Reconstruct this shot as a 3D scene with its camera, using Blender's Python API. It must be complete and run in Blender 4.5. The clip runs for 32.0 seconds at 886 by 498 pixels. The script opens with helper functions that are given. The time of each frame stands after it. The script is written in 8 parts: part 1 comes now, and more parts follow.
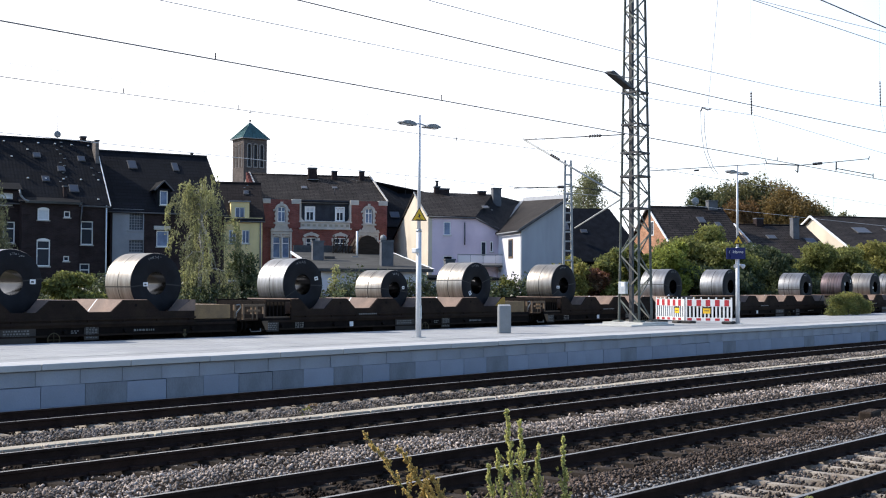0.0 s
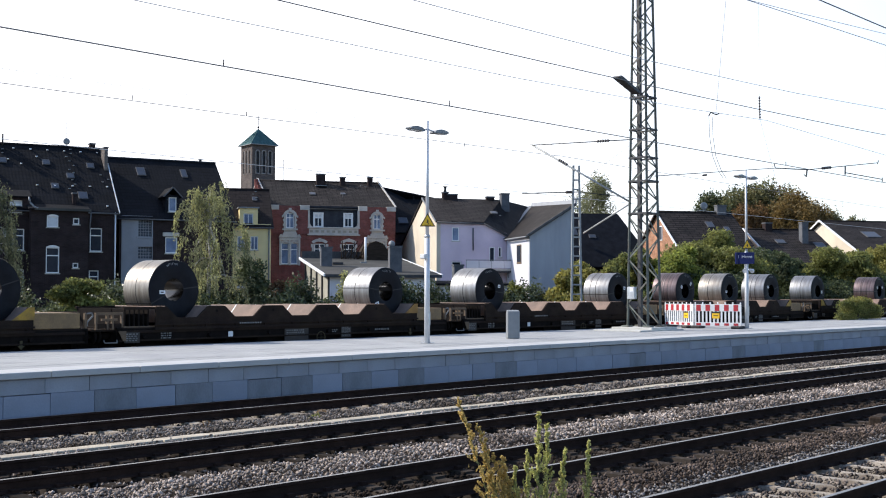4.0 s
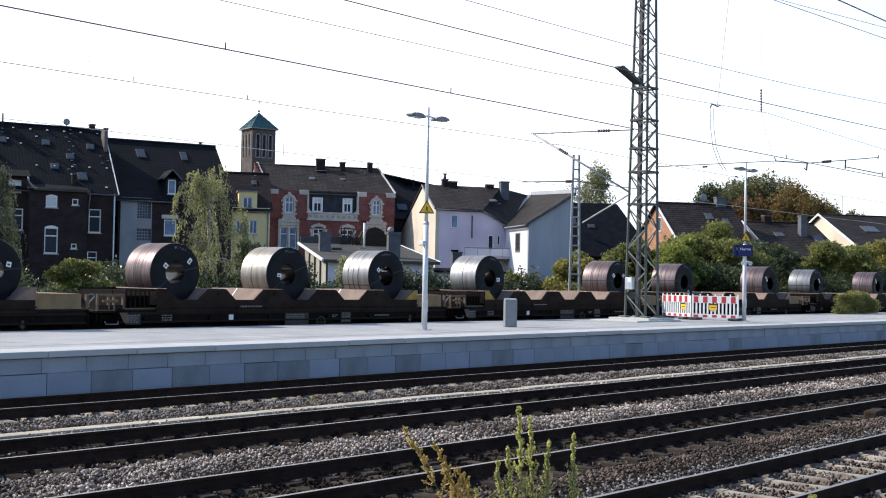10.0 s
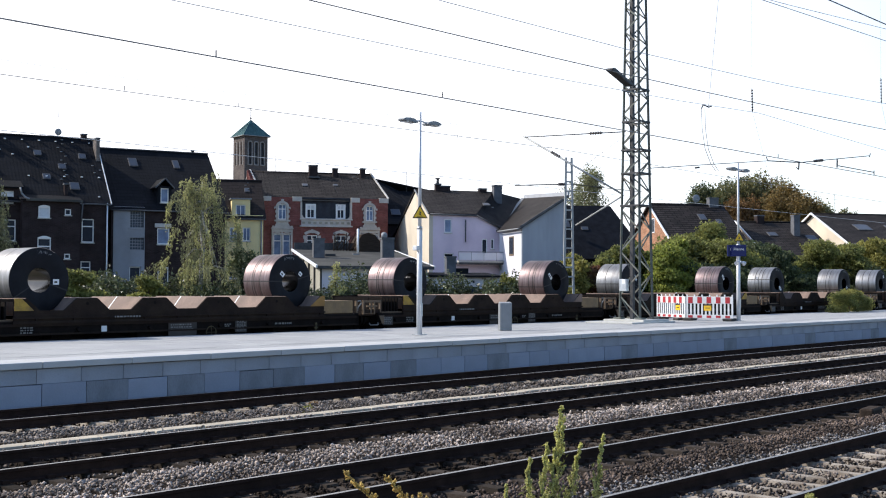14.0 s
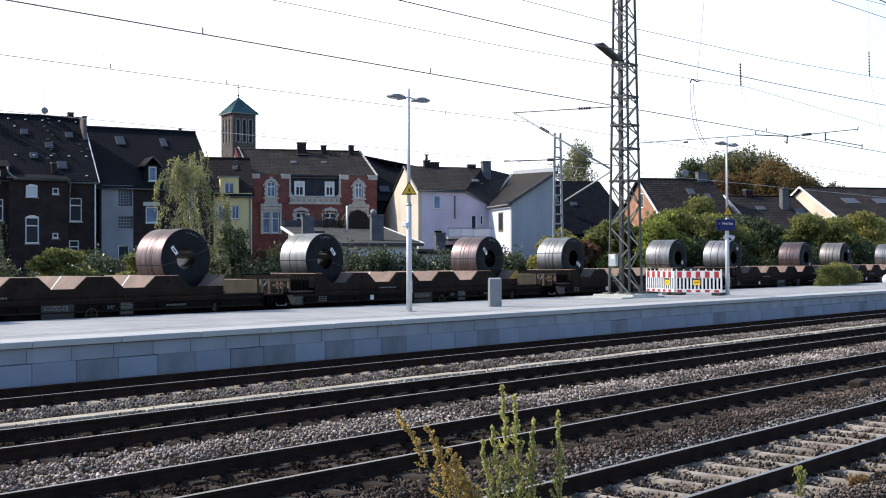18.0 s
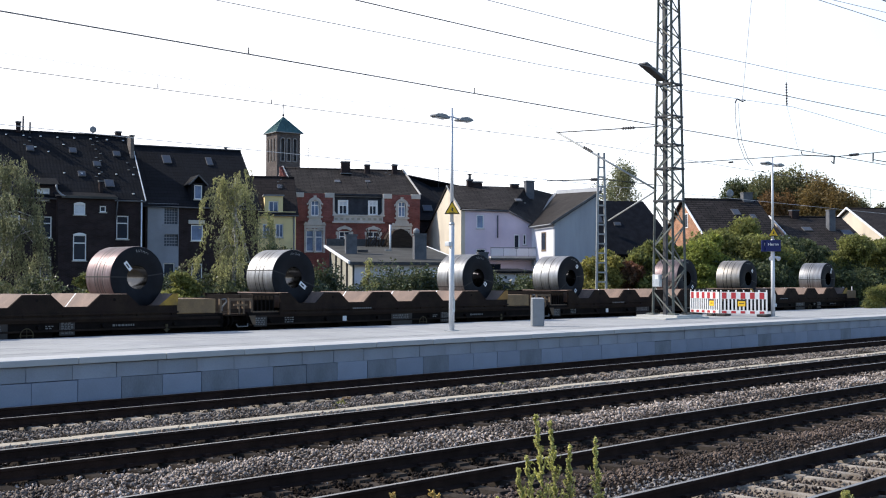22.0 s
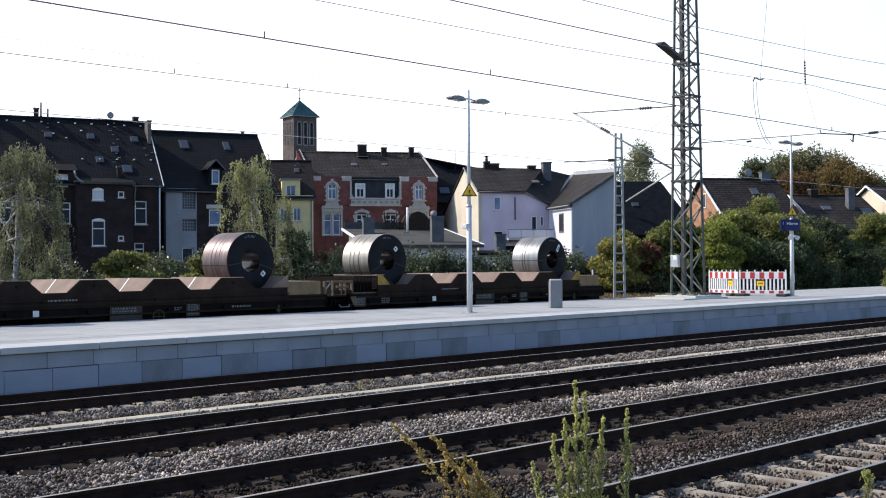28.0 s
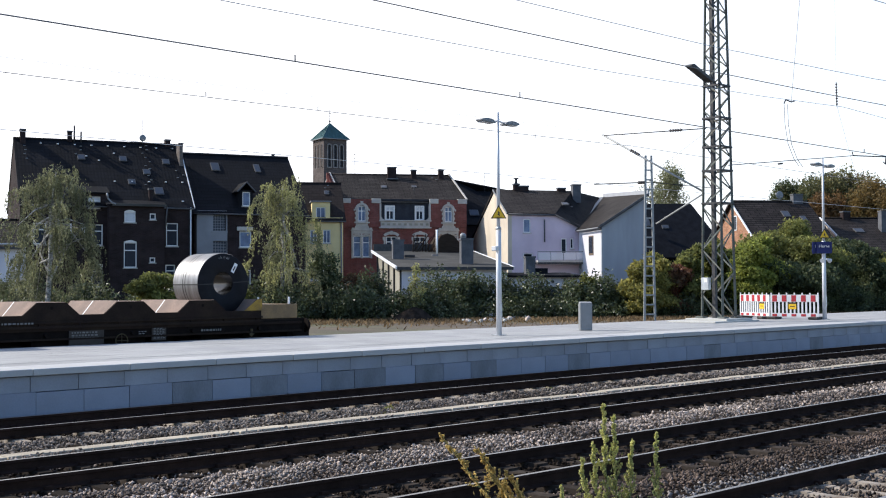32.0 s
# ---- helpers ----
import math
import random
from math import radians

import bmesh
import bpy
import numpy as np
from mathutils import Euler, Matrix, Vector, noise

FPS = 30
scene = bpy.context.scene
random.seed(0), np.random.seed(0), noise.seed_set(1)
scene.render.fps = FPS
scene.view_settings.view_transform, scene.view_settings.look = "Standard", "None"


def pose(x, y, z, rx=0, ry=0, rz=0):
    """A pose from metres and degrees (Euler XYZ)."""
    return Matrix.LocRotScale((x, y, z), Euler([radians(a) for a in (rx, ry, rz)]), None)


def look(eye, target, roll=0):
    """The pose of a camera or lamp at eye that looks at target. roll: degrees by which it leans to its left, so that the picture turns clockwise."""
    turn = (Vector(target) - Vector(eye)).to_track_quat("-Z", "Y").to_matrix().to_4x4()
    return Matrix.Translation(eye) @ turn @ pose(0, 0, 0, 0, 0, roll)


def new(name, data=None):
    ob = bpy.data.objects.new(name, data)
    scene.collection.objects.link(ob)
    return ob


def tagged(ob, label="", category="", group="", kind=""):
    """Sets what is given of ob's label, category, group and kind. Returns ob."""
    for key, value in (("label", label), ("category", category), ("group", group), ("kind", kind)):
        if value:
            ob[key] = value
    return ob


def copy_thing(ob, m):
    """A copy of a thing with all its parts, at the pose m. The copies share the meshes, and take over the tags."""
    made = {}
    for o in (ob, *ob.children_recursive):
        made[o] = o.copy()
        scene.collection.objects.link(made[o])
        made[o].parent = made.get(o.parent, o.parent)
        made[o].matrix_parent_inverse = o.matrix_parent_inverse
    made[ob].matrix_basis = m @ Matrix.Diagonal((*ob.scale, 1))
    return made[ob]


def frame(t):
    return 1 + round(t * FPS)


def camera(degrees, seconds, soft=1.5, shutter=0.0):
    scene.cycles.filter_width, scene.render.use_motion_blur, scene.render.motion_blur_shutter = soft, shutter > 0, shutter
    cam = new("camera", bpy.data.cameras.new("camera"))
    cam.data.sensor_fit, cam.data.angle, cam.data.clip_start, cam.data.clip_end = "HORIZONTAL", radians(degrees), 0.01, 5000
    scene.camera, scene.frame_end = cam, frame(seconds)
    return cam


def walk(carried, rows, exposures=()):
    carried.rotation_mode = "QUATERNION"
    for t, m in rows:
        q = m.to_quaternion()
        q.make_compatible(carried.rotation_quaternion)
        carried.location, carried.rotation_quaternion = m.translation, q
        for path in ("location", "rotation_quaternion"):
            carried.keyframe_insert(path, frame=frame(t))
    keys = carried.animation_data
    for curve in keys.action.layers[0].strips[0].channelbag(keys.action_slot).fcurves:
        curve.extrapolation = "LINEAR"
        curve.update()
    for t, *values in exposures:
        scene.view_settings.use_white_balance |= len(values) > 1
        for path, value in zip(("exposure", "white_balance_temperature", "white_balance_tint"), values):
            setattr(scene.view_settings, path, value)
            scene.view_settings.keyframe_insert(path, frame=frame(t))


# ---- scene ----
cam = camera(41.0, 32.0, soft=1.1)
PATH = [
    (0, pose(0, 0, 2.33, 91.781, -0.253, -48.405)),
    (0.5, pose(0, 0, 2.33, 91.791, -0.053, -48.067)),
    (1, pose(0, 0, 2.33, 92.199, 0.387, -47.615)),
    (1.5, pose(0, 0, 2.33, 92.382, 0.394, -47.485)),
    (2, pose(0, 0, 2.33, 92.313, 0.090, -47.945)),
    (2.5, pose(0, 0, 2.33, 91.961, 0.030, -48.204)),
    (3, pose(0, 0, 2.33, 91.912, -0.046, -48.376)),
    (3.5, pose(0, 0, 2.33, 92.068, -0.104, -48.085)),
    (5.5, pose(0, 0, 2.33, 91.793, -0.166, -47.881)),
    (6, pose(0, 0, 2.33, 91.521, -0.249, -47.822)),
    (6.5, pose(0, 0, 2.33, 91.303, -0.229, -47.860)),
    (7, pose(0, 0, 2.33, 91.562, -0.215, -48.143)),
    (7.5, pose(0, 0, 2.33, 91.733, -0.281, -48.028)),
    (8, pose(0, 0, 2.33, 92.026, 0.115, -47.851)),
    (8.5, pose(0, 0, 2.33, 91.808, 0.069, -47.629)),
    (9, pose(0, 0, 2.33, 91.645, -0.175, -47.633)),
    (9.5, pose(0, 0, 2.33, 91.663, -0.567, -47.878)),
    (10, pose(0, 0, 2.33, 91.432, -1.078, -48.089)),
    (10.5, pose(0, 0, 2.33, 91.562, -0.974, -48.237)),
    (11, pose(0, 0, 2.33, 91.450, -0.371, -48.185)),
    (11.5, pose(0, 0, 2.33, 91.900, -0.130, -48.340)),
    (12, pose(0, 0, 2.33, 91.987, -0.204, -48.425)),
    (12.5, pose(0, 0, 2.33, 91.832, -0.174, -48.812)),
    (13, pose(0, 0, 2.33, 92.025, -0.353, -49.101)),
    (13.5, pose(0, 0, 2.33, 91.887, -0.457, -48.582)),
    (14, pose(0, 0, 2.33, 91.655, -0.211, -48.364)),
    (14.5, pose(0, 0, 2.33, 91.602, -0.227, -48.324)),
    (15, pose(0, 0, 2.33, 91.439, -0.232, -48.726)),
    (15.5, pose(0, 0, 2.33, 91.168, 0.030, -49.251)),
    (17.5, pose(0, 0, 2.33, 90.645, 0.243, -48.854)),
    (18, pose(0, 0, 2.33, 90.514, 0.222, -48.866)),
    (18.5, pose(0, 0, 2.33, 90.526, 0.407, -48.377)),
    (19, pose(0, 0, 2.33, 90.493, 0.430, -48.552)),
    (19.5, pose(0, 0, 2.33, 90.956, 0.313, -48.549)),
    (20, pose(0, 0, 2.33, 91.289, 0.285, -48.255)),
    (20.5, pose(0, 0, 2.33, 91.495, 0.558, -47.405)),
    (21, pose(0, 0, 2.33, 91.048, 0.578, -47.260)),
    (21.5, pose(0, 0, 2.33, 91.546, 0.126, -47.228)),
    (22, pose(0, 0, 2.33, 91.449, -0.123, -46.806)),
    (22.5, pose(0, 0, 2.33, 91.227, -0.143, -47.254)),
    (23, pose(0, 0, 2.33, 91.199, -0.084, -47.173)),
    (23.5, pose(0, 0, 2.33, 91.038, -0.111, -47.030)),
    (24, pose(0, 0, 2.33, 91.065, -0.145, -47.098)),
    (24.5, pose(0, 0, 2.33, 91.069, -0.118, -46.766)),
    (25, pose(0, 0, 2.33, 91.015, -0.072, -46.613)),
    (25.5, pose(0, 0, 2.33, 91.068, -0.198, -46.483)),
    (27.5, pose(0, 0, 2.33, 90.577, 0.180, -46.160)),
    (28, pose(0, 0, 2.33, 90.597, 0.372, -45.949)),
    (28.5, pose(0, 0, 2.33, 90.794, 0.338, -45.881)),
    (29, pose(0, 0, 2.33, 90.964, 0.049, -45.883)),
    (29.5, pose(0, 0, 2.33, 91.287, 0.034, -46.185)),
    (30, pose(0, 0, 2.33, 91.419, 0.002, -45.380)),
    (30.5, pose(0, 0, 2.33, 91.305, 0.162, -45.035)),
    (31, pose(0, 0, 2.33, 91.252, -0.015, -44.881)),
    (31.5, pose(0, 0, 2.33, 91.476, 0.061, -44.805)),
    (32, pose(0, 0, 2.33, 91.679, 0.260, -44.531)),
]
# the film camera stops down a little in the second half
walk(cam, PATH, exposures=[(0, 0.46), (6, 0.43), (15, 0.42), (20, 0.41), (25, 0.33), (28, 0.33), (32, 0.36)])

# ---- light ----
SUN_AZ, SUN_EL = 125.0, 37.0      # where the sun stands, degrees from +x towards +y
world = bpy.data.worlds.new("sky")
scene.world = world
world.use_nodes = True
wt = world.node_tree
sky = wt.nodes.new("ShaderNodeTexSky")
sky.sky_type, sky.sun_disc = "NISHITA", False
sky.sun_elevation, sky.sun_rotation = radians(SUN_EL), radians(90 - SUN_AZ)
sky.air_density, sky.dust_density, sky.ozone_density = 1.2, 0.6, 4.0
wt.nodes["Background"].inputs["Strength"].default_value = 0.135
# bright thin haze in the sunward half of the sky, fading to clear blue behind
co = wt.nodes.new("ShaderNodeTexCoord")
dot = wt.nodes.new("ShaderNodeVectorMath")
dot.operation = "DOT_PRODUCT"
dot.inputs[1].default_value = (math.cos(radians(78)), math.sin(radians(78)), 0.12)
fade = wt.nodes.new("ShaderNodeMapRange")
fade.interpolation_type = "SMOOTHSTEP"
fade.inputs["From Min"].default_value, fade.inputs["From Max"].default_value = 0.2, 1.0
haze = wt.nodes.new("ShaderNodeMix")
haze.data_type = "RGBA"
haze.inputs["B"].default_value = (9.0, 9.1, 9.6, 1)
wt.links.new(co.outputs["Generated"], dot.inputs[0])
wt.links.new(dot.outputs["Value"], fade.inputs["Value"])
wt.links.new(fade.outputs[0], haze.inputs["Factor"])
clear = wt.nodes.new("ShaderNodeVectorMath")
clear.operation = "MULTIPLY"
clear.inputs[1].default_value = (1.21, 1.22, 1.30)
wt.links.new(sky.outputs[0], clear.inputs[0])
wt.links.new(clear.outputs[0], haze.inputs["A"])
wt.links.new(haze.outputs["Result"], wt.nodes["Background"].inputs["Color"])
sun = new("sun", bpy.data.lights.new("sun", "SUN"))
sun.data.energy, sun.data.angle, sun.data.color = 4.2, radians(0.5), (1.0, 0.94, 0.85)
sun.matrix_world = look((0, 0, 0), (-math.cos(radians(SUN_EL)) * math.cos(radians(SUN_AZ)),
                                    -math.cos(radians(SUN_EL)) * math.sin(radians(SUN_AZ)), -math.sin(radians(SUN_EL))))


# ---- materials ----
def mat(name, col, rough=0.8, metal=0.0, col2=None, scale=6.0, fine=60.0, bump=0.25, var=0.35, island=0.0, spec=0.5,
        obj_random=0.0, stretch=None, translucent=0.0, dirt=None, dirt_scale=0.7, dirt_amount=0.5):
    """A two-scale noisy surface: base colour towards col2 in patches, fine grain, bump, and dirt of its own shape."""
    m = bpy.data.materials.new(name)
    m.use_nodes = True
    nt = m.node_tree
    N, K = nt.nodes, nt.links
    b = N["Principled BSDF"]
    b.inputs["Roughness"].default_value = rough
    b.inputs["Metallic"].default_value = metal
    b.inputs["Specular IOR Level"].default_value = spec
    tc = N.new("ShaderNodeTexCoord")
    vec = tc.outputs["Object"]
    if stretch:
        mp = N.new("ShaderNodeMapping")
        mp.inputs["Scale"].default_value = stretch
        K.new(vec, mp.inputs["Vector"])
        vec = mp.outputs[0]
    n1 = N.new("ShaderNodeTexNoise")
    n1.inputs["Scale"].default_value, n1.inputs["Detail"].default_value = scale, 5.0
    K.new(vec, n1.inputs["Vector"])
    n2 = N.new("ShaderNodeTexNoise")
    n2.inputs["Scale"].default_value, n2.inputs["Detail"].default_value = fine, 3.0
    K.new(vec, n2.inputs["Vector"])
    r1 = N.new("ShaderNodeMapRange")
    r1.inputs["From Min"].default_value, r1.inputs["From Max"].default_value = 0.35, 0.65
    K.new(n1.outputs["Fac"], r1.inputs["Value"])
    mx = N.new("ShaderNodeMix")
    mx.data_type = "RGBA"
    c2 = col2 or tuple(c * (1 - var) for c in col)
    mx.inputs["A"].default_value, mx.inputs["B"].default_value = (*col, 1), (*c2, 1)
    K.new(r1.outputs[0], mx.inputs["Factor"])
    out = mx.outputs["Result"]
    g = N.new("ShaderNodeMapRange")
    g.inputs["From Min"].default_value, g.inputs["From Max"].default_value = 0.3, 0.7
    g.inputs["To Min"].default_value, g.inputs["To Max"].default_value = 1 - var * 0.5, 1 + var * 0.4
    K.new(n2.outputs["Fac"], g.inputs["Value"])
    mul = N.new("ShaderNodeVectorMath")
    mul.operation = "SCALE"
    K.new(out, mul.inputs[0])
    K.new(g.outputs[0], mul.inputs["Scale"])
    out = mul.outputs[0]
    for amount, node, sock in ((island, "ShaderNodeNewGeometry", "Random Per Island"), (obj_random, "ShaderNodeObjectInfo", "Random")):
        if amount:
            o = N.new(node)
            rr = N.new("ShaderNodeMapRange")
            rr.inputs["To Min"].default_value, rr.inputs["To Max"].default_value = 1 - amount, 1 + amount
            K.new(o.outputs[sock], rr.inputs["Value"])
            mu = N.new("ShaderNodeVectorMath")
            mu.operation = "SCALE"
            K.new(out, mu.inputs[0])
            K.new(rr.outputs[0], mu.inputs["Scale"])
            out = mu.outputs[0]
    if dirt:
        n3 = N.new("ShaderNodeTexNoise")
        n3.inputs["Scale"].default_value, n3.inputs["Detail"].default_value = dirt_scale, 8.0
        K.new(vec, n3.inputs["Vector"])
        r3 = N.new("ShaderNodeMapRange")
        r3.inputs["From Min"].default_value, r3.inputs["From Max"].default_value = 0.48, 0.68
        r3.inputs["To Max"].default_value = dirt_amount
        K.new(n3.outputs["Fac"], r3.inputs["Value"])
        md = N.new("ShaderNodeMix")
        md.data_type = "RGBA"
        K.new(out, md.inputs["A"])
        md.inputs["B"].default_value = (*dirt, 1)
        K.new(r3.outputs[0], md.inputs["Factor"])
        out = md.outputs["Result"]
    K.new(out, b.inputs["Base Color"])
    if bump:
        bp = N.new("ShaderNodeBump")
        bp.inputs["Strength"].default_value, bp.inputs["Distance"].default_value = bump, 0.02
        K.new(n2.outputs["Fac"], bp.inputs["Height"])
        K.new(bp.outputs[0], b.inputs["Normal"])
    if translucent:
        tr = N.new("ShaderNodeBsdfTranslucent")
        K.new(out, tr.inputs["Color"])
        ms = N.new("ShaderNodeMixShader")
        ms.inputs["Fac"].default_value = translucent
        K.new(b.outputs[0], ms.inputs[1])
        K.new(tr.outputs[0], ms.inputs[2])
        K.new(ms.outputs[0], N["Material Output"].inputs["Surface"])
    return m


def rows_mat(name, col, joint, course, length, rough=0.85, var=0.3, offset=0.5, gap=0.012):
    """Courses of bricks too far off to be pieces: length and height in metres, in the wall's own plane."""
    m = mat(name, col, rough, var=var, scale=1.3, fine=25.0, bump=0.0, spec=0.06)
    nt = m.node_tree
    N, K = nt.nodes, nt.links
    b = N["Principled BSDF"]
    old = b.inputs["Base Color"].links[0].from_socket
    tc = N.new("ShaderNodeTexCoord")
    sep, com = N.new("ShaderNodeSeparateXYZ"), N.new("ShaderNodeCombineXYZ")
    K.new(tc.outputs["Object"], sep.inputs[0])
    add = N.new("ShaderNodeMath")
    K.new(sep.outputs["X"], add.inputs[0])
    K.new(sep.outputs["Y"], add.inputs[1])
    K.new(add.outputs[0], com.inputs["X"])
    K.new(sep.outputs["Z"], com.inputs["Y"])
    br = N.new("ShaderNodeTexBrick")
    br.offset = offset
    for key, v in (("Scale", 1.0), ("Mortar Size", gap), ("Brick Width", length), ("Row Height", course), ("Bias", 0.0), ("Mortar Smooth", 0.2)):
        br.inputs[key].default_value = v
    br.inputs["Color1"].default_value, br.inputs["Color2"].default_value = (1.15, 1.15, 1.15, 1), (0.75, 0.75, 0.75, 1)
    br.inputs["Mortar"].default_value = (*[j / max(c, 0.001) for j, c in zip(joint, col)], 1)
    K.new(com.outputs[0], br.inputs["Vector"])
    mu = N.new("ShaderNodeVectorMath")
    mu.operation = "MULTIPLY"
    K.new(old, mu.inputs[0])
    K.new(br.outputs["Color"], mu.inputs[1])
    K.new(mu.outputs[0], b.inputs["Base Color"])
    bp = N.new("ShaderNodeBump")
    bp.invert = True
    bp.inputs["Strength"].default_value, bp.inputs["Distance"].default_value = 0.6, 0.02
    K.new(br.outputs["Fac"], bp.inputs["Height"])
    K.new(bp.outputs[0], b.inputs["Normal"])
    return m


M_GROUND = mat("earth", (0.115, 0.085, 0.058), 0.95, col2=(0.07, 0.055, 0.038), scale=0.35, fine=9, bump=0.8, dirt=(0.09, 0.11, 0.04), dirt_scale=0.15)
# bed darkened so its colour gives the shade in gaps between stones
M_BALLAST = mat("ballast", (0.040, 0.030, 0.024), 0.95, scale=3, fine=28, bump=1.0, var=0.6, spec=0.08)
M_STONE = mat("ballast stone", (0.48, 0.40, 0.345), 0.9, col2=(0.115, 0.092, 0.078), scale=0.6, fine=90, bump=0.3, island=0.7, spec=0.15)
M_STONE_RUST = mat("rusty ballast stone", (0.150, 0.112, 0.091), 0.9, col2=(0.06, 0.046, 0.038), scale=0.6, fine=90, bump=0.3, island=0.6, spec=0.12)
M_STONE_GREY = mat("plain grey ballast stone", (0.27, 0.245, 0.23), 0.9, col2=(0.10, 0.088, 0.08), scale=0.6, fine=90, bump=0.3, island=0.7, spec=0.1)
M_STONE_MID = mat("grey-brown ballast stone", (0.20, 0.162, 0.138), 0.9, col2=(0.06, 0.047, 0.039), scale=0.6, fine=90, bump=0.3, island=0.7, spec=0.1)
M_STONE_BROWN = mat("brownish ballast stone", (0.25, 0.215, 0.19), 0.9, col2=(0.085, 0.07, 0.06), scale=0.6, fine=90, bump=0.3, island=0.7, spec=0.1)
M_SLEEPER = mat("sleeper concrete", (0.36, 0.31, 0.25), 0.95, scale=3, fine=50, obj_random=0.25, dirt=(0.07, 0.05, 0.036), dirt_scale=4, dirt_amount=0.85, spec=0.1)
M_SLEEPER_NEAR = mat("pale sleeper concrete", (0.38, 0.325, 0.265), 0.95, scale=3, fine=50, obj_random=0.15, dirt=(0.19, 0.15, 0.115), dirt_scale=4, dirt_amount=0.7, spec=0.1)
M_RAILSIDE = mat("rusty rail", (0.037, 0.022, 0.0175), 0.95, scale=4, fine=60, bump=0.2, spec=0.06)
M_RAILTOP = mat("worn rail head", (0.30, 0.285, 0.27), 0.42, 1.0, scale=3, fine=40, bump=0.05, var=0.15)
M_TROUGH = mat("cable trough concrete", (0.52, 0.455, 0.355), 0.9, dirt=(0.36, 0.305, 0.235), dirt_scale=1.5, dirt_amount=0.6, scale=2, fine=40, obj_random=0.10, spec=0.2)
M_PAVE = mat("platform concrete", (0.47, 0.465, 0.455), 0.8, scale=0.8, fine=45, bump=0.12, var=0.16, dirt=(0.38, 0.38, 0.39), dirt_scale=0.5)
# the blue of skylit shade on this wall is tinted into the block colours
M_BLOCK = mat("platform wall block", (0.262, 0.286, 0.350), 0.85, scale=0.9, fine=45, bump=0.2, var=0.14, obj_random=0.07, dirt=(0.21, 0.225, 0.26), dirt_scale=1.1, dirt_amount=0.6, spec=0.25)
M_BLOCK_UPPER = mat("upper wall block", (0.285, 0.305, 0.350), 0.85, scale=0.9, fine=45, bump=0.2, var=0.14, obj_random=0.09, dirt=(0.22, 0.225, 0.235), dirt_scale=1.3, dirt_amount=0.6, spec=0.25)
M_BLOCK_DIRTY = mat("stained wall block", (0.20, 0.212, 0.24), 0.85, scale=1.6, fine=45, bump=0.2, var=0.22, obj_random=0.08, stretch=(1.3, 1.3, 0.45), dirt=(0.26, 0.27, 0.30), dirt_scale=1.3, dirt_amount=0.7, spec=0.25)
M_JOINT = mat("grey joint", (0.12, 0.125, 0.135), 0.9)
M_GALV = mat("galvanised steel", (0.52, 0.54, 0.56), 0.45, 0.6, scale=5, fine=40, bump=0.05, var=0.2)
M_LIGHTPOLE = mat("light grey painted steel", (0.62, 0.63, 0.65), 0.45, 0.2, scale=3, fine=40, bump=0.03, var=0.12)
M_MAST = mat("weathered mast paint", (0.15, 0.165, 0.145), 0.7, 0.2, scale=3, fine=30, var=0.35, dirt=(0.16, 0.11, 0.08), dirt_scale=2)
M_ARM = mat("dull galvanised tube", (0.34, 0.35, 0.35), 0.6, 0.2, scale=4, fine=30, var=0.2)
M_SLEEPER_DARK = mat("oily sleeper", (0.040, 0.032, 0.026), 0.95, scale=3, fine=50, obj_random=0.35, dirt=(0.022, 0.018, 0.015), dirt_scale=4, dirt_amount=0.8, spec=0.05)
M_SLEEPER_MID = mat("grimy sleeper", (0.060, 0.048, 0.039), 0.95, scale=3, fine=50, obj_random=0.3, dirt=(0.035, 0.028, 0.023), dirt_scale=4, dirt_amount=0.9, spec=0.05)
M_STONE_DARK = mat("oily ballast stone", (0.052, 0.039, 0.031), 0.95, col2=(0.024, 0.018, 0.0145), scale=0.6, fine=90, bump=0.3, island=0.8, spec=0.06)
M_INSULATOR = mat("brown glazed insulator", (0.10, 0.085, 0.08), 0.35, scale=5, fine=40, var=0.2)
M_CLAD = mat("slate-clad chimney", (0.105, 0.109, 0.122), 0.85, scale=2.5, fine=25, var=0.3, dirt=(0.14, 0.14, 0.15), dirt_scale=1.5)
M_DARKSTEEL = mat("dark steel", (0.07, 0.07, 0.075), 0.6, 0.5, scale=5, fine=40)
M_WHITE = mat("white plastic", (0.70, 0.70, 0.70), 0.5, scale=3, fine=40, bump=0.03, var=0.08)
M_RED = mat("red reflective film", (0.42, 0.025, 0.035), 0.5, var=0.15, bump=0.0)
M_YELLOW = mat("yellow plate", (0.85, 0.50, 0.02), 0.45, var=0.1, bump=0.0)
M_BLACK = mat("black print", (0.02, 0.02, 0.02), 0.6, var=0.1, bump=0.0)
M_BLUE = mat("blue sign enamel", (0.008, 0.014, 0.09), 0.35, var=0.08, bump=0.0, spec=0.3)
M_RUBBER = mat("recycled rubber foot", (0.06, 0.055, 0.05), 0.9, scale=6)
M_FOUND = mat("foundation concrete", (0.52, 0.51, 0.47), 0.9, scale=2, fine=40, var=0.2)
M_GREYBOX = mat("grey cabinet paint", (0.22, 0.23, 0.24), 0.5, var=0.1)
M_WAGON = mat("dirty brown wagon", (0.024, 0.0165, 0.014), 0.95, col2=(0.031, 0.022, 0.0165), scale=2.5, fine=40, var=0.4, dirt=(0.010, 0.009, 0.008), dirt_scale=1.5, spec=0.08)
M_SADDLE = mat("rusty saddle", (0.235, 0.158, 0.12), 0.8, col2=(0.16, 0.11, 0.085), scale=2.2, fine=35, dirt=(0.16, 0.11, 0.09), dirt_scale=2, dirt_amount=0.5)
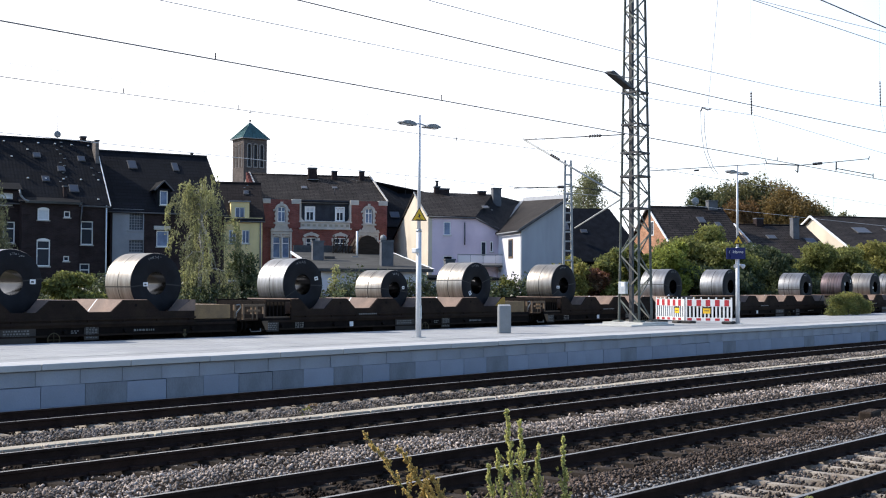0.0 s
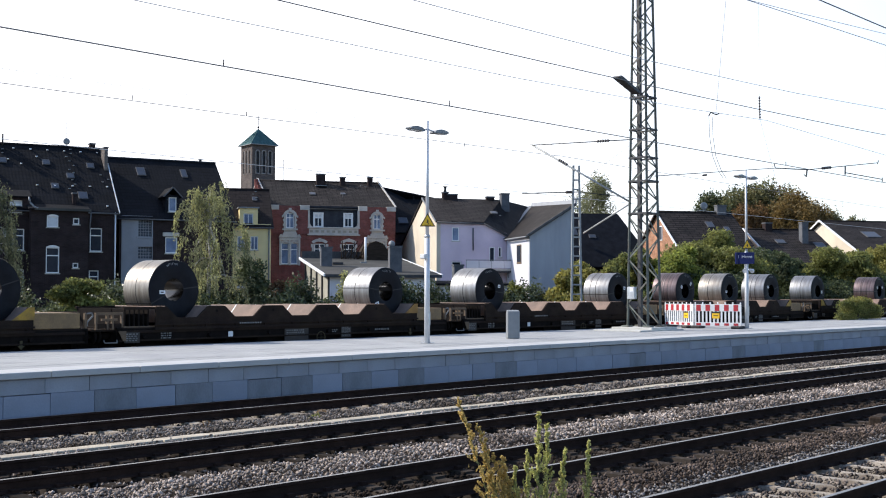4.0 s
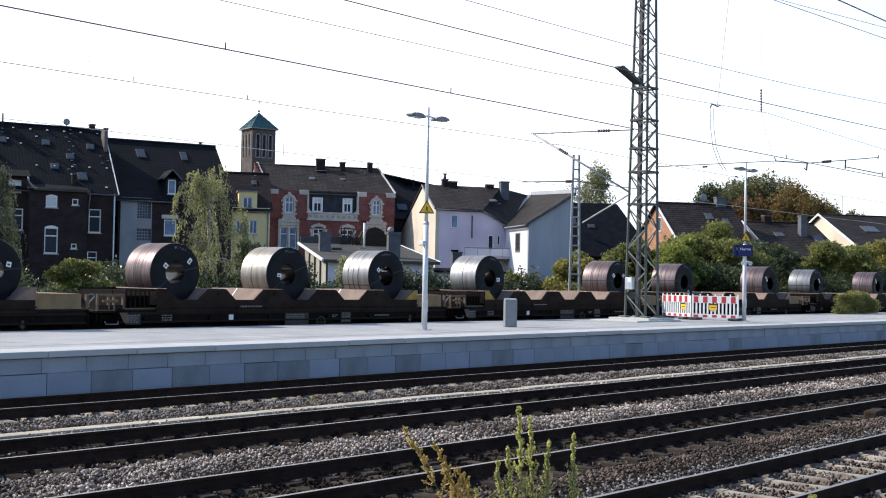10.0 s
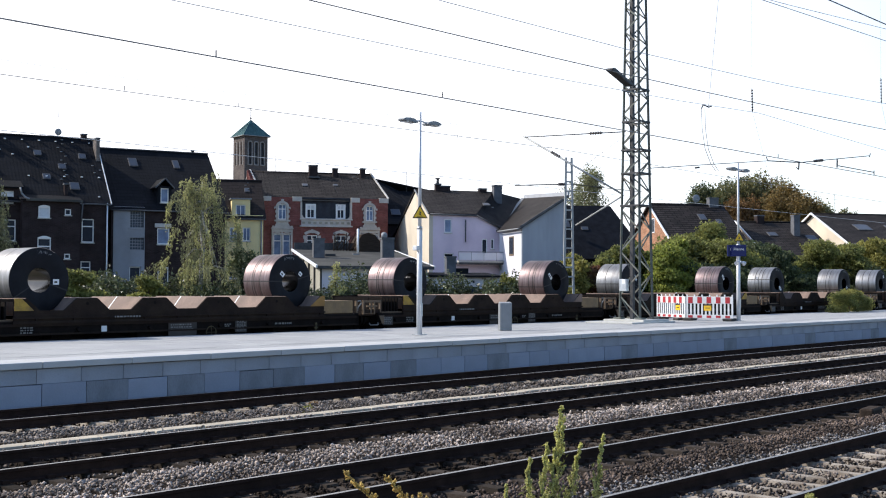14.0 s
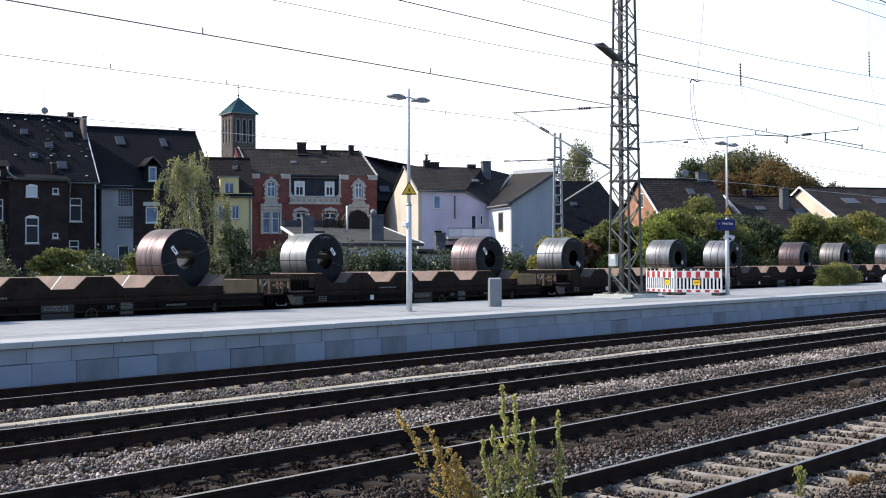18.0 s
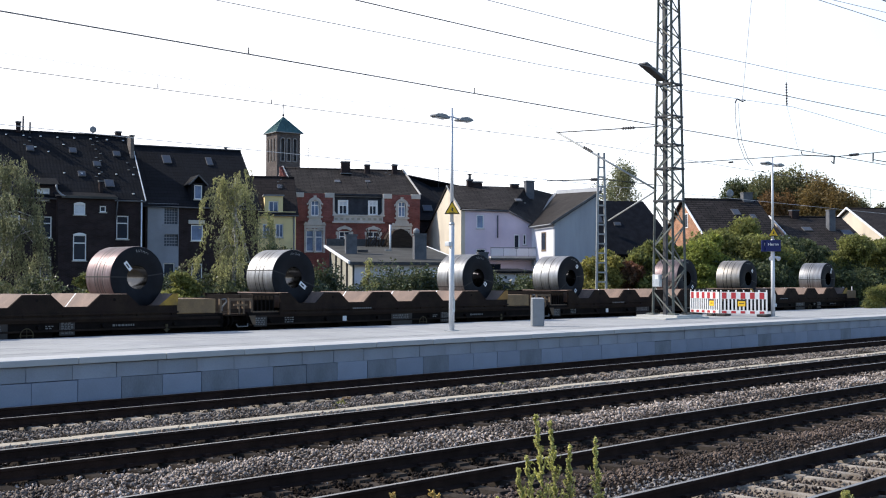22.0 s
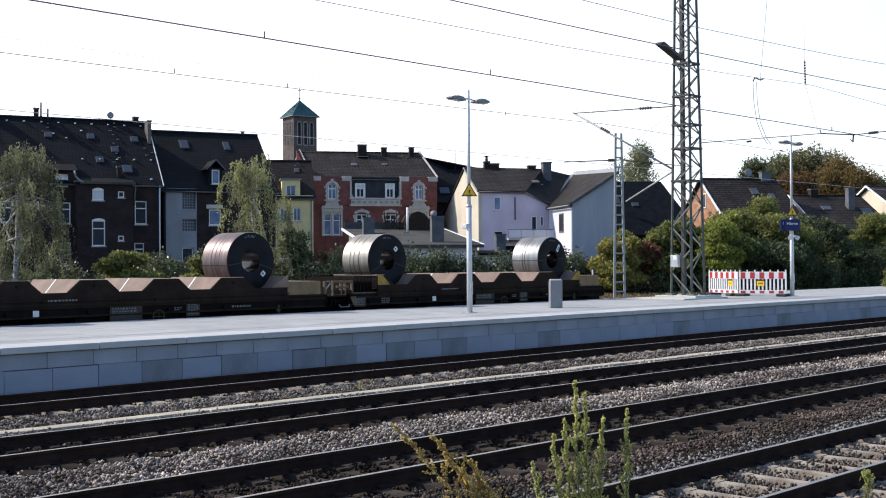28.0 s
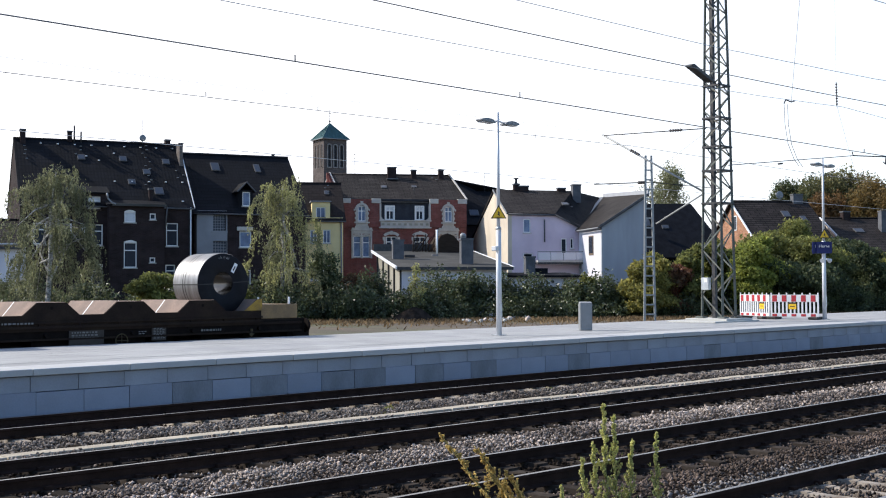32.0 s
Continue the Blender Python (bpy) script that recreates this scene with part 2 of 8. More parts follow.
M_WAGONBOX = mat("ochre end box", (0.15, 0.096, 0.054), 0.8, col2=(0.085, 0.058, 0.037), scale=2, fine=30, dirt=(0.10, 0.07, 0.05), dirt_scale=1.5)
M_TAILBOX = mat("worn ochre box paint", (0.27, 0.172, 0.078), 0.8, col2=(0.19, 0.12, 0.06), scale=2, fine=30, dirt=(0.11, 0.075, 0.048), dirt_scale=1.6, dirt_amount=0.55)
M_WYELLOW = mat("yellow end plate", (0.38, 0.225, 0.025), 0.7, scale=3, fine=30, dirt=(0.16, 0.10, 0.04), dirt_scale=3, dirt_amount=0.6)
# one near-black tone for frame, bogies, racks and hole discs
M_UNDER = mat("near-black underframe", (0.013, 0.010, 0.009), 0.95, scale=4, fine=40, spec=0.1)
M_PAPER = mat("white label", (0.75, 0.75, 0.76), 0.7, var=0.08, bump=0.0)
M_CHALK = mat("chalk marks", (0.30, 0.30, 0.31), 0.9, var=0.2, bump=0.0)
M_TEXT = mat("faded white lettering", (0.20, 0.195, 0.19), 0.8, var=0.3, bump=0.0)
M_COIL = {
    "grey": mat("bare steel coil", (0.285, 0.285, 0.29), 0.46, 0.85, col2=(0.18, 0.175, 0.175), scale=1.6, fine=30, bump=0.06, var=0.25, stretch=(1, 6, 1), obj_random=0.10),
    "beige": mat("oxidised steel coil", (0.31, 0.288, 0.262), 0.44, 0.85, col2=(0.20, 0.178, 0.155), scale=1.6, fine=30, bump=0.06, var=0.25, stretch=(1, 6, 1), obj_random=0.10),
    "red": mat("rust-filmed steel coil", (0.175, 0.138, 0.142), 0.46, 0.75, col2=(0.105, 0.072, 0.074), scale=1.8, fine=30, bump=0.06, var=0.3, stretch=(1, 7, 1), obj_random=0.10),
}
# same steel as the winding; the ends' shade is put into this near-black colour
M_COILEND_SHADED = mat("shaded coil end windings", (0.0115, 0.0120, 0.0155), 0.7, 0.0, spec=0.15, scale=4, fine=80, bump=0.15, var=0.3)
M_BORE = mat("dull inner winding", (0.082, 0.083, 0.088), 0.16, 0.95, scale=2, fine=40, bump=0.05, var=0.3)
M_BAND = mat("dark strap", (0.016, 0.015, 0.016), 0.6, 0.2, var=0.15)
M_BRICKDARK = rows_mat("dark brown brick", (0.040, 0.027, 0.027), (0.052, 0.044, 0.044), 0.075, 0.25)
M_BRICKRED = rows_mat("red brick", (0.245, 0.076, 0.066), (0.22, 0.13, 0.115), 0.075, 0.25)
M_BRICKORANGE = rows_mat("orange brick", (0.46, 0.225, 0.135), (0.42, 0.29, 0.21), 0.075, 0.25)
M_BRICKGREY = rows_mat("grey brown brick", (0.18, 0.155, 0.145), (0.20, 0.18, 0.16), 0.075, 0.25)
M_BRICKTOWER = rows_mat("sooty brown brick", (0.135, 0.112, 0.105), (0.15, 0.13, 0.12), 0.075, 0.25)
M_STUCCO_Y = mat("yellow render", (0.92, 0.75, 0.38), 0.9, scale=0.6, fine=30, var=0.12, dirt=(0.76, 0.61, 0.31), dirt_scale=0.6)
M_STUCCO_CREAM = mat("cream render", (0.62, 0.54, 0.43), 0.9, scale=0.5, fine=30, var=0.12, dirt=(0.50, 0.43, 0.35), dirt_scale=0.5)
M_STUCCO_LILAC = mat("lilac render", (0.72, 0.60, 0.68), 0.9, scale=0.5, fine=30, var=0.14, dirt=(0.54, 0.45, 0.54), dirt_scale=0.45, dirt_amount=0.7)
M_STUCCO_WHITE = mat("white render", (0.68, 0.66, 0.70), 0.9, scale=0.5, fine=30, var=0.10, dirt=(0.60, 0.60, 0.62), dirt_scale=0.5)
M_STUCCO_GREY = mat("grey fibre-cement wall", (0.36, 0.375, 0.41), 0.85, scale=0.5, fine=30, var=0.12, stretch=(3, 3, 0.5), dirt=(0.28, 0.295, 0.32), dirt_scale=0.6)
M_STUCCO_DIM = mat("dim grey render", (0.29, 0.30, 0.33), 0.9, scale=0.5, fine=30, var=0.15, dirt=(0.2, 0.2, 0.21), dirt_scale=0.5)
M_PANELWALL = mat("weathered panel wall", (0.36, 0.34, 0.28), 0.9, scale=0.7, fine=30, var=0.25, dirt=(0.22, 0.20, 0.16), dirt_scale=0.8)
M_TRIM = mat("pale stone trim", (0.52, 0.485, 0.44), 0.85, scale=2, fine=30, var=0.22)
M_TOWERTRIM = mat("sooty stone trim", (0.27, 0.25, 0.235), 0.85, scale=2, fine=30, var=0.25)
M_FRAME = mat("white window frame", (0.80, 0.80, 0.80), 0.45, var=0.05, bump=0.0)
M_GLASS = mat("window glass", (0.030, 0.037, 0.052), 0.15, 0.0, var=0.1, bump=0.0, spec=0.07)
# pale blue base colour carries the sky's reflection as well as curtains
M_GLASSBLUE = mat("bluish window glass", (0.20, 0.27, 0.40), 0.2, 0.0, col2=(0.10, 0.14, 0.24), scale=1.5, var=0.3, bump=0.0, spec=0.2)
M_LOUVRE = mat("weathered louvre slats", (0.075, 0.08, 0.088), 0.8, var=0.3)
M_CURTAIN = mat("white blind", (0.62, 0.64, 0.67), 0.8, var=0.08, bump=0.0)
M_SLATE = mat("dark slate", (0.017, 0.018, 0.022), 0.85, scale=2, fine=20, bump=0.2, spec=0.05)
M_MANSARD = mat("blue-grey slate", (0.050, 0.054, 0.066), 0.85, scale=2, fine=20, bump=0.2, spec=0.08)
M_COPPER = mat("green copper", (0.066, 0.135, 0.14), 0.8, scale=1.0, fine=12, var=0.3, stretch=(2, 2, 0.4), spec=0.1)
M_ZINC = mat("zinc sheet", (0.24, 0.25, 0.26), 0.6, 0.2, var=0.15, scale=2)
M_FELT = mat("grey roofing felt", (0.085, 0.083, 0.078), 0.95, scale=0.7, fine=20, var=0.3, spec=0.1, dirt=(0.05, 0.05, 0.045), dirt_scale=0.5)
M_WOOD = mat("old timber", (0.20, 0.14, 0.09), 0.9, scale=2, fine=40, stretch=(1, 8, 8))


def roof_mat(name, col, var=0.35, relief=0.5, lap_tone=0.45, lap=0.018):
    """Pantiles: courses down the slope's own run along local y, columns across, each course lapping the next."""
    m = mat(name, col, 0.8, var=var, scale=0.9, fine=14.0, bump=0.0, spec=0.12, dirt=tuple(c * 0.55 for c in col), dirt_scale=0.8, dirt_amount=0.7)
    nt = m.node_tree
    N, K = nt.nodes, nt.links
    b = N["Principled BSDF"]
    old = b.inputs["Base Color"].links[0].from_socket
    tc = N.new("ShaderNodeTexCoord")
    br = N.new("ShaderNodeTexBrick")
    br.offset = 0.37
    for key, v in (("Scale", 1.0), ("Mortar Size", lap), ("Brick Width", 0.88), ("Row Height", 0.27), ("Bias", 0.0), ("Mortar Smooth", 0.3)):
        br.inputs[key].default_value = v
    br.inputs["Color1"].default_value, br.inputs["Color2"].default_value = (1.2, 1.2, 1.2, 1), (0.8, 0.8, 0.8, 1)
    br.inputs["Mortar"].default_value = (lap_tone, lap_tone, lap_tone, 1)
    K.new(tc.outputs["Object"], br.inputs["Vector"])
    mu = N.new("ShaderNodeVectorMath")
    mu.operation = "MULTIPLY"
    K.new(old, mu.inputs[0])
    K.new(br.outputs["Color"], mu.inputs[1])
    K.new(mu.outputs[0], b.inputs["Base Color"])
    sep = N.new("ShaderNodeSeparateXYZ")
    K.new(tc.outputs["Object"], sep.inputs[0])
    def math_node(op, a, c):
        n = N.new("ShaderNodeMath")
        n.operation = op
        for sock, val in ((n.inputs[0], a), (n.inputs[1], c)):
            if isinstance(val, float):
                sock.default_value = val
            else:
                K.new(val, sock)
        return n.outputs[0]
    lap = math_node("FRACT", math_node("DIVIDE", sep.outputs["Y"], 0.27), 0.0)
    wave = math_node("SINE", math_node("MULTIPLY", sep.outputs["X"], 28.56), 0.0)
    height = math_node("ADD", math_node("MULTIPLY", lap, -1.0), math_node("MULTIPLY", wave, 0.10))
    bp = N.new("ShaderNodeBump")
    bp.inputs["Strength"].default_value, bp.inputs["Distance"].default_value = relief, 0.05
    K.new(height, bp.inputs["Height"])
    K.new(bp.outputs[0], b.inputs["Normal"])
    return m


M_ROOFDARK = roof_mat("black roof tiles", (0.0095, 0.0103, 0.0135))
M_ROOFBLACKBROWN = roof_mat("dark brown roof tiles", (0.026, 0.020, 0.019))
M_ROOFBROWN = roof_mat("weathered brown roof tiles", (0.040, 0.033, 0.031), 0.5, 1.0, 0.2, 0.05)
M_ROOFGREY = roof_mat("grey-brown roof tiles", (0.040, 0.033, 0.031), 0.5, 1.0, 0.2, 0.05)


# ---- mesh helpers ----
def mesh_of(bm, name="mesh", smooth=False):
    me = bpy.data.meshes.new(name)
    bm.to_mesh(me)
    bm.free()
    if smooth:
        for p in me.polygons:
            p.use_smooth = True
    return me


def part(name, bm, material, parent=None, label="", smooth=False):
    """Links a bmesh as one mesh object under a thing or under a part."""
    me = mesh_of(bm, name, smooth)
    for m in material if isinstance(material, (list, tuple)) else [material]:
        me.materials.append(m)
    ob = new(name, me)
    if parent:
        ob.parent = parent
    if label:
        ob["label"] = label
    return ob


def thing(name, m, label, category, group="", kind=""):
    ob = new(name)
    ob.empty_display_size = 0.3
    ob.matrix_basis = m
    return tagged(ob, label, category, group, kind)


def box(bm, x0, x1, y0, y1, z0, z1, bevel=0.0, mi=0):
    vs = [bm.verts.new(p) for p in ((x0, y0, z0), (x1, y0, z0), (x1, y1, z0), (x0, y1, z0), (x0, y0, z1), (x1, y0, z1), (x1, y1, z1), (x0, y1, z1))]
    fs = [bm.faces.new([vs[i] for i in q]) for q in ((3, 2, 1, 0), (4, 5, 6, 7), (0, 1, 5, 4), (1, 2, 6, 5), (2, 3, 7, 6), (3, 0, 4, 7))]
    for f in fs:
        f.material_index = mi
    if bevel:
        es = list({e for f in fs for e in f.edges})
        bmesh.ops.bevel(bm, geom=es, offset=bevel, segments=1, affect="EDGES")
    return bm


def B(*a, **k):
    return box(bmesh.new(), *a, **k)


def tube(bm, p, q, r0, r1=None, n=8, caps=True, mi=0):
    p, q = Vector(p), Vector(q)
    r1 = r0 if r1 is None else r1
    d = (q - p).normalized()
    a = d.orthogonal().normalized()
    b = d.cross(a)
    rings = []
    for c, r in ((p, r0), (q, r1)):
        rings.append([bm.verts.new(c + r * (math.cos(2 * math.pi * i / n) * a + math.sin(2 * math.pi * i / n) * b)) for i in range(n)])
    for i in range(n):
        f = bm.faces.new((rings[0][i], rings[0][(i + 1) % n], rings[1][(i + 1) % n], rings[1][i]))
        f.material_index = mi
        f.smooth = n > 6
    if caps:
        bm.faces.new(rings[0][::-1]).material_index = mi
        bm.faces.new(rings[1]).material_index = mi
    return bm


def path_tube(bm, pts, radii, n=6):
    for i in range(len(pts) - 1):
        tube(bm, pts[i], pts[i + 1], radii[i], radii[i + 1], n, caps=i in (0, len(pts) - 2))
    return bm


def bar(bm, p, q, w, t):
    """A straight rectangular bar from p to q."""
    p, q = Vector(p), Vector(q)
    d = (q - p).normalized()
    a = d.cross(Vector((0, 0, 1)))
    a = Vector((1, 0, 0)) if a.length < 1e-3 else a.normalized()
    b = d.cross(a)
    r = [[bm.verts.new(c + a * w / 2 * s + b * t / 2 * u) for s, u in ((-1, -1), (1, -1), (1, 1), (-1, 1))] for c in (p, q)]
    for i in range(4):
        bm.faces.new((r[0][i], r[0][(i + 1) % 4], r[1][(i + 1) % 4], r[1][i]))
    bm.faces.new(r[0][::-1])
    bm.faces.new(r[1])
    return bm


def prism(bm, pts, axis, a, b, mi=0):
    """Extrudes a polygon given in the two other axes along axis (0 x, 1 y, 2 z) from a to b."""
    def P(p, s):
        c = list(p)
        c.insert(axis, s)
        return bm.verts.new(c)
    r0, r1 = [P(p, a) for p in pts], [P(p, b) for p in pts]
    n = len(pts)
    fs = [bm.faces.new((r0[i], r0[(i + 1) % n], r1[(i + 1) % n], r1[i])) for i in range(n)]
    fs += [bm.faces.new(r0[::-1]), bm.faces.new(r1)]
    for f in fs:
        f.material_index = mi
    bmesh.ops.recalc_face_normals(bm, faces=fs)
    return bm


def slab(bm, a, b, c, d, t, mi=0):
    """A plate of thickness t under the quad a b c d (anticlockwise from above)."""
    pts = [Vector(p) for p in (a, b, c, d)]
    nrm = (pts[1] - pts[0]).cross(pts[2] - pts[0]).normalized()
    top = [bm.verts.new(p) for p in pts]
    low = [bm.verts.new(p - nrm * t) for p in pts]
    fs = [bm.faces.new(top), bm.faces.new(low[::-1])] + [bm.faces.new((top[i], low[i], low[(i + 1) % 4], top[(i + 1) % 4])) for i in range(4)]
    for f in fs:
        f.material_index = mi
    return bm


def mesh_np(name, verts, faces, material, parent=None, kind="", smooth=False):
    me = bpy.data.meshes.new(name)
    n, k = faces.shape
    me.vertices.add(len(verts))
    me.vertices.foreach_set("co", np.ascontiguousarray(verts, dtype=np.float32).ravel())
    me.loops.add(n * k)
    me.loops.foreach_set("vertex_index", np.ascontiguousarray(faces, dtype=np.int32).ravel())
    me.polygons.add(n)
    me.polygons.foreach_set("loop_start", np.arange(0, n * k, k, dtype=np.int32))
    if smooth:
        me.polygons.foreach_set("use_smooth", np.ones(n, dtype=bool))
    me.update(calc_edges=True)
    me.materials.append(material)
    ob = new(name, me)
    if parent:
        ob.parent = parent
    if kind:
        ob["kind"] = kind
    return ob


rng = np.random.default_rng(7)


# ---- ground, ballast, tracks ----
YARD = 0.28      # level of the filled ground behind the train track


def ground():
    bm = bmesh.new()
    n = 36
    xs = [-900 + 1800 * i / n for i in range(n + 1)]
    ys = [(-900, -0.34), (-300, -0.34), (0, -0.34), (28, -0.34), (32.3, -0.34), (33.6, YARD), (40, YARD), (60, YARD), (120, YARD), (400, YARD), (900, YARD)]
    vs = [[bm.verts.new((x, y, z)) for x in xs] for y, z in ys]
    for i in range(len(ys) - 1):
        for j in range(n):
            bm.faces.new((vs[i][j], vs[i][j + 1], vs[i + 1][j + 1], vs[i + 1][j]))
    tagged(part("ground", bm, M_GROUND), "brown earth and sparse weeds beyond the railway tracks", "ground", kind="structure")
    bm = bmesh.new()
    box(bm, -60, 400, -1.5, 21.6, -0.33, -0.27)
    tagged(part("ballast_bed", bm, M_BALLAST), "grey-brown crushed stone ballast under the railway tracks", "ballast", kind="structure")


RAILS = [(18.85, 20.35), (13.90, 15.40), (9.66, 11.16), (5.85, 7.35)]      # near and far rail of each track, metres from the camera
TRAIN_Y = 30.4


def rail_section():
    """Half the outline of a flat-bottomed rail, from head to foot (y, z), head top at z = 0."""
    right = [(0.030, 0.0), (0.036, -0.008), (0.036, -0.038), (0.010, -0.050), (0.008, -0.135), (0.070, -0.160), (0.072, -0.172)]
    return right + [(-y, z) for y, z in reversed(right)]


def rail(parent, y, x0, x1):
    bm = bmesh.new()
    prism(bm, [(yy + y, z) for yy, z in rail_section()], 0, x0, x1)
    for f in bm.faces:
        f.material_index = 1 if f.normal.z > 0.9 and f.calc_center_median().z > -0.002 else 0
    part("rail", bm, [M_RAILSIDE, M_RAILTOP], parent)


def sleeper_mesh(material, w=0.095, mid=-0.205):
    bm = bmesh.new()
    for y0, y1, zt in ((-1.30, -0.45, -0.172), (-0.45, 0.45, mid), (0.45, 1.30, -0.172)):
        prism(bm, [(-w - 0.035, -0.36), (w + 0.035, -0.36), (w, zt), (-w, zt)], 1, y0, y1)
    me = mesh_of(bm, "sleeper")
    me.materials.append(material)
    return me


def tracks():
    light, dark, grimy, pale = sleeper_mesh(M_SLEEPER), sleeper_mesh(M_SLEEPER_DARK), sleeper_mesh(M_SLEEPER_MID), sleeper_mesh(M_SLEEPER_NEAR, 0.072, -0.180)
    for k, (ya, yb) in enumerate(RAILS + [(TRAIN_Y - 0.75, TRAIN_Y + 0.75)]):
        tr = thing("railway_track", pose(0, 0, 0), "railway track of rusty rails with worn bright heads on concrete sleepers", "railway track", "parallel tracks", "structure")
        rail(tr, ya, -60, 320)
        rail(tr, yb, -60, 320)
        yc = (ya + yb) / 2
        x0, x1 = max(0.0, 0.38 * yc - 2.5), min(2.9 * yc + 9, 95)
        if k == 4:
            x0, x1 = 30, 60
        x = x0
        i = 0
        clip = bmesh.new()
        while x < x1:
            s = new("sleeper", dark if k == 1 else grimy if k == 2 else pale if k == 3 else light)
            s.parent = tr
            s.matrix_basis = pose(x + rng.normal(0, 0.012), yc + rng.normal(0, 0.01), rng.normal(0, 0.004), 0, 0, rng.normal(0, 0.5))
            for y in (ya, yb):
                for sgn in (-1, 1):
                    box(clip, x - 0.05, x + 0.05, y + sgn * 0.055, y + sgn * 0.13, -0.175, -0.125)
            x += 0.62
            i += 1
        part("rail_fastenings", clip, M_RAILSIDE, tr)["kind"] = "stuff"


def stones():
    """Crushed stone, thickest between the tracks: squashed and chipped octahedra in four tracts."""
    base = np.array([(1, 0, 0), (-1, 0, 0), (0, 1, 0), (0, -1, 0), (0, 0, 1), (0, 0, -1)], dtype=float)
    tri = np.array([(0, 2, 4), (2, 1, 4), (1, 3, 4), (3, 0, 4), (2, 0, 5), (1, 2, 5), (3, 1, 5), (0, 3, 5)])
    centres = [(a + b) / 2 for a, b in RAILS]
    sets = [("ballast_stones", M_STONE, 15.6, 16.8), ("ballast_stones", M_STONE_BROWN, 16.8, 18.6), ("ballast_stones", M_STONE_DARK, 13.7, 15.6), ("ballast_stones", M_STONE, 11.3, 13.7), ("ballast_stones", M_STONE_DARK, 9.5, 11.3),
            ("ballast_stones", M_STONE_RUST, 8.22, 9.5), ("ballast_stones", M_STONE_GREY, 7.35, 8.22), ("ballast_stones", M_STONE_MID, 2.5, 7.35), ("ballast_stones", M_STONE_DARK, 18.6, 20.9)]
    for name, material, y0, y1 in sets:
        area = (y1 - y0) * (2.75 * (y0 + y1) / 2 + 4)
        n = int(area * (620 if y1 < 12 else 380))
        y = rng.uniform(y0, y1, n)
        x = 0.33 * y - 1.5 + rng.power(0.66, n) * (2.75 * y + 5)
        dist = np.hypot(x, y)
        s = (0.0105 + 0.0145 * rng.random(n) ** 1.4) * np.where(dist > 25, 1.3, 1.0)
        off = np.min([np.abs(y - c) for c in centres], axis=0)
        heap = np.clip((off - 1.35) * 0.22, 0, 0.10)
        z = -0.265 + heap + rng.uniform(0, 0.075, n) + 0.02 * np.sin(x * 3.1 + y * 2.0) * np.cos(y * 4.3 - x)
        keep = (np.min([np.abs(y - r) for p in RAILS for r in p], axis=0) > 0.11) & (np.abs(y - 16.68) > 0.265)
        z = np.where((off < 1.3) & (y < 8), z + 0.028, z)      # the nearest track is filled up to its sleepers
        for yc in centres:
            on = (np.abs(y - yc) < 1.3) & (np.abs((x - max(0.0, 0.38 * yc - 2.5) + 0.31) % 0.62 - 0.31) < (0.098 if yc < 8 else 0.13))
            cover = 0.5 + 0.5 * np.sin(x * 1.7 + y * 2.9) * np.cos(x * 0.6 - y * 1.3)
            keep &= ~(on & (rng.random(n) < (0.93 if yc < 8 else 0.95 if yc > 18 else 0.75) + 0.3 * cover))
            z = np.where(on, np.maximum(z, -0.195 + rng.uniform(0, 0.02, n)), z)
        x, y, z, s = x[keep], y[keep], z[keep], s[keep]
        n = len(x)
        v = base[None] * rng.uniform(0.5, 1.5, (n, 6, 1)) + rng.normal(0, 0.32, (n, 6, 3))
        a, b = rng.uniform(0, 6.28, n), rng.uniform(-0.9, 0.9, n)
        ca, sa, cb, sb = np.cos(a), np.sin(a), np.cos(b), np.sin(b)
        v[..., 2] *= 0.82
        v = np.stack([ca[:, None] * v[..., 0] - sa[:, None] * v[..., 1], sa[:, None] * v[..., 0] + ca[:, None] * v[..., 1], v[..., 2]], -1)
        v = np.stack([v[..., 0], cb[:, None] * v[..., 1] - sb[:, None] * v[..., 2], sb[:, None] * v[..., 1] + cb[:, None] * v[..., 2]], -1)
        v = v * s[:, None, None] * 1.25 + np.stack([x, y, z], -1)[:, None]
        f = (tri[None] + 6 * np.arange(n)[:, None, None]).reshape(-1, 3)
        tagged(mesh_np(name, v.reshape(-1, 3), f, material, kind="stuff"), "loose grey crushed stones lying between the rails", "ballast")


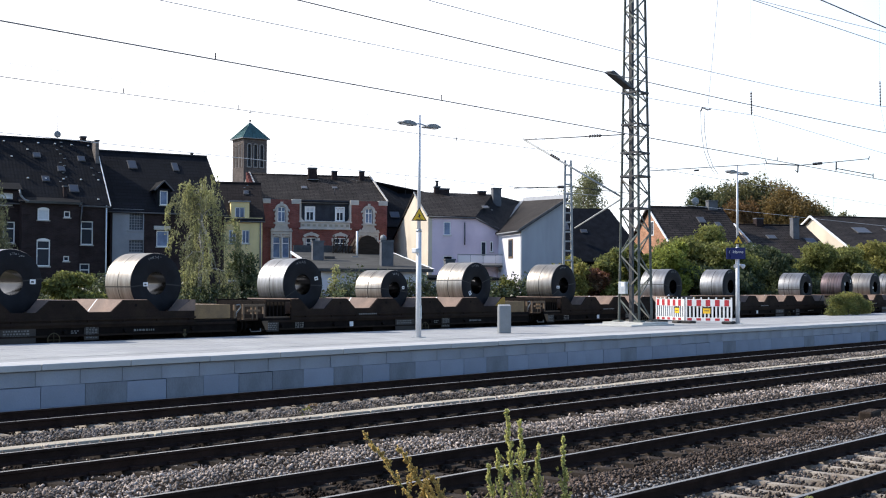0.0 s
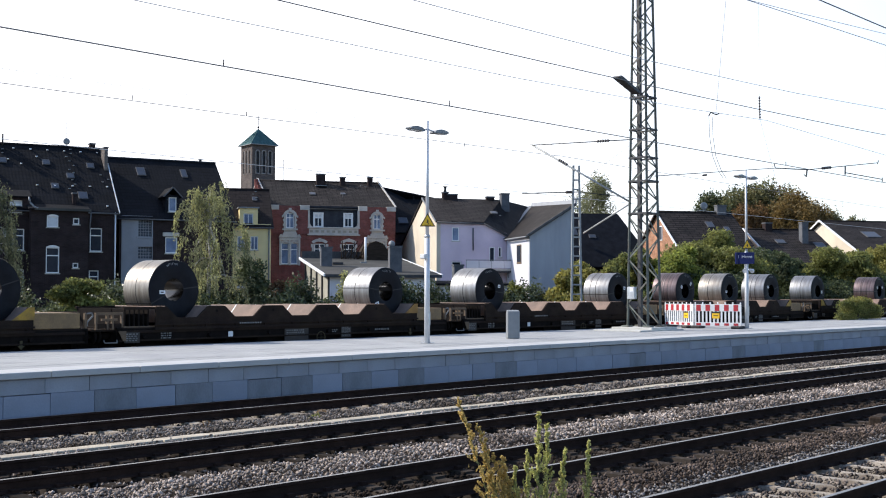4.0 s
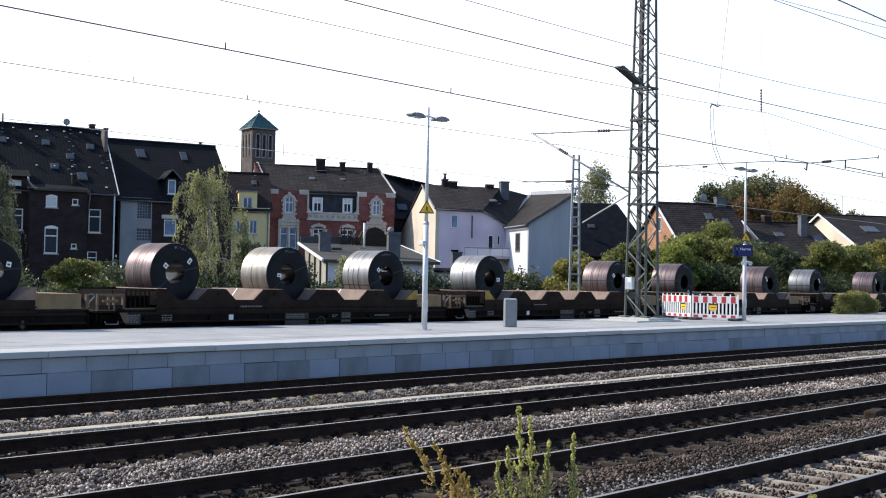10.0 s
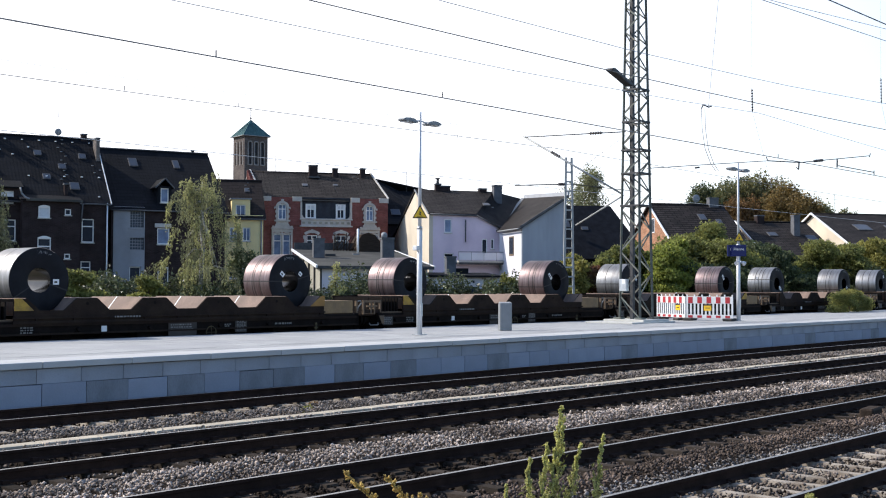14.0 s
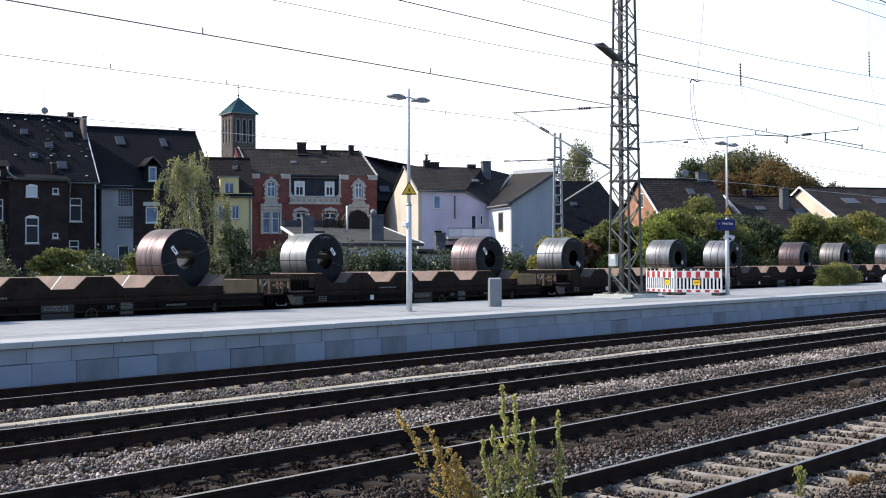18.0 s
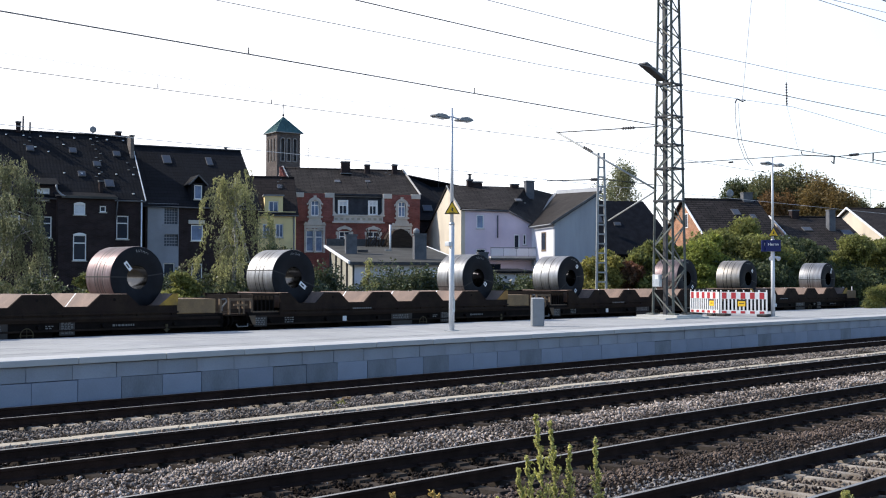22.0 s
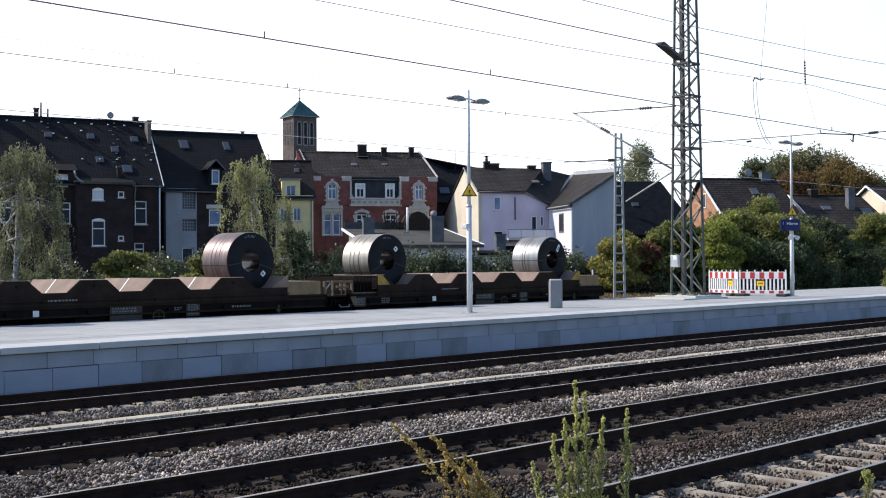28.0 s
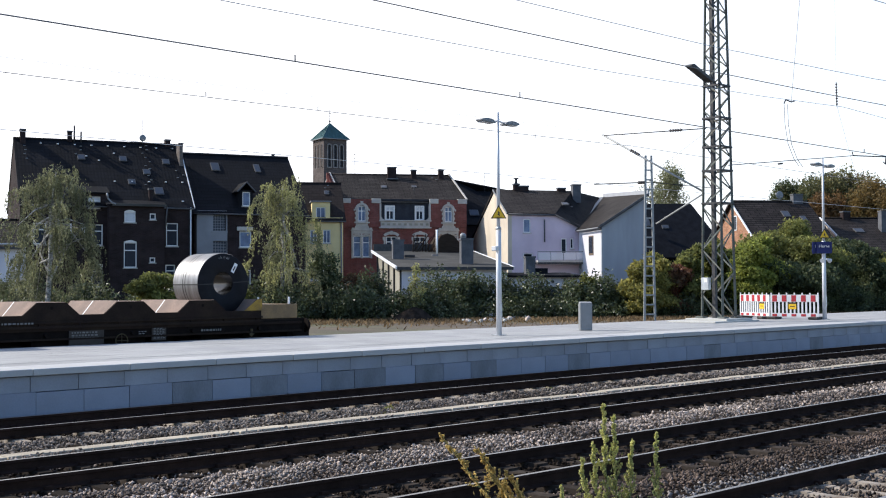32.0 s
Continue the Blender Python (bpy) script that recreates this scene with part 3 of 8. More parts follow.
def yard():
    """What lies on the filled ground behind the train: a gravel heap, rubble, dry grass and fallen leaves."""
    bm = bmesh.new()
    n, k = 28, 9
    rings = []
    for j in range(k):
        q = j / (k - 1)
        rings.append([bm.verts.new((1.6 * (1 - q) * math.cos(6.2832 * i / n) * (1 + 0.12 * math.sin(3 * i)), 1.3 * (1 - q) * math.sin(6.2832 * i / n), 0.8 * (0.5 - 0.5 * math.cos(math.pi * q)) + 0.05 * math.sin(i * 2.3 + j))) for i in range(n)])
    for a, b in zip(rings, rings[1:]):
        for i in range(n):
            bm.faces.new((a[i], a[(i + 1) % n], b[(i + 1) % n], b[i]))
    bmesh.ops.remove_doubles(bm, verts=bm.verts, dist=0.002)
    h = tagged(part("gravel_heap", bm, M_BALLAST, smooth=True), "grey heap of loose gravel at the foot of the bank", "gravel heap")
    h.matrix_basis = pose(44.6, 47.6, YARD - 0.06, 0, 0, -37)
    # dry grass and litter in a strip before the bank
    m = 26000
    s = rng.random(m)
    x = 22 + 52 * s + rng.normal(0, 0.5, m)
    d = rng.exponential(2.6, m)
    y = np.minimum(61.0 - (x - 27) * 0.70, 60) - d
    y = np.maximum(y, 34.2 + rng.random(m) * 1.5)
    ht = rng.uniform(0.04, 0.22, m) * np.where(rng.random(m) < 0.4, 0.25, 1)
    a = rng.uniform(0, 6.28, m)
    w = rng.uniform(0.02, 0.06, m)
    c = np.stack([x, y, np.full(m, YARD)], -1)
    u = np.stack([np.cos(a) * w, np.sin(a) * w, np.zeros(m)], -1)
    t = np.stack([rng.normal(0, 0.08, m), rng.normal(0, 0.08, m), ht], -1)
    v = np.stack([c - u, c + u, c + t + u * 0.3, c + t - u * 0.3], 1).reshape(-1, 3)
    tagged(mesh_np("dry_grass", v, np.arange(4 * m).reshape(m, 4), M_DRYGRASS, kind="stuff"), "dry brown grass and fallen leaves behind the tracks", "grass")
    for i in range(26):
        bm = bmesh.new()
        bmesh.ops.create_icosphere(bm, subdivisions=1, radius=random.uniform(0.08, 0.22))
        for w_ in bm.verts:
            w_.co *= random.uniform(0.7, 1.2)
        r = tagged(part("rubble_stone", bm, M_FOUND if i % 3 else M_STONE), "pale lump of rubble lying in dry grass", "rubble", "rubble stones")
        r.matrix_basis = pose(46.5 + random.uniform(-2.5, 4), 44.2 + random.uniform(-1.6, 1.2), YARD + 0.05, 20 * i, 10, 33 * i)


M_DRYGRASS = mat("dry grass", (0.25, 0.17, 0.085), 0.9, col2=(0.16, 0.10, 0.05), scale=0.4, fine=5, bump=0.0, island=0.5, translucent=0.3)


def trough_line():
    """The pale concrete lids of the cable duct beside the platform track."""
    duct = thing("cable_duct", pose(0, 0, 0), "pale sunlit concrete cable duct lids in a line between tracks", "cable duct")
    bm = B(-0.49, 0.49, -0.155, 0.155, -0.235, -0.09, bevel=0.008)
    me = mesh_of(bm, "lid")
    me.materials.append(M_TROUGH)
    for i in range(80):
        ob = new("lid", me)
        ob.parent = duct
        ob.matrix_basis = pose(3 + i, 16.68 + rng.normal(0, 0.008), -0.03 + rng.normal(0, 0.004), 0, 0, rng.normal(0, 0.25))


M_WOODDARK = mat("tarred timber", (0.045, 0.032, 0.024), 0.95, scale=2, fine=40, stretch=(1, 8, 8), spec=0.1)


def rail_oddments():
    bm = B(-0.36, 0.36, -0.13, 0.13, -0.24, -0.03, bevel=0.03)
    tagged(part("timber_block", bm, M_WOODDARK), "weathered timber block lying beside the rail", "timber block").matrix_basis = pose(22.6, 9.05, 0, 0, 0, 8)


# ---- platform ----
PF, PB, PT = 21.05, 28.5, 0.785      # front edge, back edge, top


def platform():
    pl = thing("platform", pose(0, 0, 0), "new pale concrete railway platform with a block-built edge wall", "platform", kind="structure")
    bm = bmesh.new()
    box(bm, -30, 130, PF + 0.16, PB, -0.34, PT - 0.13)
    part("core", bm, M_JOINT, pl)
    # edge slabs with a lip over the wall
    bm = B(-0.995, 0.995, PF - 0.07, PF + 0.98, PT - 0.125, PT, bevel=0.010)
    edge = mesh_of(bm, "edge_slab")
    edge.materials.append(M_PAVE)
    for i in range(60):
        ob = new("edge_slab", edge)
        ob.parent = pl
        ob.matrix_basis = pose(1 + 2 * i, 0, rng.normal(0, 0.0015))
    # paving rows behind the edge
    rows = [(PF + 1.025, PF + 1.74), (PF + 1.80, PF + 2.10), (PF + 2.11, PF + 2.91), (PF + 2.92, PF + 3.72), (PF + 3.73, PF + 4.53), (PF + 4.54, PF + 5.34), (PF + 5.35, PF + 6.15), (PF + 6.16, PB)]
    for r, (a, b) in enumerate(rows):
        bm = bmesh.new()
        x = -30 + 0.37 * r
        w = 0.8
        while x < 130:
            box(bm, x + 0.0015, x + w - 0.0015, a + 0.004, b - 0.004, PT - 0.08, PT - 0.004 - 0.0015 * (int(x * 7) % 3))
            x += w
        part("paving_row", bm, M_GUIDE if r == 0 else M_PAVE_ISLAND, pl)["kind"] = "stuff"
    # edge wall: two courses of hollow blocks, each its own piece; the lower one stands 25 mm proud
    stained = {10, 12, 14, 15, 17, 19}
    for course, (z0, z1, x0, set_back) in enumerate(((-0.13, 0.350, 3.326, 0.0), (0.353, 0.643, 3.226, 0.03))):
        bm = B(0.004, 0.960, PF + set_back, PF + 0.15, z0, z1, bevel=0.003)
        me = mesh_of(bm, "wall_block")
        me.materials.append(M_BLOCK_UPPER if course else M_BLOCK)
        dirty = me.copy()
        dirty.materials[0] = M_BLOCK_DIRTY
        for i in range(88):
            ob = new("wall_block", dirty if course == 0 and (i in stained or i > 22 and i % 7 == 2) else me)
            ob.parent = pl
            ob.matrix_basis = pose(x0 + 0.9665 * i, rng.choice([0, 0, 0.005, -0.005]), rng.choice([0, 0, -0.004, -0.012]) if course == 0 else 0)
    # crumbs of concrete and soil along the foot of the wall
    crumbs = bmesh.new()
    for i in range(500):
        x, r = 6 + 44 * random.random() ** 1.4, random.uniform(0.015, 0.05)
        bmesh.ops.create_icosphere(crumbs, subdivisions=1, radius=r, matrix=pose(x, PF - random.uniform(0.0, 0.10), -0.13 + r * 0.4, 40 * i, 0, 20 * i))
    part("rubble_crumbs", crumbs, M_STONE_DARK, pl)["kind"] = "stuff"


M_GUIDE = mat("guide strip", (0.32, 0.318, 0.312), 0.8, scale=2, fine=60, var=0.12, island=0.06, bump=0.1)
M_PAVE_ISLAND = mat("platform slabs", (0.345, 0.342, 0.335), 0.8, scale=0.8, fine=45, bump=0.12, var=0.14, island=0.07, dirt=(0.28, 0.28, 0.29), dirt_scale=0.4)


def tri_prism(bm, c, r, y0, y1):
    """An upright triangle plate round (x, z) = c."""
    return prism(bm, [(c[0] + r * math.cos(a), c[1] + r * math.sin(a)) for a in (radians(90), radians(210), radians(330))], 1, y0, y1)


def warning_sign(parent, z, turn):
    """The yellow triangle that warns of the overhead line."""
    s = part("warning_sign", tri_prism(bmesh.new(), (0, z), 0.27, -0.095, -0.085), M_BLACK, parent, "yellow triangular warning sign with black edge")
    part("sign_face", tri_prism(bmesh.new(), (0, z), 0.215, -0.099, -0.096), M_YELLOW, s)
    bm = bmesh.new()
    prism(bm, [(-0.02, z + 0.09), (0.05, z + 0.02), (0.015, z + 0.015), (0.045, z - 0.075), (-0.05, z - 0.0), (-0.01, z + 0.005)], 1, -0.103, -0.1)
    box(bm, -0.10, 0.10, -0.103, -0.1, z - 0.10, z - 0.085)
    part("sign_symbol", bm, M_BLACK, s)
    s.matrix_basis = pose(0, 0, 0, 0, 0, turn)
    return s


def lamp_head(parent, side):
    """A flat luminaire on its short arm; side -1 or 1."""
    bm = bmesh.new()
    tube(bm, (0, 0, 6.42), (side * 0.28, 0, 6.38), 0.025)
    a = part("arm", bm, M_LIGHTPOLE, parent)
    pts = [(0.20, 6.33), (0.30, 6.42), (0.55, 6.46), (0.80, 6.42), (0.85, 6.37), (0.80, 6.345), (0.30, 6.31)]
    bm = bmesh.new()
    prism(bm, [(side * x, z) for x, z in (pts if side > 0 else pts[::-1])], 1, -0.14, 0.14)
    bmesh.ops.bevel(bm, geom=list(bm.edges), offset=0.015, segments=2, affect="EDGES")
    h = part("lamp_head", bm, M_GREYBOX, parent, "flat grey streetlight head", smooth=False)
    part("lens", B(*sorted((side * 0.32, side * 0.78)), -0.11, 0.11, 6.318, 6.33), M_WHITE, h)
    return a


def platform_lamp(x, y, label):
    lp = thing("platform_lamp", pose(x, y, PT), label, "lamp", "platform lamps")
    bm = bmesh.new()
    tube(bm, (0, 0, 0), (0, 0, 3.2), 0.085, 0.078, 16)
    tube(bm, (0, 0, 3.2), (0, 0, 6.68), 0.055, 0.04, 12)
    part("pole", bm, M_LIGHTPOLE, lp)
    bm = bmesh.new()
    tube(bm, (0, 0, 3.16), (0, 0, 3.24), 0.09, 0.075, 16)
    part("collar", bm, M_GALV, lp)
    part("base_plate", B(-0.16, 0.16, -0.16, 0.16, 0, 0.02), M_GALV, lp)
    part("hatch", B(-0.045, 0.045, -0.092, -0.07, 0.55, 0.95), M_GALV, lp)
    lamp_head(lp, -1)
    lamp_head(lp, 1)
    return lp


def text_mesh(body, size, material, parent, m, name="lettering"):
    c = bpy.data.curves.new(name, "FONT")
    c.body, c.size, c.align_x, c.align_y, c.extrude = body, size, "CENTER", "CENTER", 0.002
    tmp = bpy.data.objects.new(name, c)
    scene.collection.objects.link(tmp)
    me = bpy.data.meshes.new_from_object(tmp.evaluated_get(bpy.context.evaluated_depsgraph_get()))
    bpy.data.objects.remove(tmp)
    me.materials.clear()
    me.materials.append(material)
    ob = new(name, me)
    ob.parent = parent
    ob.matrix_basis = m
    return ob


def station_furniture():
    a = platform_lamp(26.05, 24.1, "slim light grey steel platform lamp with two heads and warning triangle")
    warning_sign(a, 3.62, -42)
    part("loudspeaker", B(-0.22, -0.07, -0.10, 0.10, 2.52, 2.66, bevel=0.02), M_LIGHTPOLE, a)
    b = platform_lamp(45.6, 23.88, "slim grey platform lamp carrying a blue station name sign")
    warning_sign(b, 3.49, -42)
    # station name sign: two plates in a V
    for name, w, x0, turn, body in (("track_number_sign", 0.26, (-0.27, 0.24), -36, "1"), ("name_sign", 0.60, (-0.14, -0.10), -60, "Herne")):
        s = part(name, B(-w / 2, w / 2, -0.03, 0.03, 2.72, 3.20, bevel=0.008), M_BLUE, b, "dark blue sign with white writing")
        s.matrix_basis = pose(*x0, 0, 0, 0, turn)
        text_mesh(body, 0.17, M_WHITE, s, pose(0, -0.033, 3.02, 90, 0, 0))
    for s in (-1, 1):
        part("loudspeaker", tube(bmesh.new(), (s * 0.12, -0.05, 2.50), (s * 0.34, -0.10, 2.42), 0.03, 0.10, 12), M_LIGHTPOLE, b, "grey horn loudspeaker")
    # grey pillar
    p = thing("service_pillar", pose(30.65, 24.5, PT, 0, 0, -40), "slim grey metal service pillar with sloped top", "pillar")
    bm = bmesh.new()
    prism(bm, [(-0.16, 0), (0.16, 0), (0.16, 0.84), (0.05, 0.94), (-0.16, 0.90)], 0, -0.2, 0.2)
    bmesh.ops.bevel(bm, geom=list(bm.edges), offset=0.012, segments=1, affect="EDGES")
    part("body", bm, M_GREYBOX, p)
    part("door", B(-0.16, 0.16, -0.17, -0.163, 0.12, 0.78), M_GREYBOX, p)
    bm = bmesh.new()
    bmesh.ops.create_uvsphere(bm, u_segments=24, v_segments=14, radius=0.30)
    g = thing("round_lamp", pose(65.3, 24.5, PT), "white globe on a short stand on the platform", "globe")
    o = part("globe", bm, M_WHITE, g, smooth=True)
    o.matrix_basis = pose(0, 0, 0.36)
    part("stand", tube(bmesh.new(), (0, 0, 0), (0, 0, 0.1), 0.14, 0.10, 12), M_GREYBOX, g)


def barrier(p0, p1, tag, plate):
    """A road-works barrier panel between two points of the platform, with its slats, red and white film, plate and feet."""
    d = Vector((p1[0] - p0[0], p1[1] - p0[1], 0))
    w = d.length
    t = thing("barrier_panel", pose(p0[0], p0[1], PT, 0, 0, math.degrees(math.atan2(d.y, d.x))), tag, "barrier", "barrier panels")
    for z0, z1 in ((0.10, 0.25), (0.72, 1.02)):
        part("board", B(0, w, -0.02, 0.02, z0, z1, bevel=0.008), M_WHITE, t)
    n = int(w / 0.155)
    sl = mesh_of(B(-0.035, 0.035, -0.018, 0.018, 0.25, 0.72), "slat")
    sl.materials.append(M_WHITE)
    pg = mesh_of(B(-0.03, 0.03, -0.016, 0.016, 1.02, 1.10, bevel=0.01), "peg")
    pg.materials.append(M_WHITE)
    for i in range(n + 1):
        ob = new("slat", sl)
        ob.parent = t
        ob.matrix_basis = pose(0.035 + (w - 0.07) * i / n, 0, 0)
        if i % 2 == 0:
            ob = new("peg", pg)
            ob.parent = t
            ob.matrix_basis = pose(0.035 + (w - 0.07) * i / n, 0, 0)
    for i, x in enumerate(np.arange(0.08, w - 0.15, 0.40)):
        part("red_film", B(x, x + 0.20, -0.0245, -0.021, 0.735, 1.0), M_RED, t)
        part("red_film", B(x, x + 0.20, -0.0245, -0.021, 0.12, 0.22), M_RED, t)
    c = w * plate
    pl = part("notice_plate", B(c - 0.16, c + 0.16, -0.032, -0.026, 0.42, 0.70), M_YELLOW, t, "yellow notice plate with unreadable print")
    bm = bmesh.new()
    box(bm, c - 0.16, c + 0.16, -0.036, -0.033, 0.64, 0.70)
    box(bm, c - 0.10, c + 0.10, -0.036, -0.033, 0.52, 0.55)
    part("print", bm, M_BLACK, pl)
    for x in (0.15, w - 0.15):
        part("foot", B(x - 0.2, x + 0.2, -0.42, 0.42, 0.0, 0.11, bevel=0.03), M_RUBBER, t)
        part("post", B(x - 0.02, x + 0.02, -0.012, 0.012, 0.1, 0.26), M_WHITE, t)


# ---- overhead line ----
def lattice_side(mast, w0, w1, h, axis, sgn, leg):
    """Zigzag bracing on one side of a tapering square mast; the panels shorten as it narrows."""
    z0, i = 0.15, axis
    while z0 < h - 0.3:
        z1 = min(h, z0 + (0.95 if z0 < 4.5 else 0.80) * (w0 + (w1 - w0) * z0 / h))
        a, b = (w0 + (w1 - w0) * z0 / h) / 2, (w0 + (w1 - w0) * z1 / h) / 2
        s = 1 if i % 2 else -1
        p, q = ((-s * a, sgn * a, z0), (s * b, sgn * b, z1)) if axis == 0 else ((sgn * a, -s * a, z0), (sgn * b, s * b, z1))
        part("brace", bar(bmesh.new(), p, q, leg * 0.14, leg * 0.5), M_MAST, mast)
        z0, i = z1, i + 1


def lattice_mast():
    X, Y, T = 41.0, 26.0, 0.0
    m = thing("overhead_line_mast", pose(X, Y, PT, 0, 0, T), "tall grey-green lattice steel mast on a concrete foundation", "mast")
    h, w0, w1 = 17.0, 0.98, 0.50
    for sx in (-1, 1):
        for sy in (-1, 1):
            bm = bmesh.new()
            a = w0 / 2
            b = w1 / 2
            bar(bm, (sx * a, sy * a, 0.1), (sx * b, sy * b, h), 0.10, 0.02)
            bar(bm, (sx * (a - 0.04), sy * (a), 0.1), (sx * (b - 0.04), sy * b, h), 0.02, 0.10)
            part("leg", bm, M_MAST, m)
            part("foot", B(sx * a - 0.17, sx * a + 0.17, sy * a - 0.17, sy * a + 0.17, 0.14, 0.20), M_MAST, m)
    for axis in (0, 1):
        for sgn in (-1, 1):
            lattice_side(m, w0, w1, h, axis, sgn, 0.12)
    for z in (4.7, 6.0, 6.95, 8.1, 9.4):
        a = (w0 + (w1 - w0) * z / h) / 2 + 0.025
        bm = bmesh.new()
        for s in (-1, 1):
            box(bm, -a, a, s * a - 0.03, s * a + 0.03, z - 0.035, z + 0.035)
            box(bm, s * a - 0.03, s * a + 0.03, -a, a, z - 0.035, z + 0.035)
        part("collar", bm, M_DARKSTEEL, m)
    part("cable_conduit", B(-0.10, 0.06, 0.10, 0.24, 0.12, 16.6), M_DARKSTEEL, m, "dark cable conduit inside the mast")
    f = part("foundation", B(-0.95, 0.95, -0.95, 0.95, -0.02, 0.13, bevel=0.02), M_FOUND, m, "pale concrete foundation block")
    g = part("base_slab", B(-2.0, 1.2, -1.1, 1.1, -0.01, 0.05, bevel=0.01), M_FOUND, m)
    c = part("cabinet", B(-0.68, -0.50, 0.02, 0.38, 1.25, 1.74, bevel=0.02), M_GALV, m, "small light grey switch cabinet")
    part("plate", B(-0.688, -0.682, 0.08, 0.24, 1.55, 1.72), M_PAPER, c)
    # floodlight
    mi = Matrix.Rotation(-radians(T), 4, "Z")
    lamp = thing("floodlight", pose(X, Y, PT), "dark floodlight on a short arm on the mast", "floodlight")
    bm = bmesh.new()
    tube(bm, (-0.25, -0.2, 9.35), (-0.75, -0.2, 9.78), 0.03)
    part("arm", bm, M_DARKSTEEL, lamp)
    bm = bmesh.new()
    prism(bm, [(-2.22, 9.98), (-2.25, 9.91), (-0.85, 9.44), (-0.66, 9.46), (-0.64, 9.52), (-2.05, 10.01)], 1, -0.36, -0.02)
    bmesh.ops.bevel(bm, geom=list(bm.edges), offset=0.02, segments=1, affect="EDGES")
    hd = part("housing", bm, M_DARKSTEEL, lamp, "long flat floodlight housing")
    return m


def cable(name, pts, r, label, n=5, material=None):
    bm = bmesh.new()
    rings = [[bm.verts.new((p[0], p[1] + r * math.cos(2 * math.pi * i / n), p[2] + r * math.sin(2 * math.pi * i / n))) for i in range(n)] for p in pts]
    for a, b in zip(rings, rings[1:]):
        for i in range(n):
            bm.faces.new((a[i], a[(i + 1) % n], b[(i + 1) % n], b[i]))
    return tagged(part(name, bm, material or M_CABLE), label, "wire", "overhead wires")


M_CABLE = mat("weathered copper wire", (0.27, 0.26, 0.25), 0.9, 0.0, var=0.1, bump=0.0)
M_CABLE_PALE = mat("bright wire", (0.50, 0.51, 0.52), 0.6, 0.1, var=0.1, bump=0.0)


def sagging(y, z, x0, x1, sag, n=24, y1=None):
    y1 = y if y1 is None else y1
    return [(x0 + (x1 - x0) * i / n, y + (y1 - y) * i / n, z - sag * 4 * (i / n) * (1 - i / n)) for i in range(n + 1)]


def insulator(parent, p, q, r=0.06, n=6):
    p, q = Vector(p), Vector(q)
    bm = bmesh.new()
    tube(bm, p, q, r * 0.35)
    for i in range(n):
        c = p + (q - p) * (i + 0.7) / (n + 0.4)
        d = (q - p).normalized() * r * 0.35
        tube(bm, c - d, c + d, r * 0.55, r * 0.8, 10)
    return part("insulator", bm, M_INSULATOR, parent, "ribbed dark insulator")


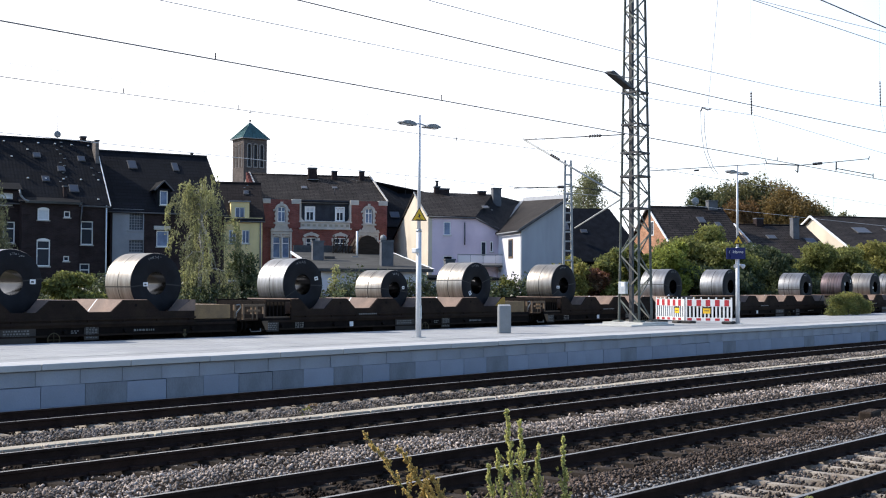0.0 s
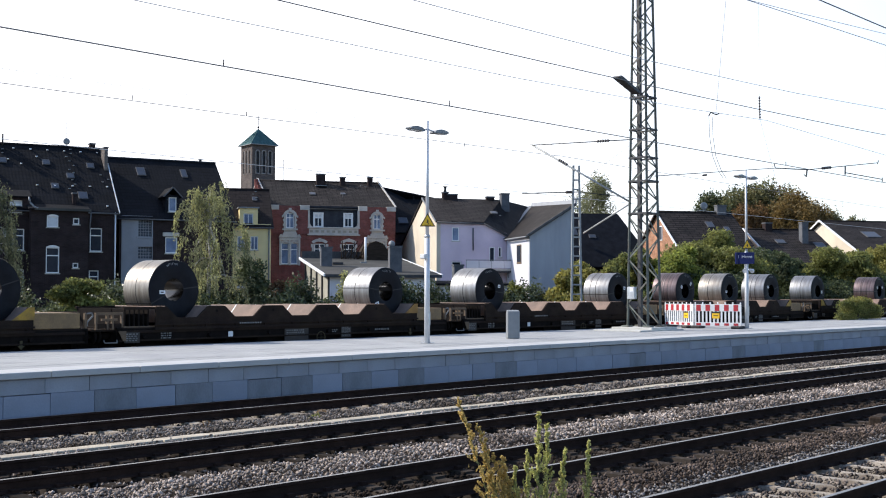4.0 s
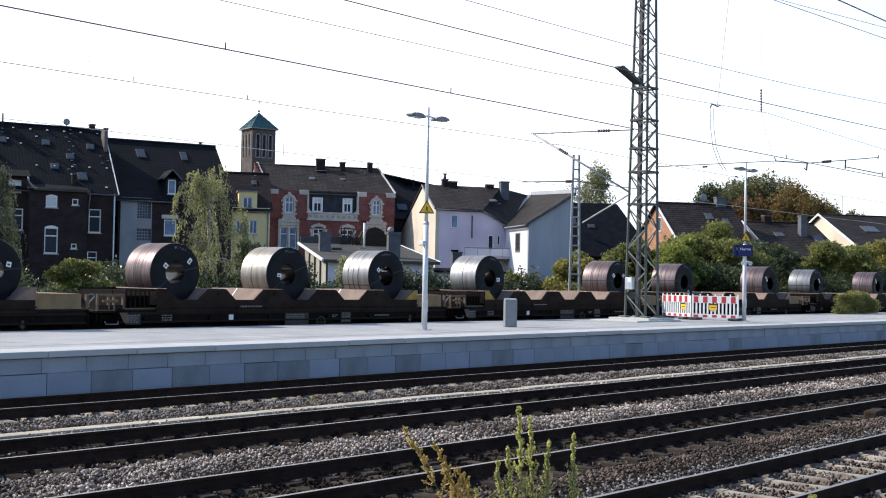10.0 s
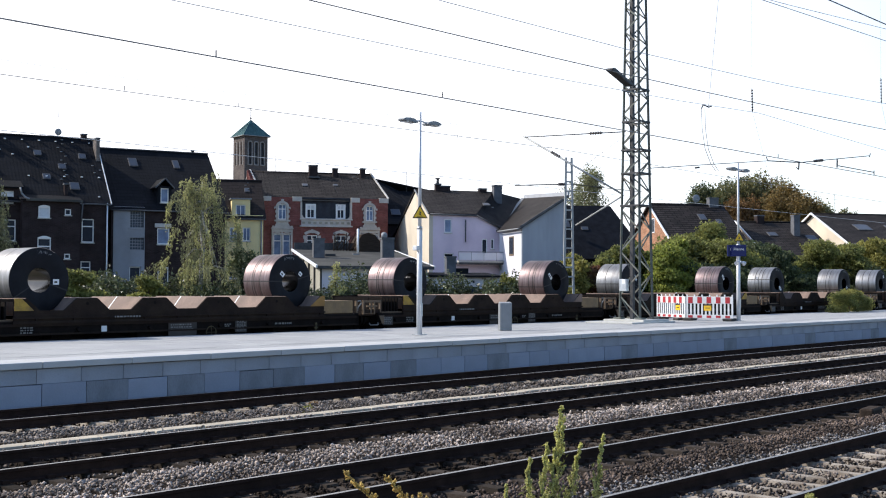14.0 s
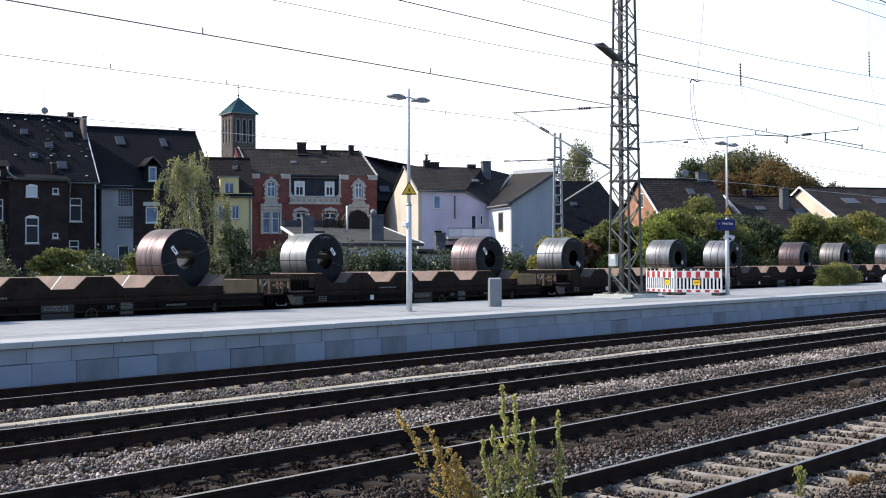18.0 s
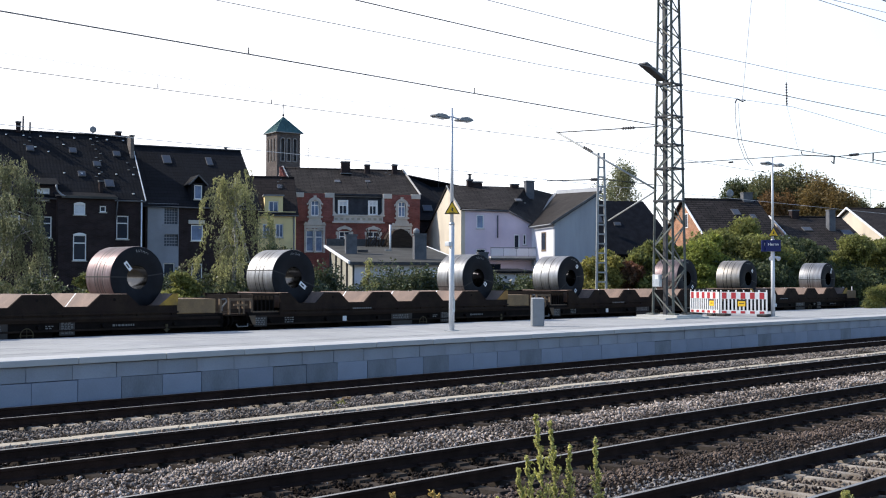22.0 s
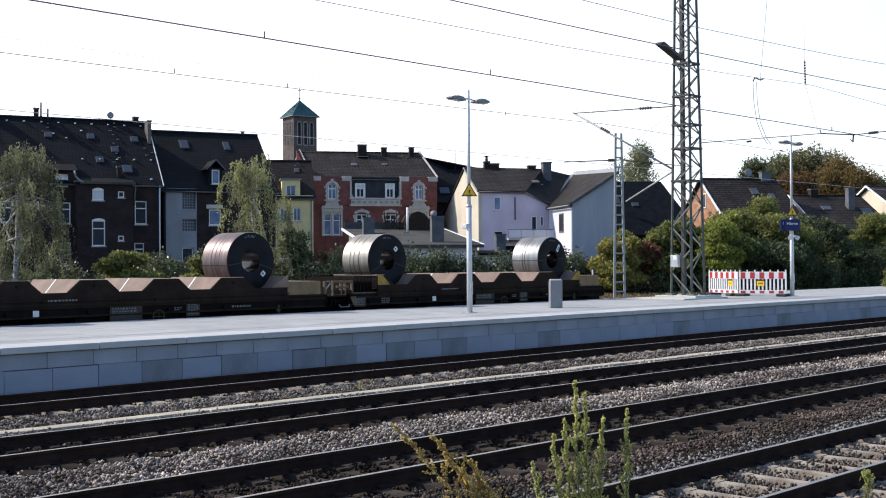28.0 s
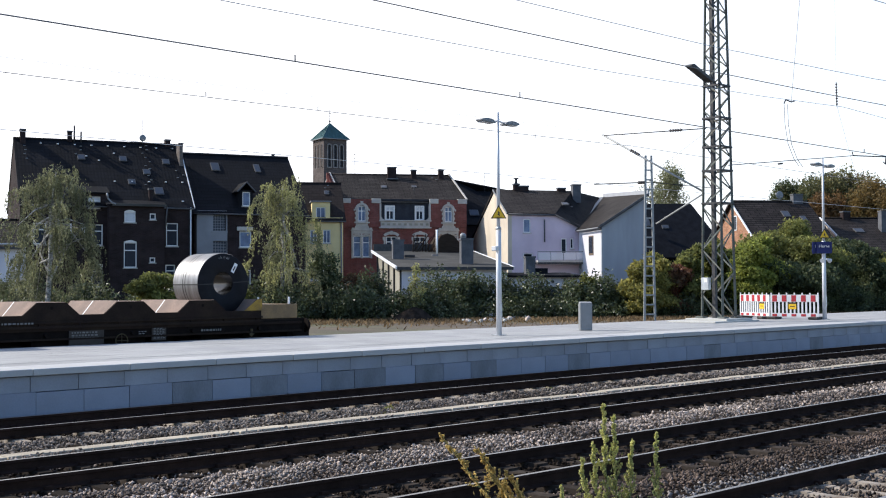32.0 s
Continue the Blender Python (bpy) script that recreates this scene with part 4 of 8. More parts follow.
def overhead():
    for y, z, x0, x1, sag, r, mt, nm in (
            (19.6, 6.98, -25, 90, 0.02, 0.0155, M_CABLE, "messenger_wire"), (14.65, 7.50, -20, 44, 0.48, 0.0115, M_CABLE, "messenger_wire"),
            (30.4, 8.18, -20, 41, 0.20, 0.012, M_CABLE, "messenger_wire"), (30.4, 8.20, 41, 150, 0.4, 0.012, M_CABLE, "messenger_wire"),
            (30.4, 6.47, -20, 150, 0.02, 0.010, M_CABLE_PALE, "contact_wire"),
            (6.6, 6.13, 5, 120, 0.0, 0.009, M_CABLE, "messenger_wire")):
        cable(nm, sagging(y, z, x0, x1, sag), r, "thin overhead railway wire strung above the tracks", material=mt)
    for y, pts, r, nm in (
            (10.41, [(-25, 5.30), (7.4, 5.31), (13.2, 5.36), (17.8, 5.47), (20.7, 5.58), (26, 5.43), (40, 5.1)], 0.005, "contact_wire"),
            (10.41, [(-25, 6.05), (11.8, 6.08), (16.4, 6.11), (20, 6.20), (22, 6.26), (26, 6.44), (60, 8.1)], 0.006, "feeder_wire"),
            (6.6, [(2, 5.47), (13.6, 5.79), (16.5, 5.87), (60, 7.0)], 0.005, "contact_wire"),
            (6.6, [(5, 5.3), (14, 5.85), (16.5, 6.02), (40, 7.6)], 0.004, "feeder_wire"),
            (30.4, [(-20, 8.37), (18.6, 8.39), (30.4, 8.52), (41, 8.62)], 0.006, "feeder_wire")):
        cable(nm, [(x, y, z) for x, z in pts], r, "thin overhead railway wire strung above the tracks", material=M_CABLE_PALE)
    # droppers between messenger and contact wires
    for y, z0, z1, xs in ((19.6, 6.97, 7.10, (15.0, 22.0, 31.0, 40.5)), (30.4, 8.02, 8.16, (24.2, 19.9, 35.0))):
        for x in xs:
            d = thing("wire_clamp", pose(x, y, z0), "small dark clamp on the overhead wire", "clamp", "wire clamps")
            part("clamp", tube(bmesh.new(), (0, 0, 0), (0, 0, z1 - z0), 0.016, n=6), M_DARKSTEEL, d)
    # hanging insulators with their wires
    for x, y, z0, z1 in ((20.63, 10.5, 5.6, 6.04), (26.95, 10.5, 6.5, 7.08)):
        t = thing("hanging_insulator", pose(x, y, z0), "dark ribbed insulator hanging between thin wires", "insulator", "hanging insulators")
        insulator(t, (0, 0, 0), (-0.02, 0, z1 - z0), 0.03, 8)
        bm = bmesh.new()
        tube(bm, (-0.02, 0, z1 - z0), (-0.04, 0, z1 - z0 + 6), 0.003, n=4)
        tube(bm, (0, 0, 0), (0.8, 0, -1.4), 0.003, n=4)
        part("wire", bm, M_CABLE_PALE, t)
    t = thing("feeder_dropper", pose(18.7, 10.5, 0), "pair of thin curved feeder wires hanging from the overhead line", "wire")
    for dx in (0, 0.12):
        bm = bmesh.new()
        pts = [(dx, 0, 5.45), (dx + 0.02, 0, 5.1), (dx + 0.12, 0, 4.75), (dx + 0.32, 0, 4.5), (dx + 0.5, 0, 4.38)]
        for p, q in zip(pts, pts[1:]):
            tube(bm, p, q, 0.0055, n=5)
        part("wire", bm, M_CABLE, t)
    part("wire", tube(bmesh.new(), (0.25, 0, 5.5), (0.75, 0, 8.2), 0.0045, n=4), M_CABLE, t)
    part("clamp", path_tube(bmesh.new(), [(0.0, 0, 5.45), (0.06, 0, 5.52), (0.25, 0, 5.5), (0.36, 0, 5.53)], [0.012] * 4, 5), M_DARKSTEEL, t)
    # cantilever over the train track
    c = thing("cantilever", pose(41.0, 26.0, 0), "galvanised tubular cantilever bracket on the mast", "cantilever")
    bm = bmesh.new()
    tube(bm, (-0.35, 0.4, 5.95), (-1.5, 4.6, 8.55), 0.04)
    part("stay_tube", bm, M_ARM, c)
    part("top_rod", tube(bmesh.new(), (-0.3, 0.3, 8.5), (-1.5, 4.5, 8.5), 0.022), M_DARKSTEEL, c)
    part("registration_arm", tube(bmesh.new(), (-0.35, 0.4, 5.9), (0.9, 3.6, 4.85), 0.035), M_ARM, c)
    insulator(c, (-0.62, 1.2, 8.5), (-0.78, 1.75, 8.5), 0.09, 5)
    insulator(c, (-1.05, 3.0, 7.58), (-1.17, 3.4, 7.83), 0.09, 5)
    part("tie_wire", tube(bmesh.new(), (-0.2, 0.3, 8.4), (-0.9, 2.4, 6.9), 0.008, n=4), M_CABLE, c)
    # bracket reaching over the near tracks, far along the line
    d = thing("cantilever", pose(30.0, 14.8, 0), "slender overhead line bracket with insulators", "cantilever")
    part("steady_arm", tube(bmesh.new(), (-0.05, 0, 5.70), (1.95, 0, 5.81), 0.016, n=6), M_DARKSTEEL, d)
    part("hook", tube(bmesh.new(), (-0.05, 0, 5.70), (-0.12, 0, 5.80), 0.014, n=6), M_DARKSTEEL, d)
    part("drop_rod", tube(bmesh.new(), (1.90, 0, 5.81), (1.86, 0, 5.60), 0.022, n=6), M_DARKSTEEL, d)
    part("drop_hook", tube(bmesh.new(), (1.86, 0, 5.60), (1.70, 0, 5.66), 0.014, n=6), M_DARKSTEEL, d)
    part("top_rod", tube(bmesh.new(), (1.95, 0, 5.81), (6.98, 0, 6.42), 0.013, n=6), M_DARKSTEEL, d)
    insulator(d, (2.85, 0, 5.92), (3.5, 0, 6.0), 0.055, 6)
    part("drop_rod", tube(bmesh.new(), (4.52, 0, 6.12), (4.50, 0, 5.86), 0.022, n=6), M_DARKSTEEL, d)
    part("steady_arm", tube(bmesh.new(), (4.52, 0, 5.92), (7.34, 0, 5.92), 0.014, n=6), M_DARKSTEEL, d)
    part("hook", tube(bmesh.new(), (7.34, 0, 5.84), (7.34, 0, 5.98), 0.016, n=6), M_DARKSTEEL, d)
    part("hook", tube(bmesh.new(), (6.98, 0, 6.38), (7.05, 0, 6.50), 0.016, n=6), M_DARKSTEEL, d)
    insulator(d, (-3.98, 0, 5.21), (-3.75, 0, 5.24), 0.032, 4)
    part("stay_wire", tube(bmesh.new(), (-6.2, 0, 5.03), (-0.05, 0, 5.70), 0.011, n=5), M_CABLE, d)
    # ladder-like pole behind the tracks
    p = thing("overhead_line_pole", pose(52.9, 37.85, YARD, 0, 0, -34), "narrow galvanised ladder-type steel pole behind the train", "pole")
    for s in (-1, 1):
        bm = bmesh.new()
        bar(bm, (s * 0.30, 0, 0), (s * 0.16, 0, 8.95), 0.09, 0.11)
        part("upright", bm, M_ARM, p)
    for i in range(17):
        z = 0.35 + i * 0.52
        a = 0.30 - 0.14 * z / 8.95
        part("rung", B(-a, a, -0.05, 0.05, z - 0.04, z + 0.04), M_ARM, p)
    part("bracket", tube(bmesh.new(), (0.1, 0, 7.5), (-3.1, 0, 7.35), 0.03), M_DARKSTEEL, p)
    insulator(p, (-0.22, 0, 7.49), (-0.6, 0, 7.47), 0.12, 4)
    part("bracket", tube(bmesh.new(), (0.1, 0, 7.5), (4.5, 0.4, 7.2), 0.02), M_DARKSTEEL, p)


# ---- the goods train ----
WL = 14.79                                    # a wagon's length over its coupling
SLOTS = (3.1, 5.22, 7.5, 9.78, 12.1)          # cradle centres along a wagon
WHEEL = 0.46
DECK, CREST, DIP, EDGE = 1.26, 1.885, 1.47, 1.56     # heights: deck, cradle crests, cradle floor, low edge of the side plates


def bars_of_text(parent, x0, x1, z0, z1, rows, y, material):
    """Unreadable lettering as short bars."""
    bm = bmesh.new()
    h = (z1 - z0) / rows
    for r in range(rows):
        x = x0
        while x < x1 - 0.05:
            w = random.uniform(0.03, 0.09)
            box(bm, x, min(x + w, x1), y - 0.006, y, z0 + h * r + h * 0.22, z0 + h * (r + 1) - h * 0.22)
            x += w + 0.035
    return part("lettering", bm, material, parent)


def wagon_proto():
    w = thing("coil_wagon", pose(0, TRAIN_Y, 0), "dirty brown flat goods wagon with rusty transverse coil cradles", "goods wagon", "wagons of the train")
    bm = bmesh.new()
    box(bm, 0.75, 14.6, -0.55, 0.55, 0.95, DECK)
    box(bm, 0.75, 14.6, -1.32, -1.18, 0.92, DECK)
    box(bm, 0.75, 14.6, 1.18, 1.32, 0.92, DECK)
    box(bm, 0.75, 0.95, -1.32, 1.32, 0.88, 1.30)
    box(bm, 14.45, 14.62, -1.32, 1.32, 0.88, 1.30)
    box(bm, 1.0, 14.3, -0.5, 0.5, 0.42, 0.95)
    box(bm, 5.9, 9.2, -1.16, -0.6, 0.45, 0.92)
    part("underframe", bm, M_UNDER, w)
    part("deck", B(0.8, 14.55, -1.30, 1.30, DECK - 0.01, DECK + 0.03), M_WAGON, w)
    # saw-toothed side plates along both sides, built in upright strips so that the dips stay open
    def top(x):
        if x < SLOTS[0]:
            return EDGE + (CREST - EDGE) * min(1, max(0, SLOTS[0] - 0.36 - x) / 0.38)
        for q in SLOTS:
            d = abs(x - q)
            if d < 0.74:
                return EDGE if d <= 0.36 else EDGE + (CREST - EDGE) * (d - 0.36) / 0.38
        return CREST
    xs = sorted({2.0, 12.98, *[q + d for q in SLOTS for d in (-0.74, -0.36, 0.36, 0.74)]})
    for y in (-1.36, 1.30):
        bm = bmesh.new()
        for a, b in zip(xs, xs[1:]):
            prism(bm, [(a, DECK - 0.02), (b, DECK - 0.02), (b, top(b)), (a, top(a))], 1, y, y + 0.06)
        bmesh.ops.remove_doubles(bm, verts=bm.verts, dist=0.0005)
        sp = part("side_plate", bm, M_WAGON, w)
        if y < 0:
            bm = bmesh.new()
            for a, b in zip(SLOTS, SLOTS[1:]):
                c = (a + b) / 2
                # holes drawn as near-black discs on the plate
                tube(bm, (c, y - 0.004, 1.74), (c, y, 1.74), 0.045, n=10)
            part("lashing_holes", bm, M_UNDER, sp)
            part("chord", B(1.95, 13.0, y - 0.05, y, DECK + 0.08, DECK + 0.13), M_WAGON, sp)
            part("chord", B(1.95, 13.0, y - 0.06, y, DECK - 0.05, DECK + 0.02), M_WAGON, sp)
            for u in np.arange(2.6, 12.9, 1.13):
                part("rib", B(u, u + 0.04, y - 0.045, y, DECK + 0.022, DECK + 0.078), M_WAGON, sp)
    for s in SLOTS:
        bm = bmesh.new()
        for d in (-1, 1):
            a, b = (s + d * 0.37, DIP - 0.02), (s + d * 0.745, CREST + 0.010)
            slab(bm, *(((a[0], -1.30, a[1]), (b[0], -1.30, b[1]), (b[0], 1.30, b[1]), (a[0], 1.30, a[1])) if d > 0 else
                       ((b[0], -1.30, b[1]), (a[0], -1.30, a[1]), (a[0], 1.30, a[1]), (b[0], 1.30, b[1]))), 0.04)
        box(bm, s - 0.37, s + 0.37, -1.30, 1.30, DIP - 0.08, DIP - 0.02)
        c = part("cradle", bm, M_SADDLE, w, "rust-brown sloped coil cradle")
        bm = bmesh.new()
        for d in (-1, 1):
            a, b = (s + d * 0.375, DIP - 0.014), (s + d * 0.75, CREST + 0.017)
            slab(bm, *(((a[0], -0.024, a[1]), (b[0], -0.024, b[1]), (b[0], 0.024, b[1]), (a[0], 0.024, a[1])) if d > 0 else
                       ((b[0], -0.024, b[1]), (a[0], -0.024, a[1]), (a[0], 0.024, a[1]), (b[0], 0.024, b[1]))), 0.005)
        part("centre_stripe", bm, M_PAPER, c, "white painted centre line")
    for a, b in [(p + 0.755, q - 0.755) for p, q in zip(SLOTS, SLOTS[1:])]:
        if b - a > 0.08:
            part("crest_plate", B(a, b, -1.29, 1.29, CREST - 0.03, CREST + 0.005), M_SADDLE, w)
    # tail box, front racks
    part("tail_box", B(13.0, 14.42, -1.24, 1.24, 1.30, 1.73, bevel=0.015), M_TAILBOX, w, "ochre brown box at the wagon end")
    for u in np.arange(1.02, 1.95, 0.155):
        part("stanchion", B(u, u + 0.04, -1.25, 1.25, 1.28, 1.83), M_UNDER, w)
    part("rack_back", B(1.0, 1.98, -0.6, -0.55, 1.28, 1.82), M_UNDER, w)
    for y in (-1.29, 1.21):
        part("rack_rail", B(0.98, 2.0, y, y + 0.07, 1.80, 1.87), M_WAGON, w)
        part("rack_rail", B(0.98, 2.0, y, y + 0.07, 1.26, 1.33), M_WAGONBOX, w)
    # end frame with its rails, and a cranked hand rail beside the tail box
    el = part("end_railing", B(0.10, 0.97, -1.27, -1.19, 1.66, 1.73), M_WAGONBOX, w, "brown end railing with rungs")
    part("rung", B(0.30, 0.80, -1.26, -1.20, 1.50, 1.56), M_WAGONBOX, el)
    part("panel", B(0.10, 0.97, -1.25, -1.20, 1.28, 1.42), M_WAGON, el)
    part("rung", B(0.10, 0.97, 1.19, 1.27, 1.66, 1.73), M_WAGONBOX, el)
    for u in (0.10, 0.45, 0.62, 0.92):
        part("post", B(u, u + 0.05, -1.275, -1.195, 1.25, 1.70), M_WAGONBOX, el)
    part("post", B(-0.24, -0.17, -1.27, -1.19, 1.05, 1.72), M_WAGONBOX, el)
    bm = bmesh.new()
    path_tube(bm, [(-0.20, -1.25, 1.70), (-0.02, -1.25, 1.72), (0.02, -1.25, 1.64), (-0.16, -1.25, 1.46), (-0.16, -1.25, 1.36)], [0.022] * 5, 6)
    part("hand_rail", bm, M_TEXT, w, "pale cranked hand rail")
    part("end_platform", B(0.0, 0.98, -1.2, 1.2, 1.20, 1.26), M_WAGON, w)
    bm = bmesh.new()
    path_tube(bm, [(0.30, -1.36, 0.96), (0.32, -1.40, 0.88), (0.70, -1.40, 0.88), (0.72, -1.36, 0.96)], [0.018] * 4, 6)
    part("step", bm, M_TEXT, w, "pale shunter's step")
    part("corner_plate", prism(bmesh.new(), [(0.75, 1.20), (1.0, 1.20), (1.0, 0.92), (0.9, 0.92)], 1, -1.40, -1.375), M_WAGONBOX, w)
    for u, d in ((0.75, -1), (14.62, 1)):
        for y in (-0.875, 0.875):
            bm = bmesh.new()
            tube(bm, (u, y, 1.06), (u + d * 0.35, y, 1.06), 0.09, n=10)
            tube(bm, (u + d * 0.35, y, 1.06), (u + d * 0.42, y, 1.06), 0.22, n=16)
            part("buffer", bm, M_UNDER, w)
    part("coupling", B(14.6, 15.45, -0.5, 0.5, 0.52, 1.12), M_UNDER, w)
    # bogies
    for c in (3.6, 11.4):
        bm = bmesh.new()
        for y in (-1.05, 0.97):
            prism(bm, [(c - 2.1, 0.62), (c - 1.6, 0.42), (c + 1.6, 0.42), (c + 2.1, 0.62), (c + 2.1, 0.78), (c - 2.1, 0.78)], 1, y, y + 0.08)
        box(bm, c - 0.3, c + 0.3, -1.0, 1.0, 0.55, 0.92)
        b = part("bogie", bm, M_UNDER, w)
        for dx in (-1.6, 0, 1.6):
            bm = bmesh.new()
            for y in (-0.82, 0.69):
                tube(bm, (0, y, 0), (0, y + 0.13, 0), WHEEL, n=20)
            tube(bm, (0, -0.95, 0), (0, 0.95, 0), 0.07, n=8)
            part("wheelset", bm, M_UNDER, b).matrix_basis = pose(c + dx, 0, WHEEL)
    # hanging plates with unreadable lettering, labels, brake wheel
    pl = part("number_plate", B(6.85, 7.85, -1.35, -1.33, 0.62, 1.15), M_WAGONPLATE, w, "brown lettering board with unreadable white print")
    bars_of_text(pl, 6.92, 7.7, 0.90, 1.12, 3, -1.352, M_TEXT)
    pl2 = part("data_plate", B(9.3, 9.75, -1.35, -1.33, 0.80, 1.18), M_WAGONPLATE, w)
    bars_of_text(pl2, 9.35, 9.70, 0.84, 1.15, 7, -1.352, M_TEXT)
    part("side_beam", B(0.8, 14.5, -1.37, -1.325, 1.14, 1.21), M_WAGON, w)
    part("side_beam", B(0.8, 14.5, -1.36, -1.325, 0.90, 0.95), M_WAGON, w)
    for u in (1.6, 3.9, 6.2, 8.7, 10.6, 12.9):
        part("lashing_eye", tube(bmesh.new(), (u, -1.43, 1.03), (u, -1.33, 1.03), 0.06, 0.06, 8), M_UNDER, w)
    for u, ww in ((4.3, 0.7), (10.2, 0.9)):
        part("brake_reservoir", tube(bmesh.new(), (u, -1.05, 0.62), (u + ww, -1.05, 0.62), 0.16, n=12), M_UNDER, w)
    for u in (0.35, 14.75):
        bm = bmesh.new()
        path_tube(bm, [(u, -0.45, 1.0), (u + 0.05, -0.5, 0.75), (u + 0.2, -0.5, 0.62), (u + 0.35, -0.45, 0.8)], [0.03] * 4, 6)
        part("brake_hose", bm, M_UNDER, w)
    pl3 = part("end_plate", B(0.95, 1.45, -1.378, -1.365, 0.86, 1.16), M_WAGONPLATE, w)
    bars_of_text(pl3, 1.0, 1.4, 0.90, 1.14, 4, -1.38, M_TEXT)
    bars_of_text(w, 8.9, 9.15, 0.97, 1.08, 2, -1.335, M_TEXT)
    bars_of_text(w, 10.9, 11.6, 0.98, 1.08, 1, -1.335, M_TEXT)
    bars_of_text(w, 2.2, 2.62, 0.94, 1.14, 3, -1.325, M_TEXT)
    bars_of_text(w, 5.0, 5.9, 1.32, 1.40, 1, -1.412, M_TEXT)
    lb = part("paper_label", B(4.62, 4.79, -1.345, -1.335, 0.94, 1.11), M_PAPER, w, "white paper label")
    bm = bmesh.new()
    for i in range(14):
        a, b = 2 * math.pi * i / 14, 2 * math.pi * (i + 1) / 14
        tube(bm, (8.35 + 0.18 * math.cos(a), -1.40, 0.83 + 0.18 * math.sin(a)), (8.35 + 0.18 * math.cos(b), -1.40, 0.83 + 0.18 * math.sin(b)), 0.015, n=5)
    tube(bm, (8.35 - 0.2, -1.40, 0.83), (8.35 + 0.2, -1.40, 0.83), 0.01, n=5)
    tube(bm, (8.35, -1.40, 0.63), (8.35, -1.40, 1.03), 0.01, n=5)
    part("brake_wheel", bm, M_OCHRE, w, "ochre hand brake wheel")
    bm = bmesh.new()
    box(bm, 12.6, 12.68, -1.36, -1.33, 0.86, 1.02)
    prism(bm, [(12.54, 0.88), (12.74, 0.88), (12.64, 0.78)], 1, -1.36, -1.33)
    part("lifting_mark", bm, M_OCHRE, w)
    return w


M_WAGONPLATE = mat("wagon lettering board", (0.050, 0.041, 0.036), 0.85, scale=3, fine=40, var=0.3)
M_OCHREBRIGHT = mat("worn orange paint", (0.30, 0.155, 0.035), 0.75, scale=3, fine=30, var=0.3, dirt=(0.14, 0.085, 0.04), dirt_scale=2)
M_OCHRE = mat("dirty ochre paint", (0.075, 0.055, 0.022), 0.8, var=0.4)


def gussets(w, first, last):
    """Painted plates that close the first and the last cradle of a wagon."""
    for outline, m, name in (([(2.0, EDGE), (2.56, EDGE), (2.2, CREST + 0.005), (2.0, CREST + 0.005)], first, "end_gusset"),
                             ([(12.36, EDGE), (13.0, EDGE), (13.0, CREST + 0.01), (12.84, CREST + 0.01)], last, "end_gusset")):
        part(name, prism(bmesh.new(), outline, 1, -1.375, -1.365), m, w, "ochre yellow end gusset" if m == M_WYELLOW else "worn ochre end gusset" if m == M_OCHRE else "")


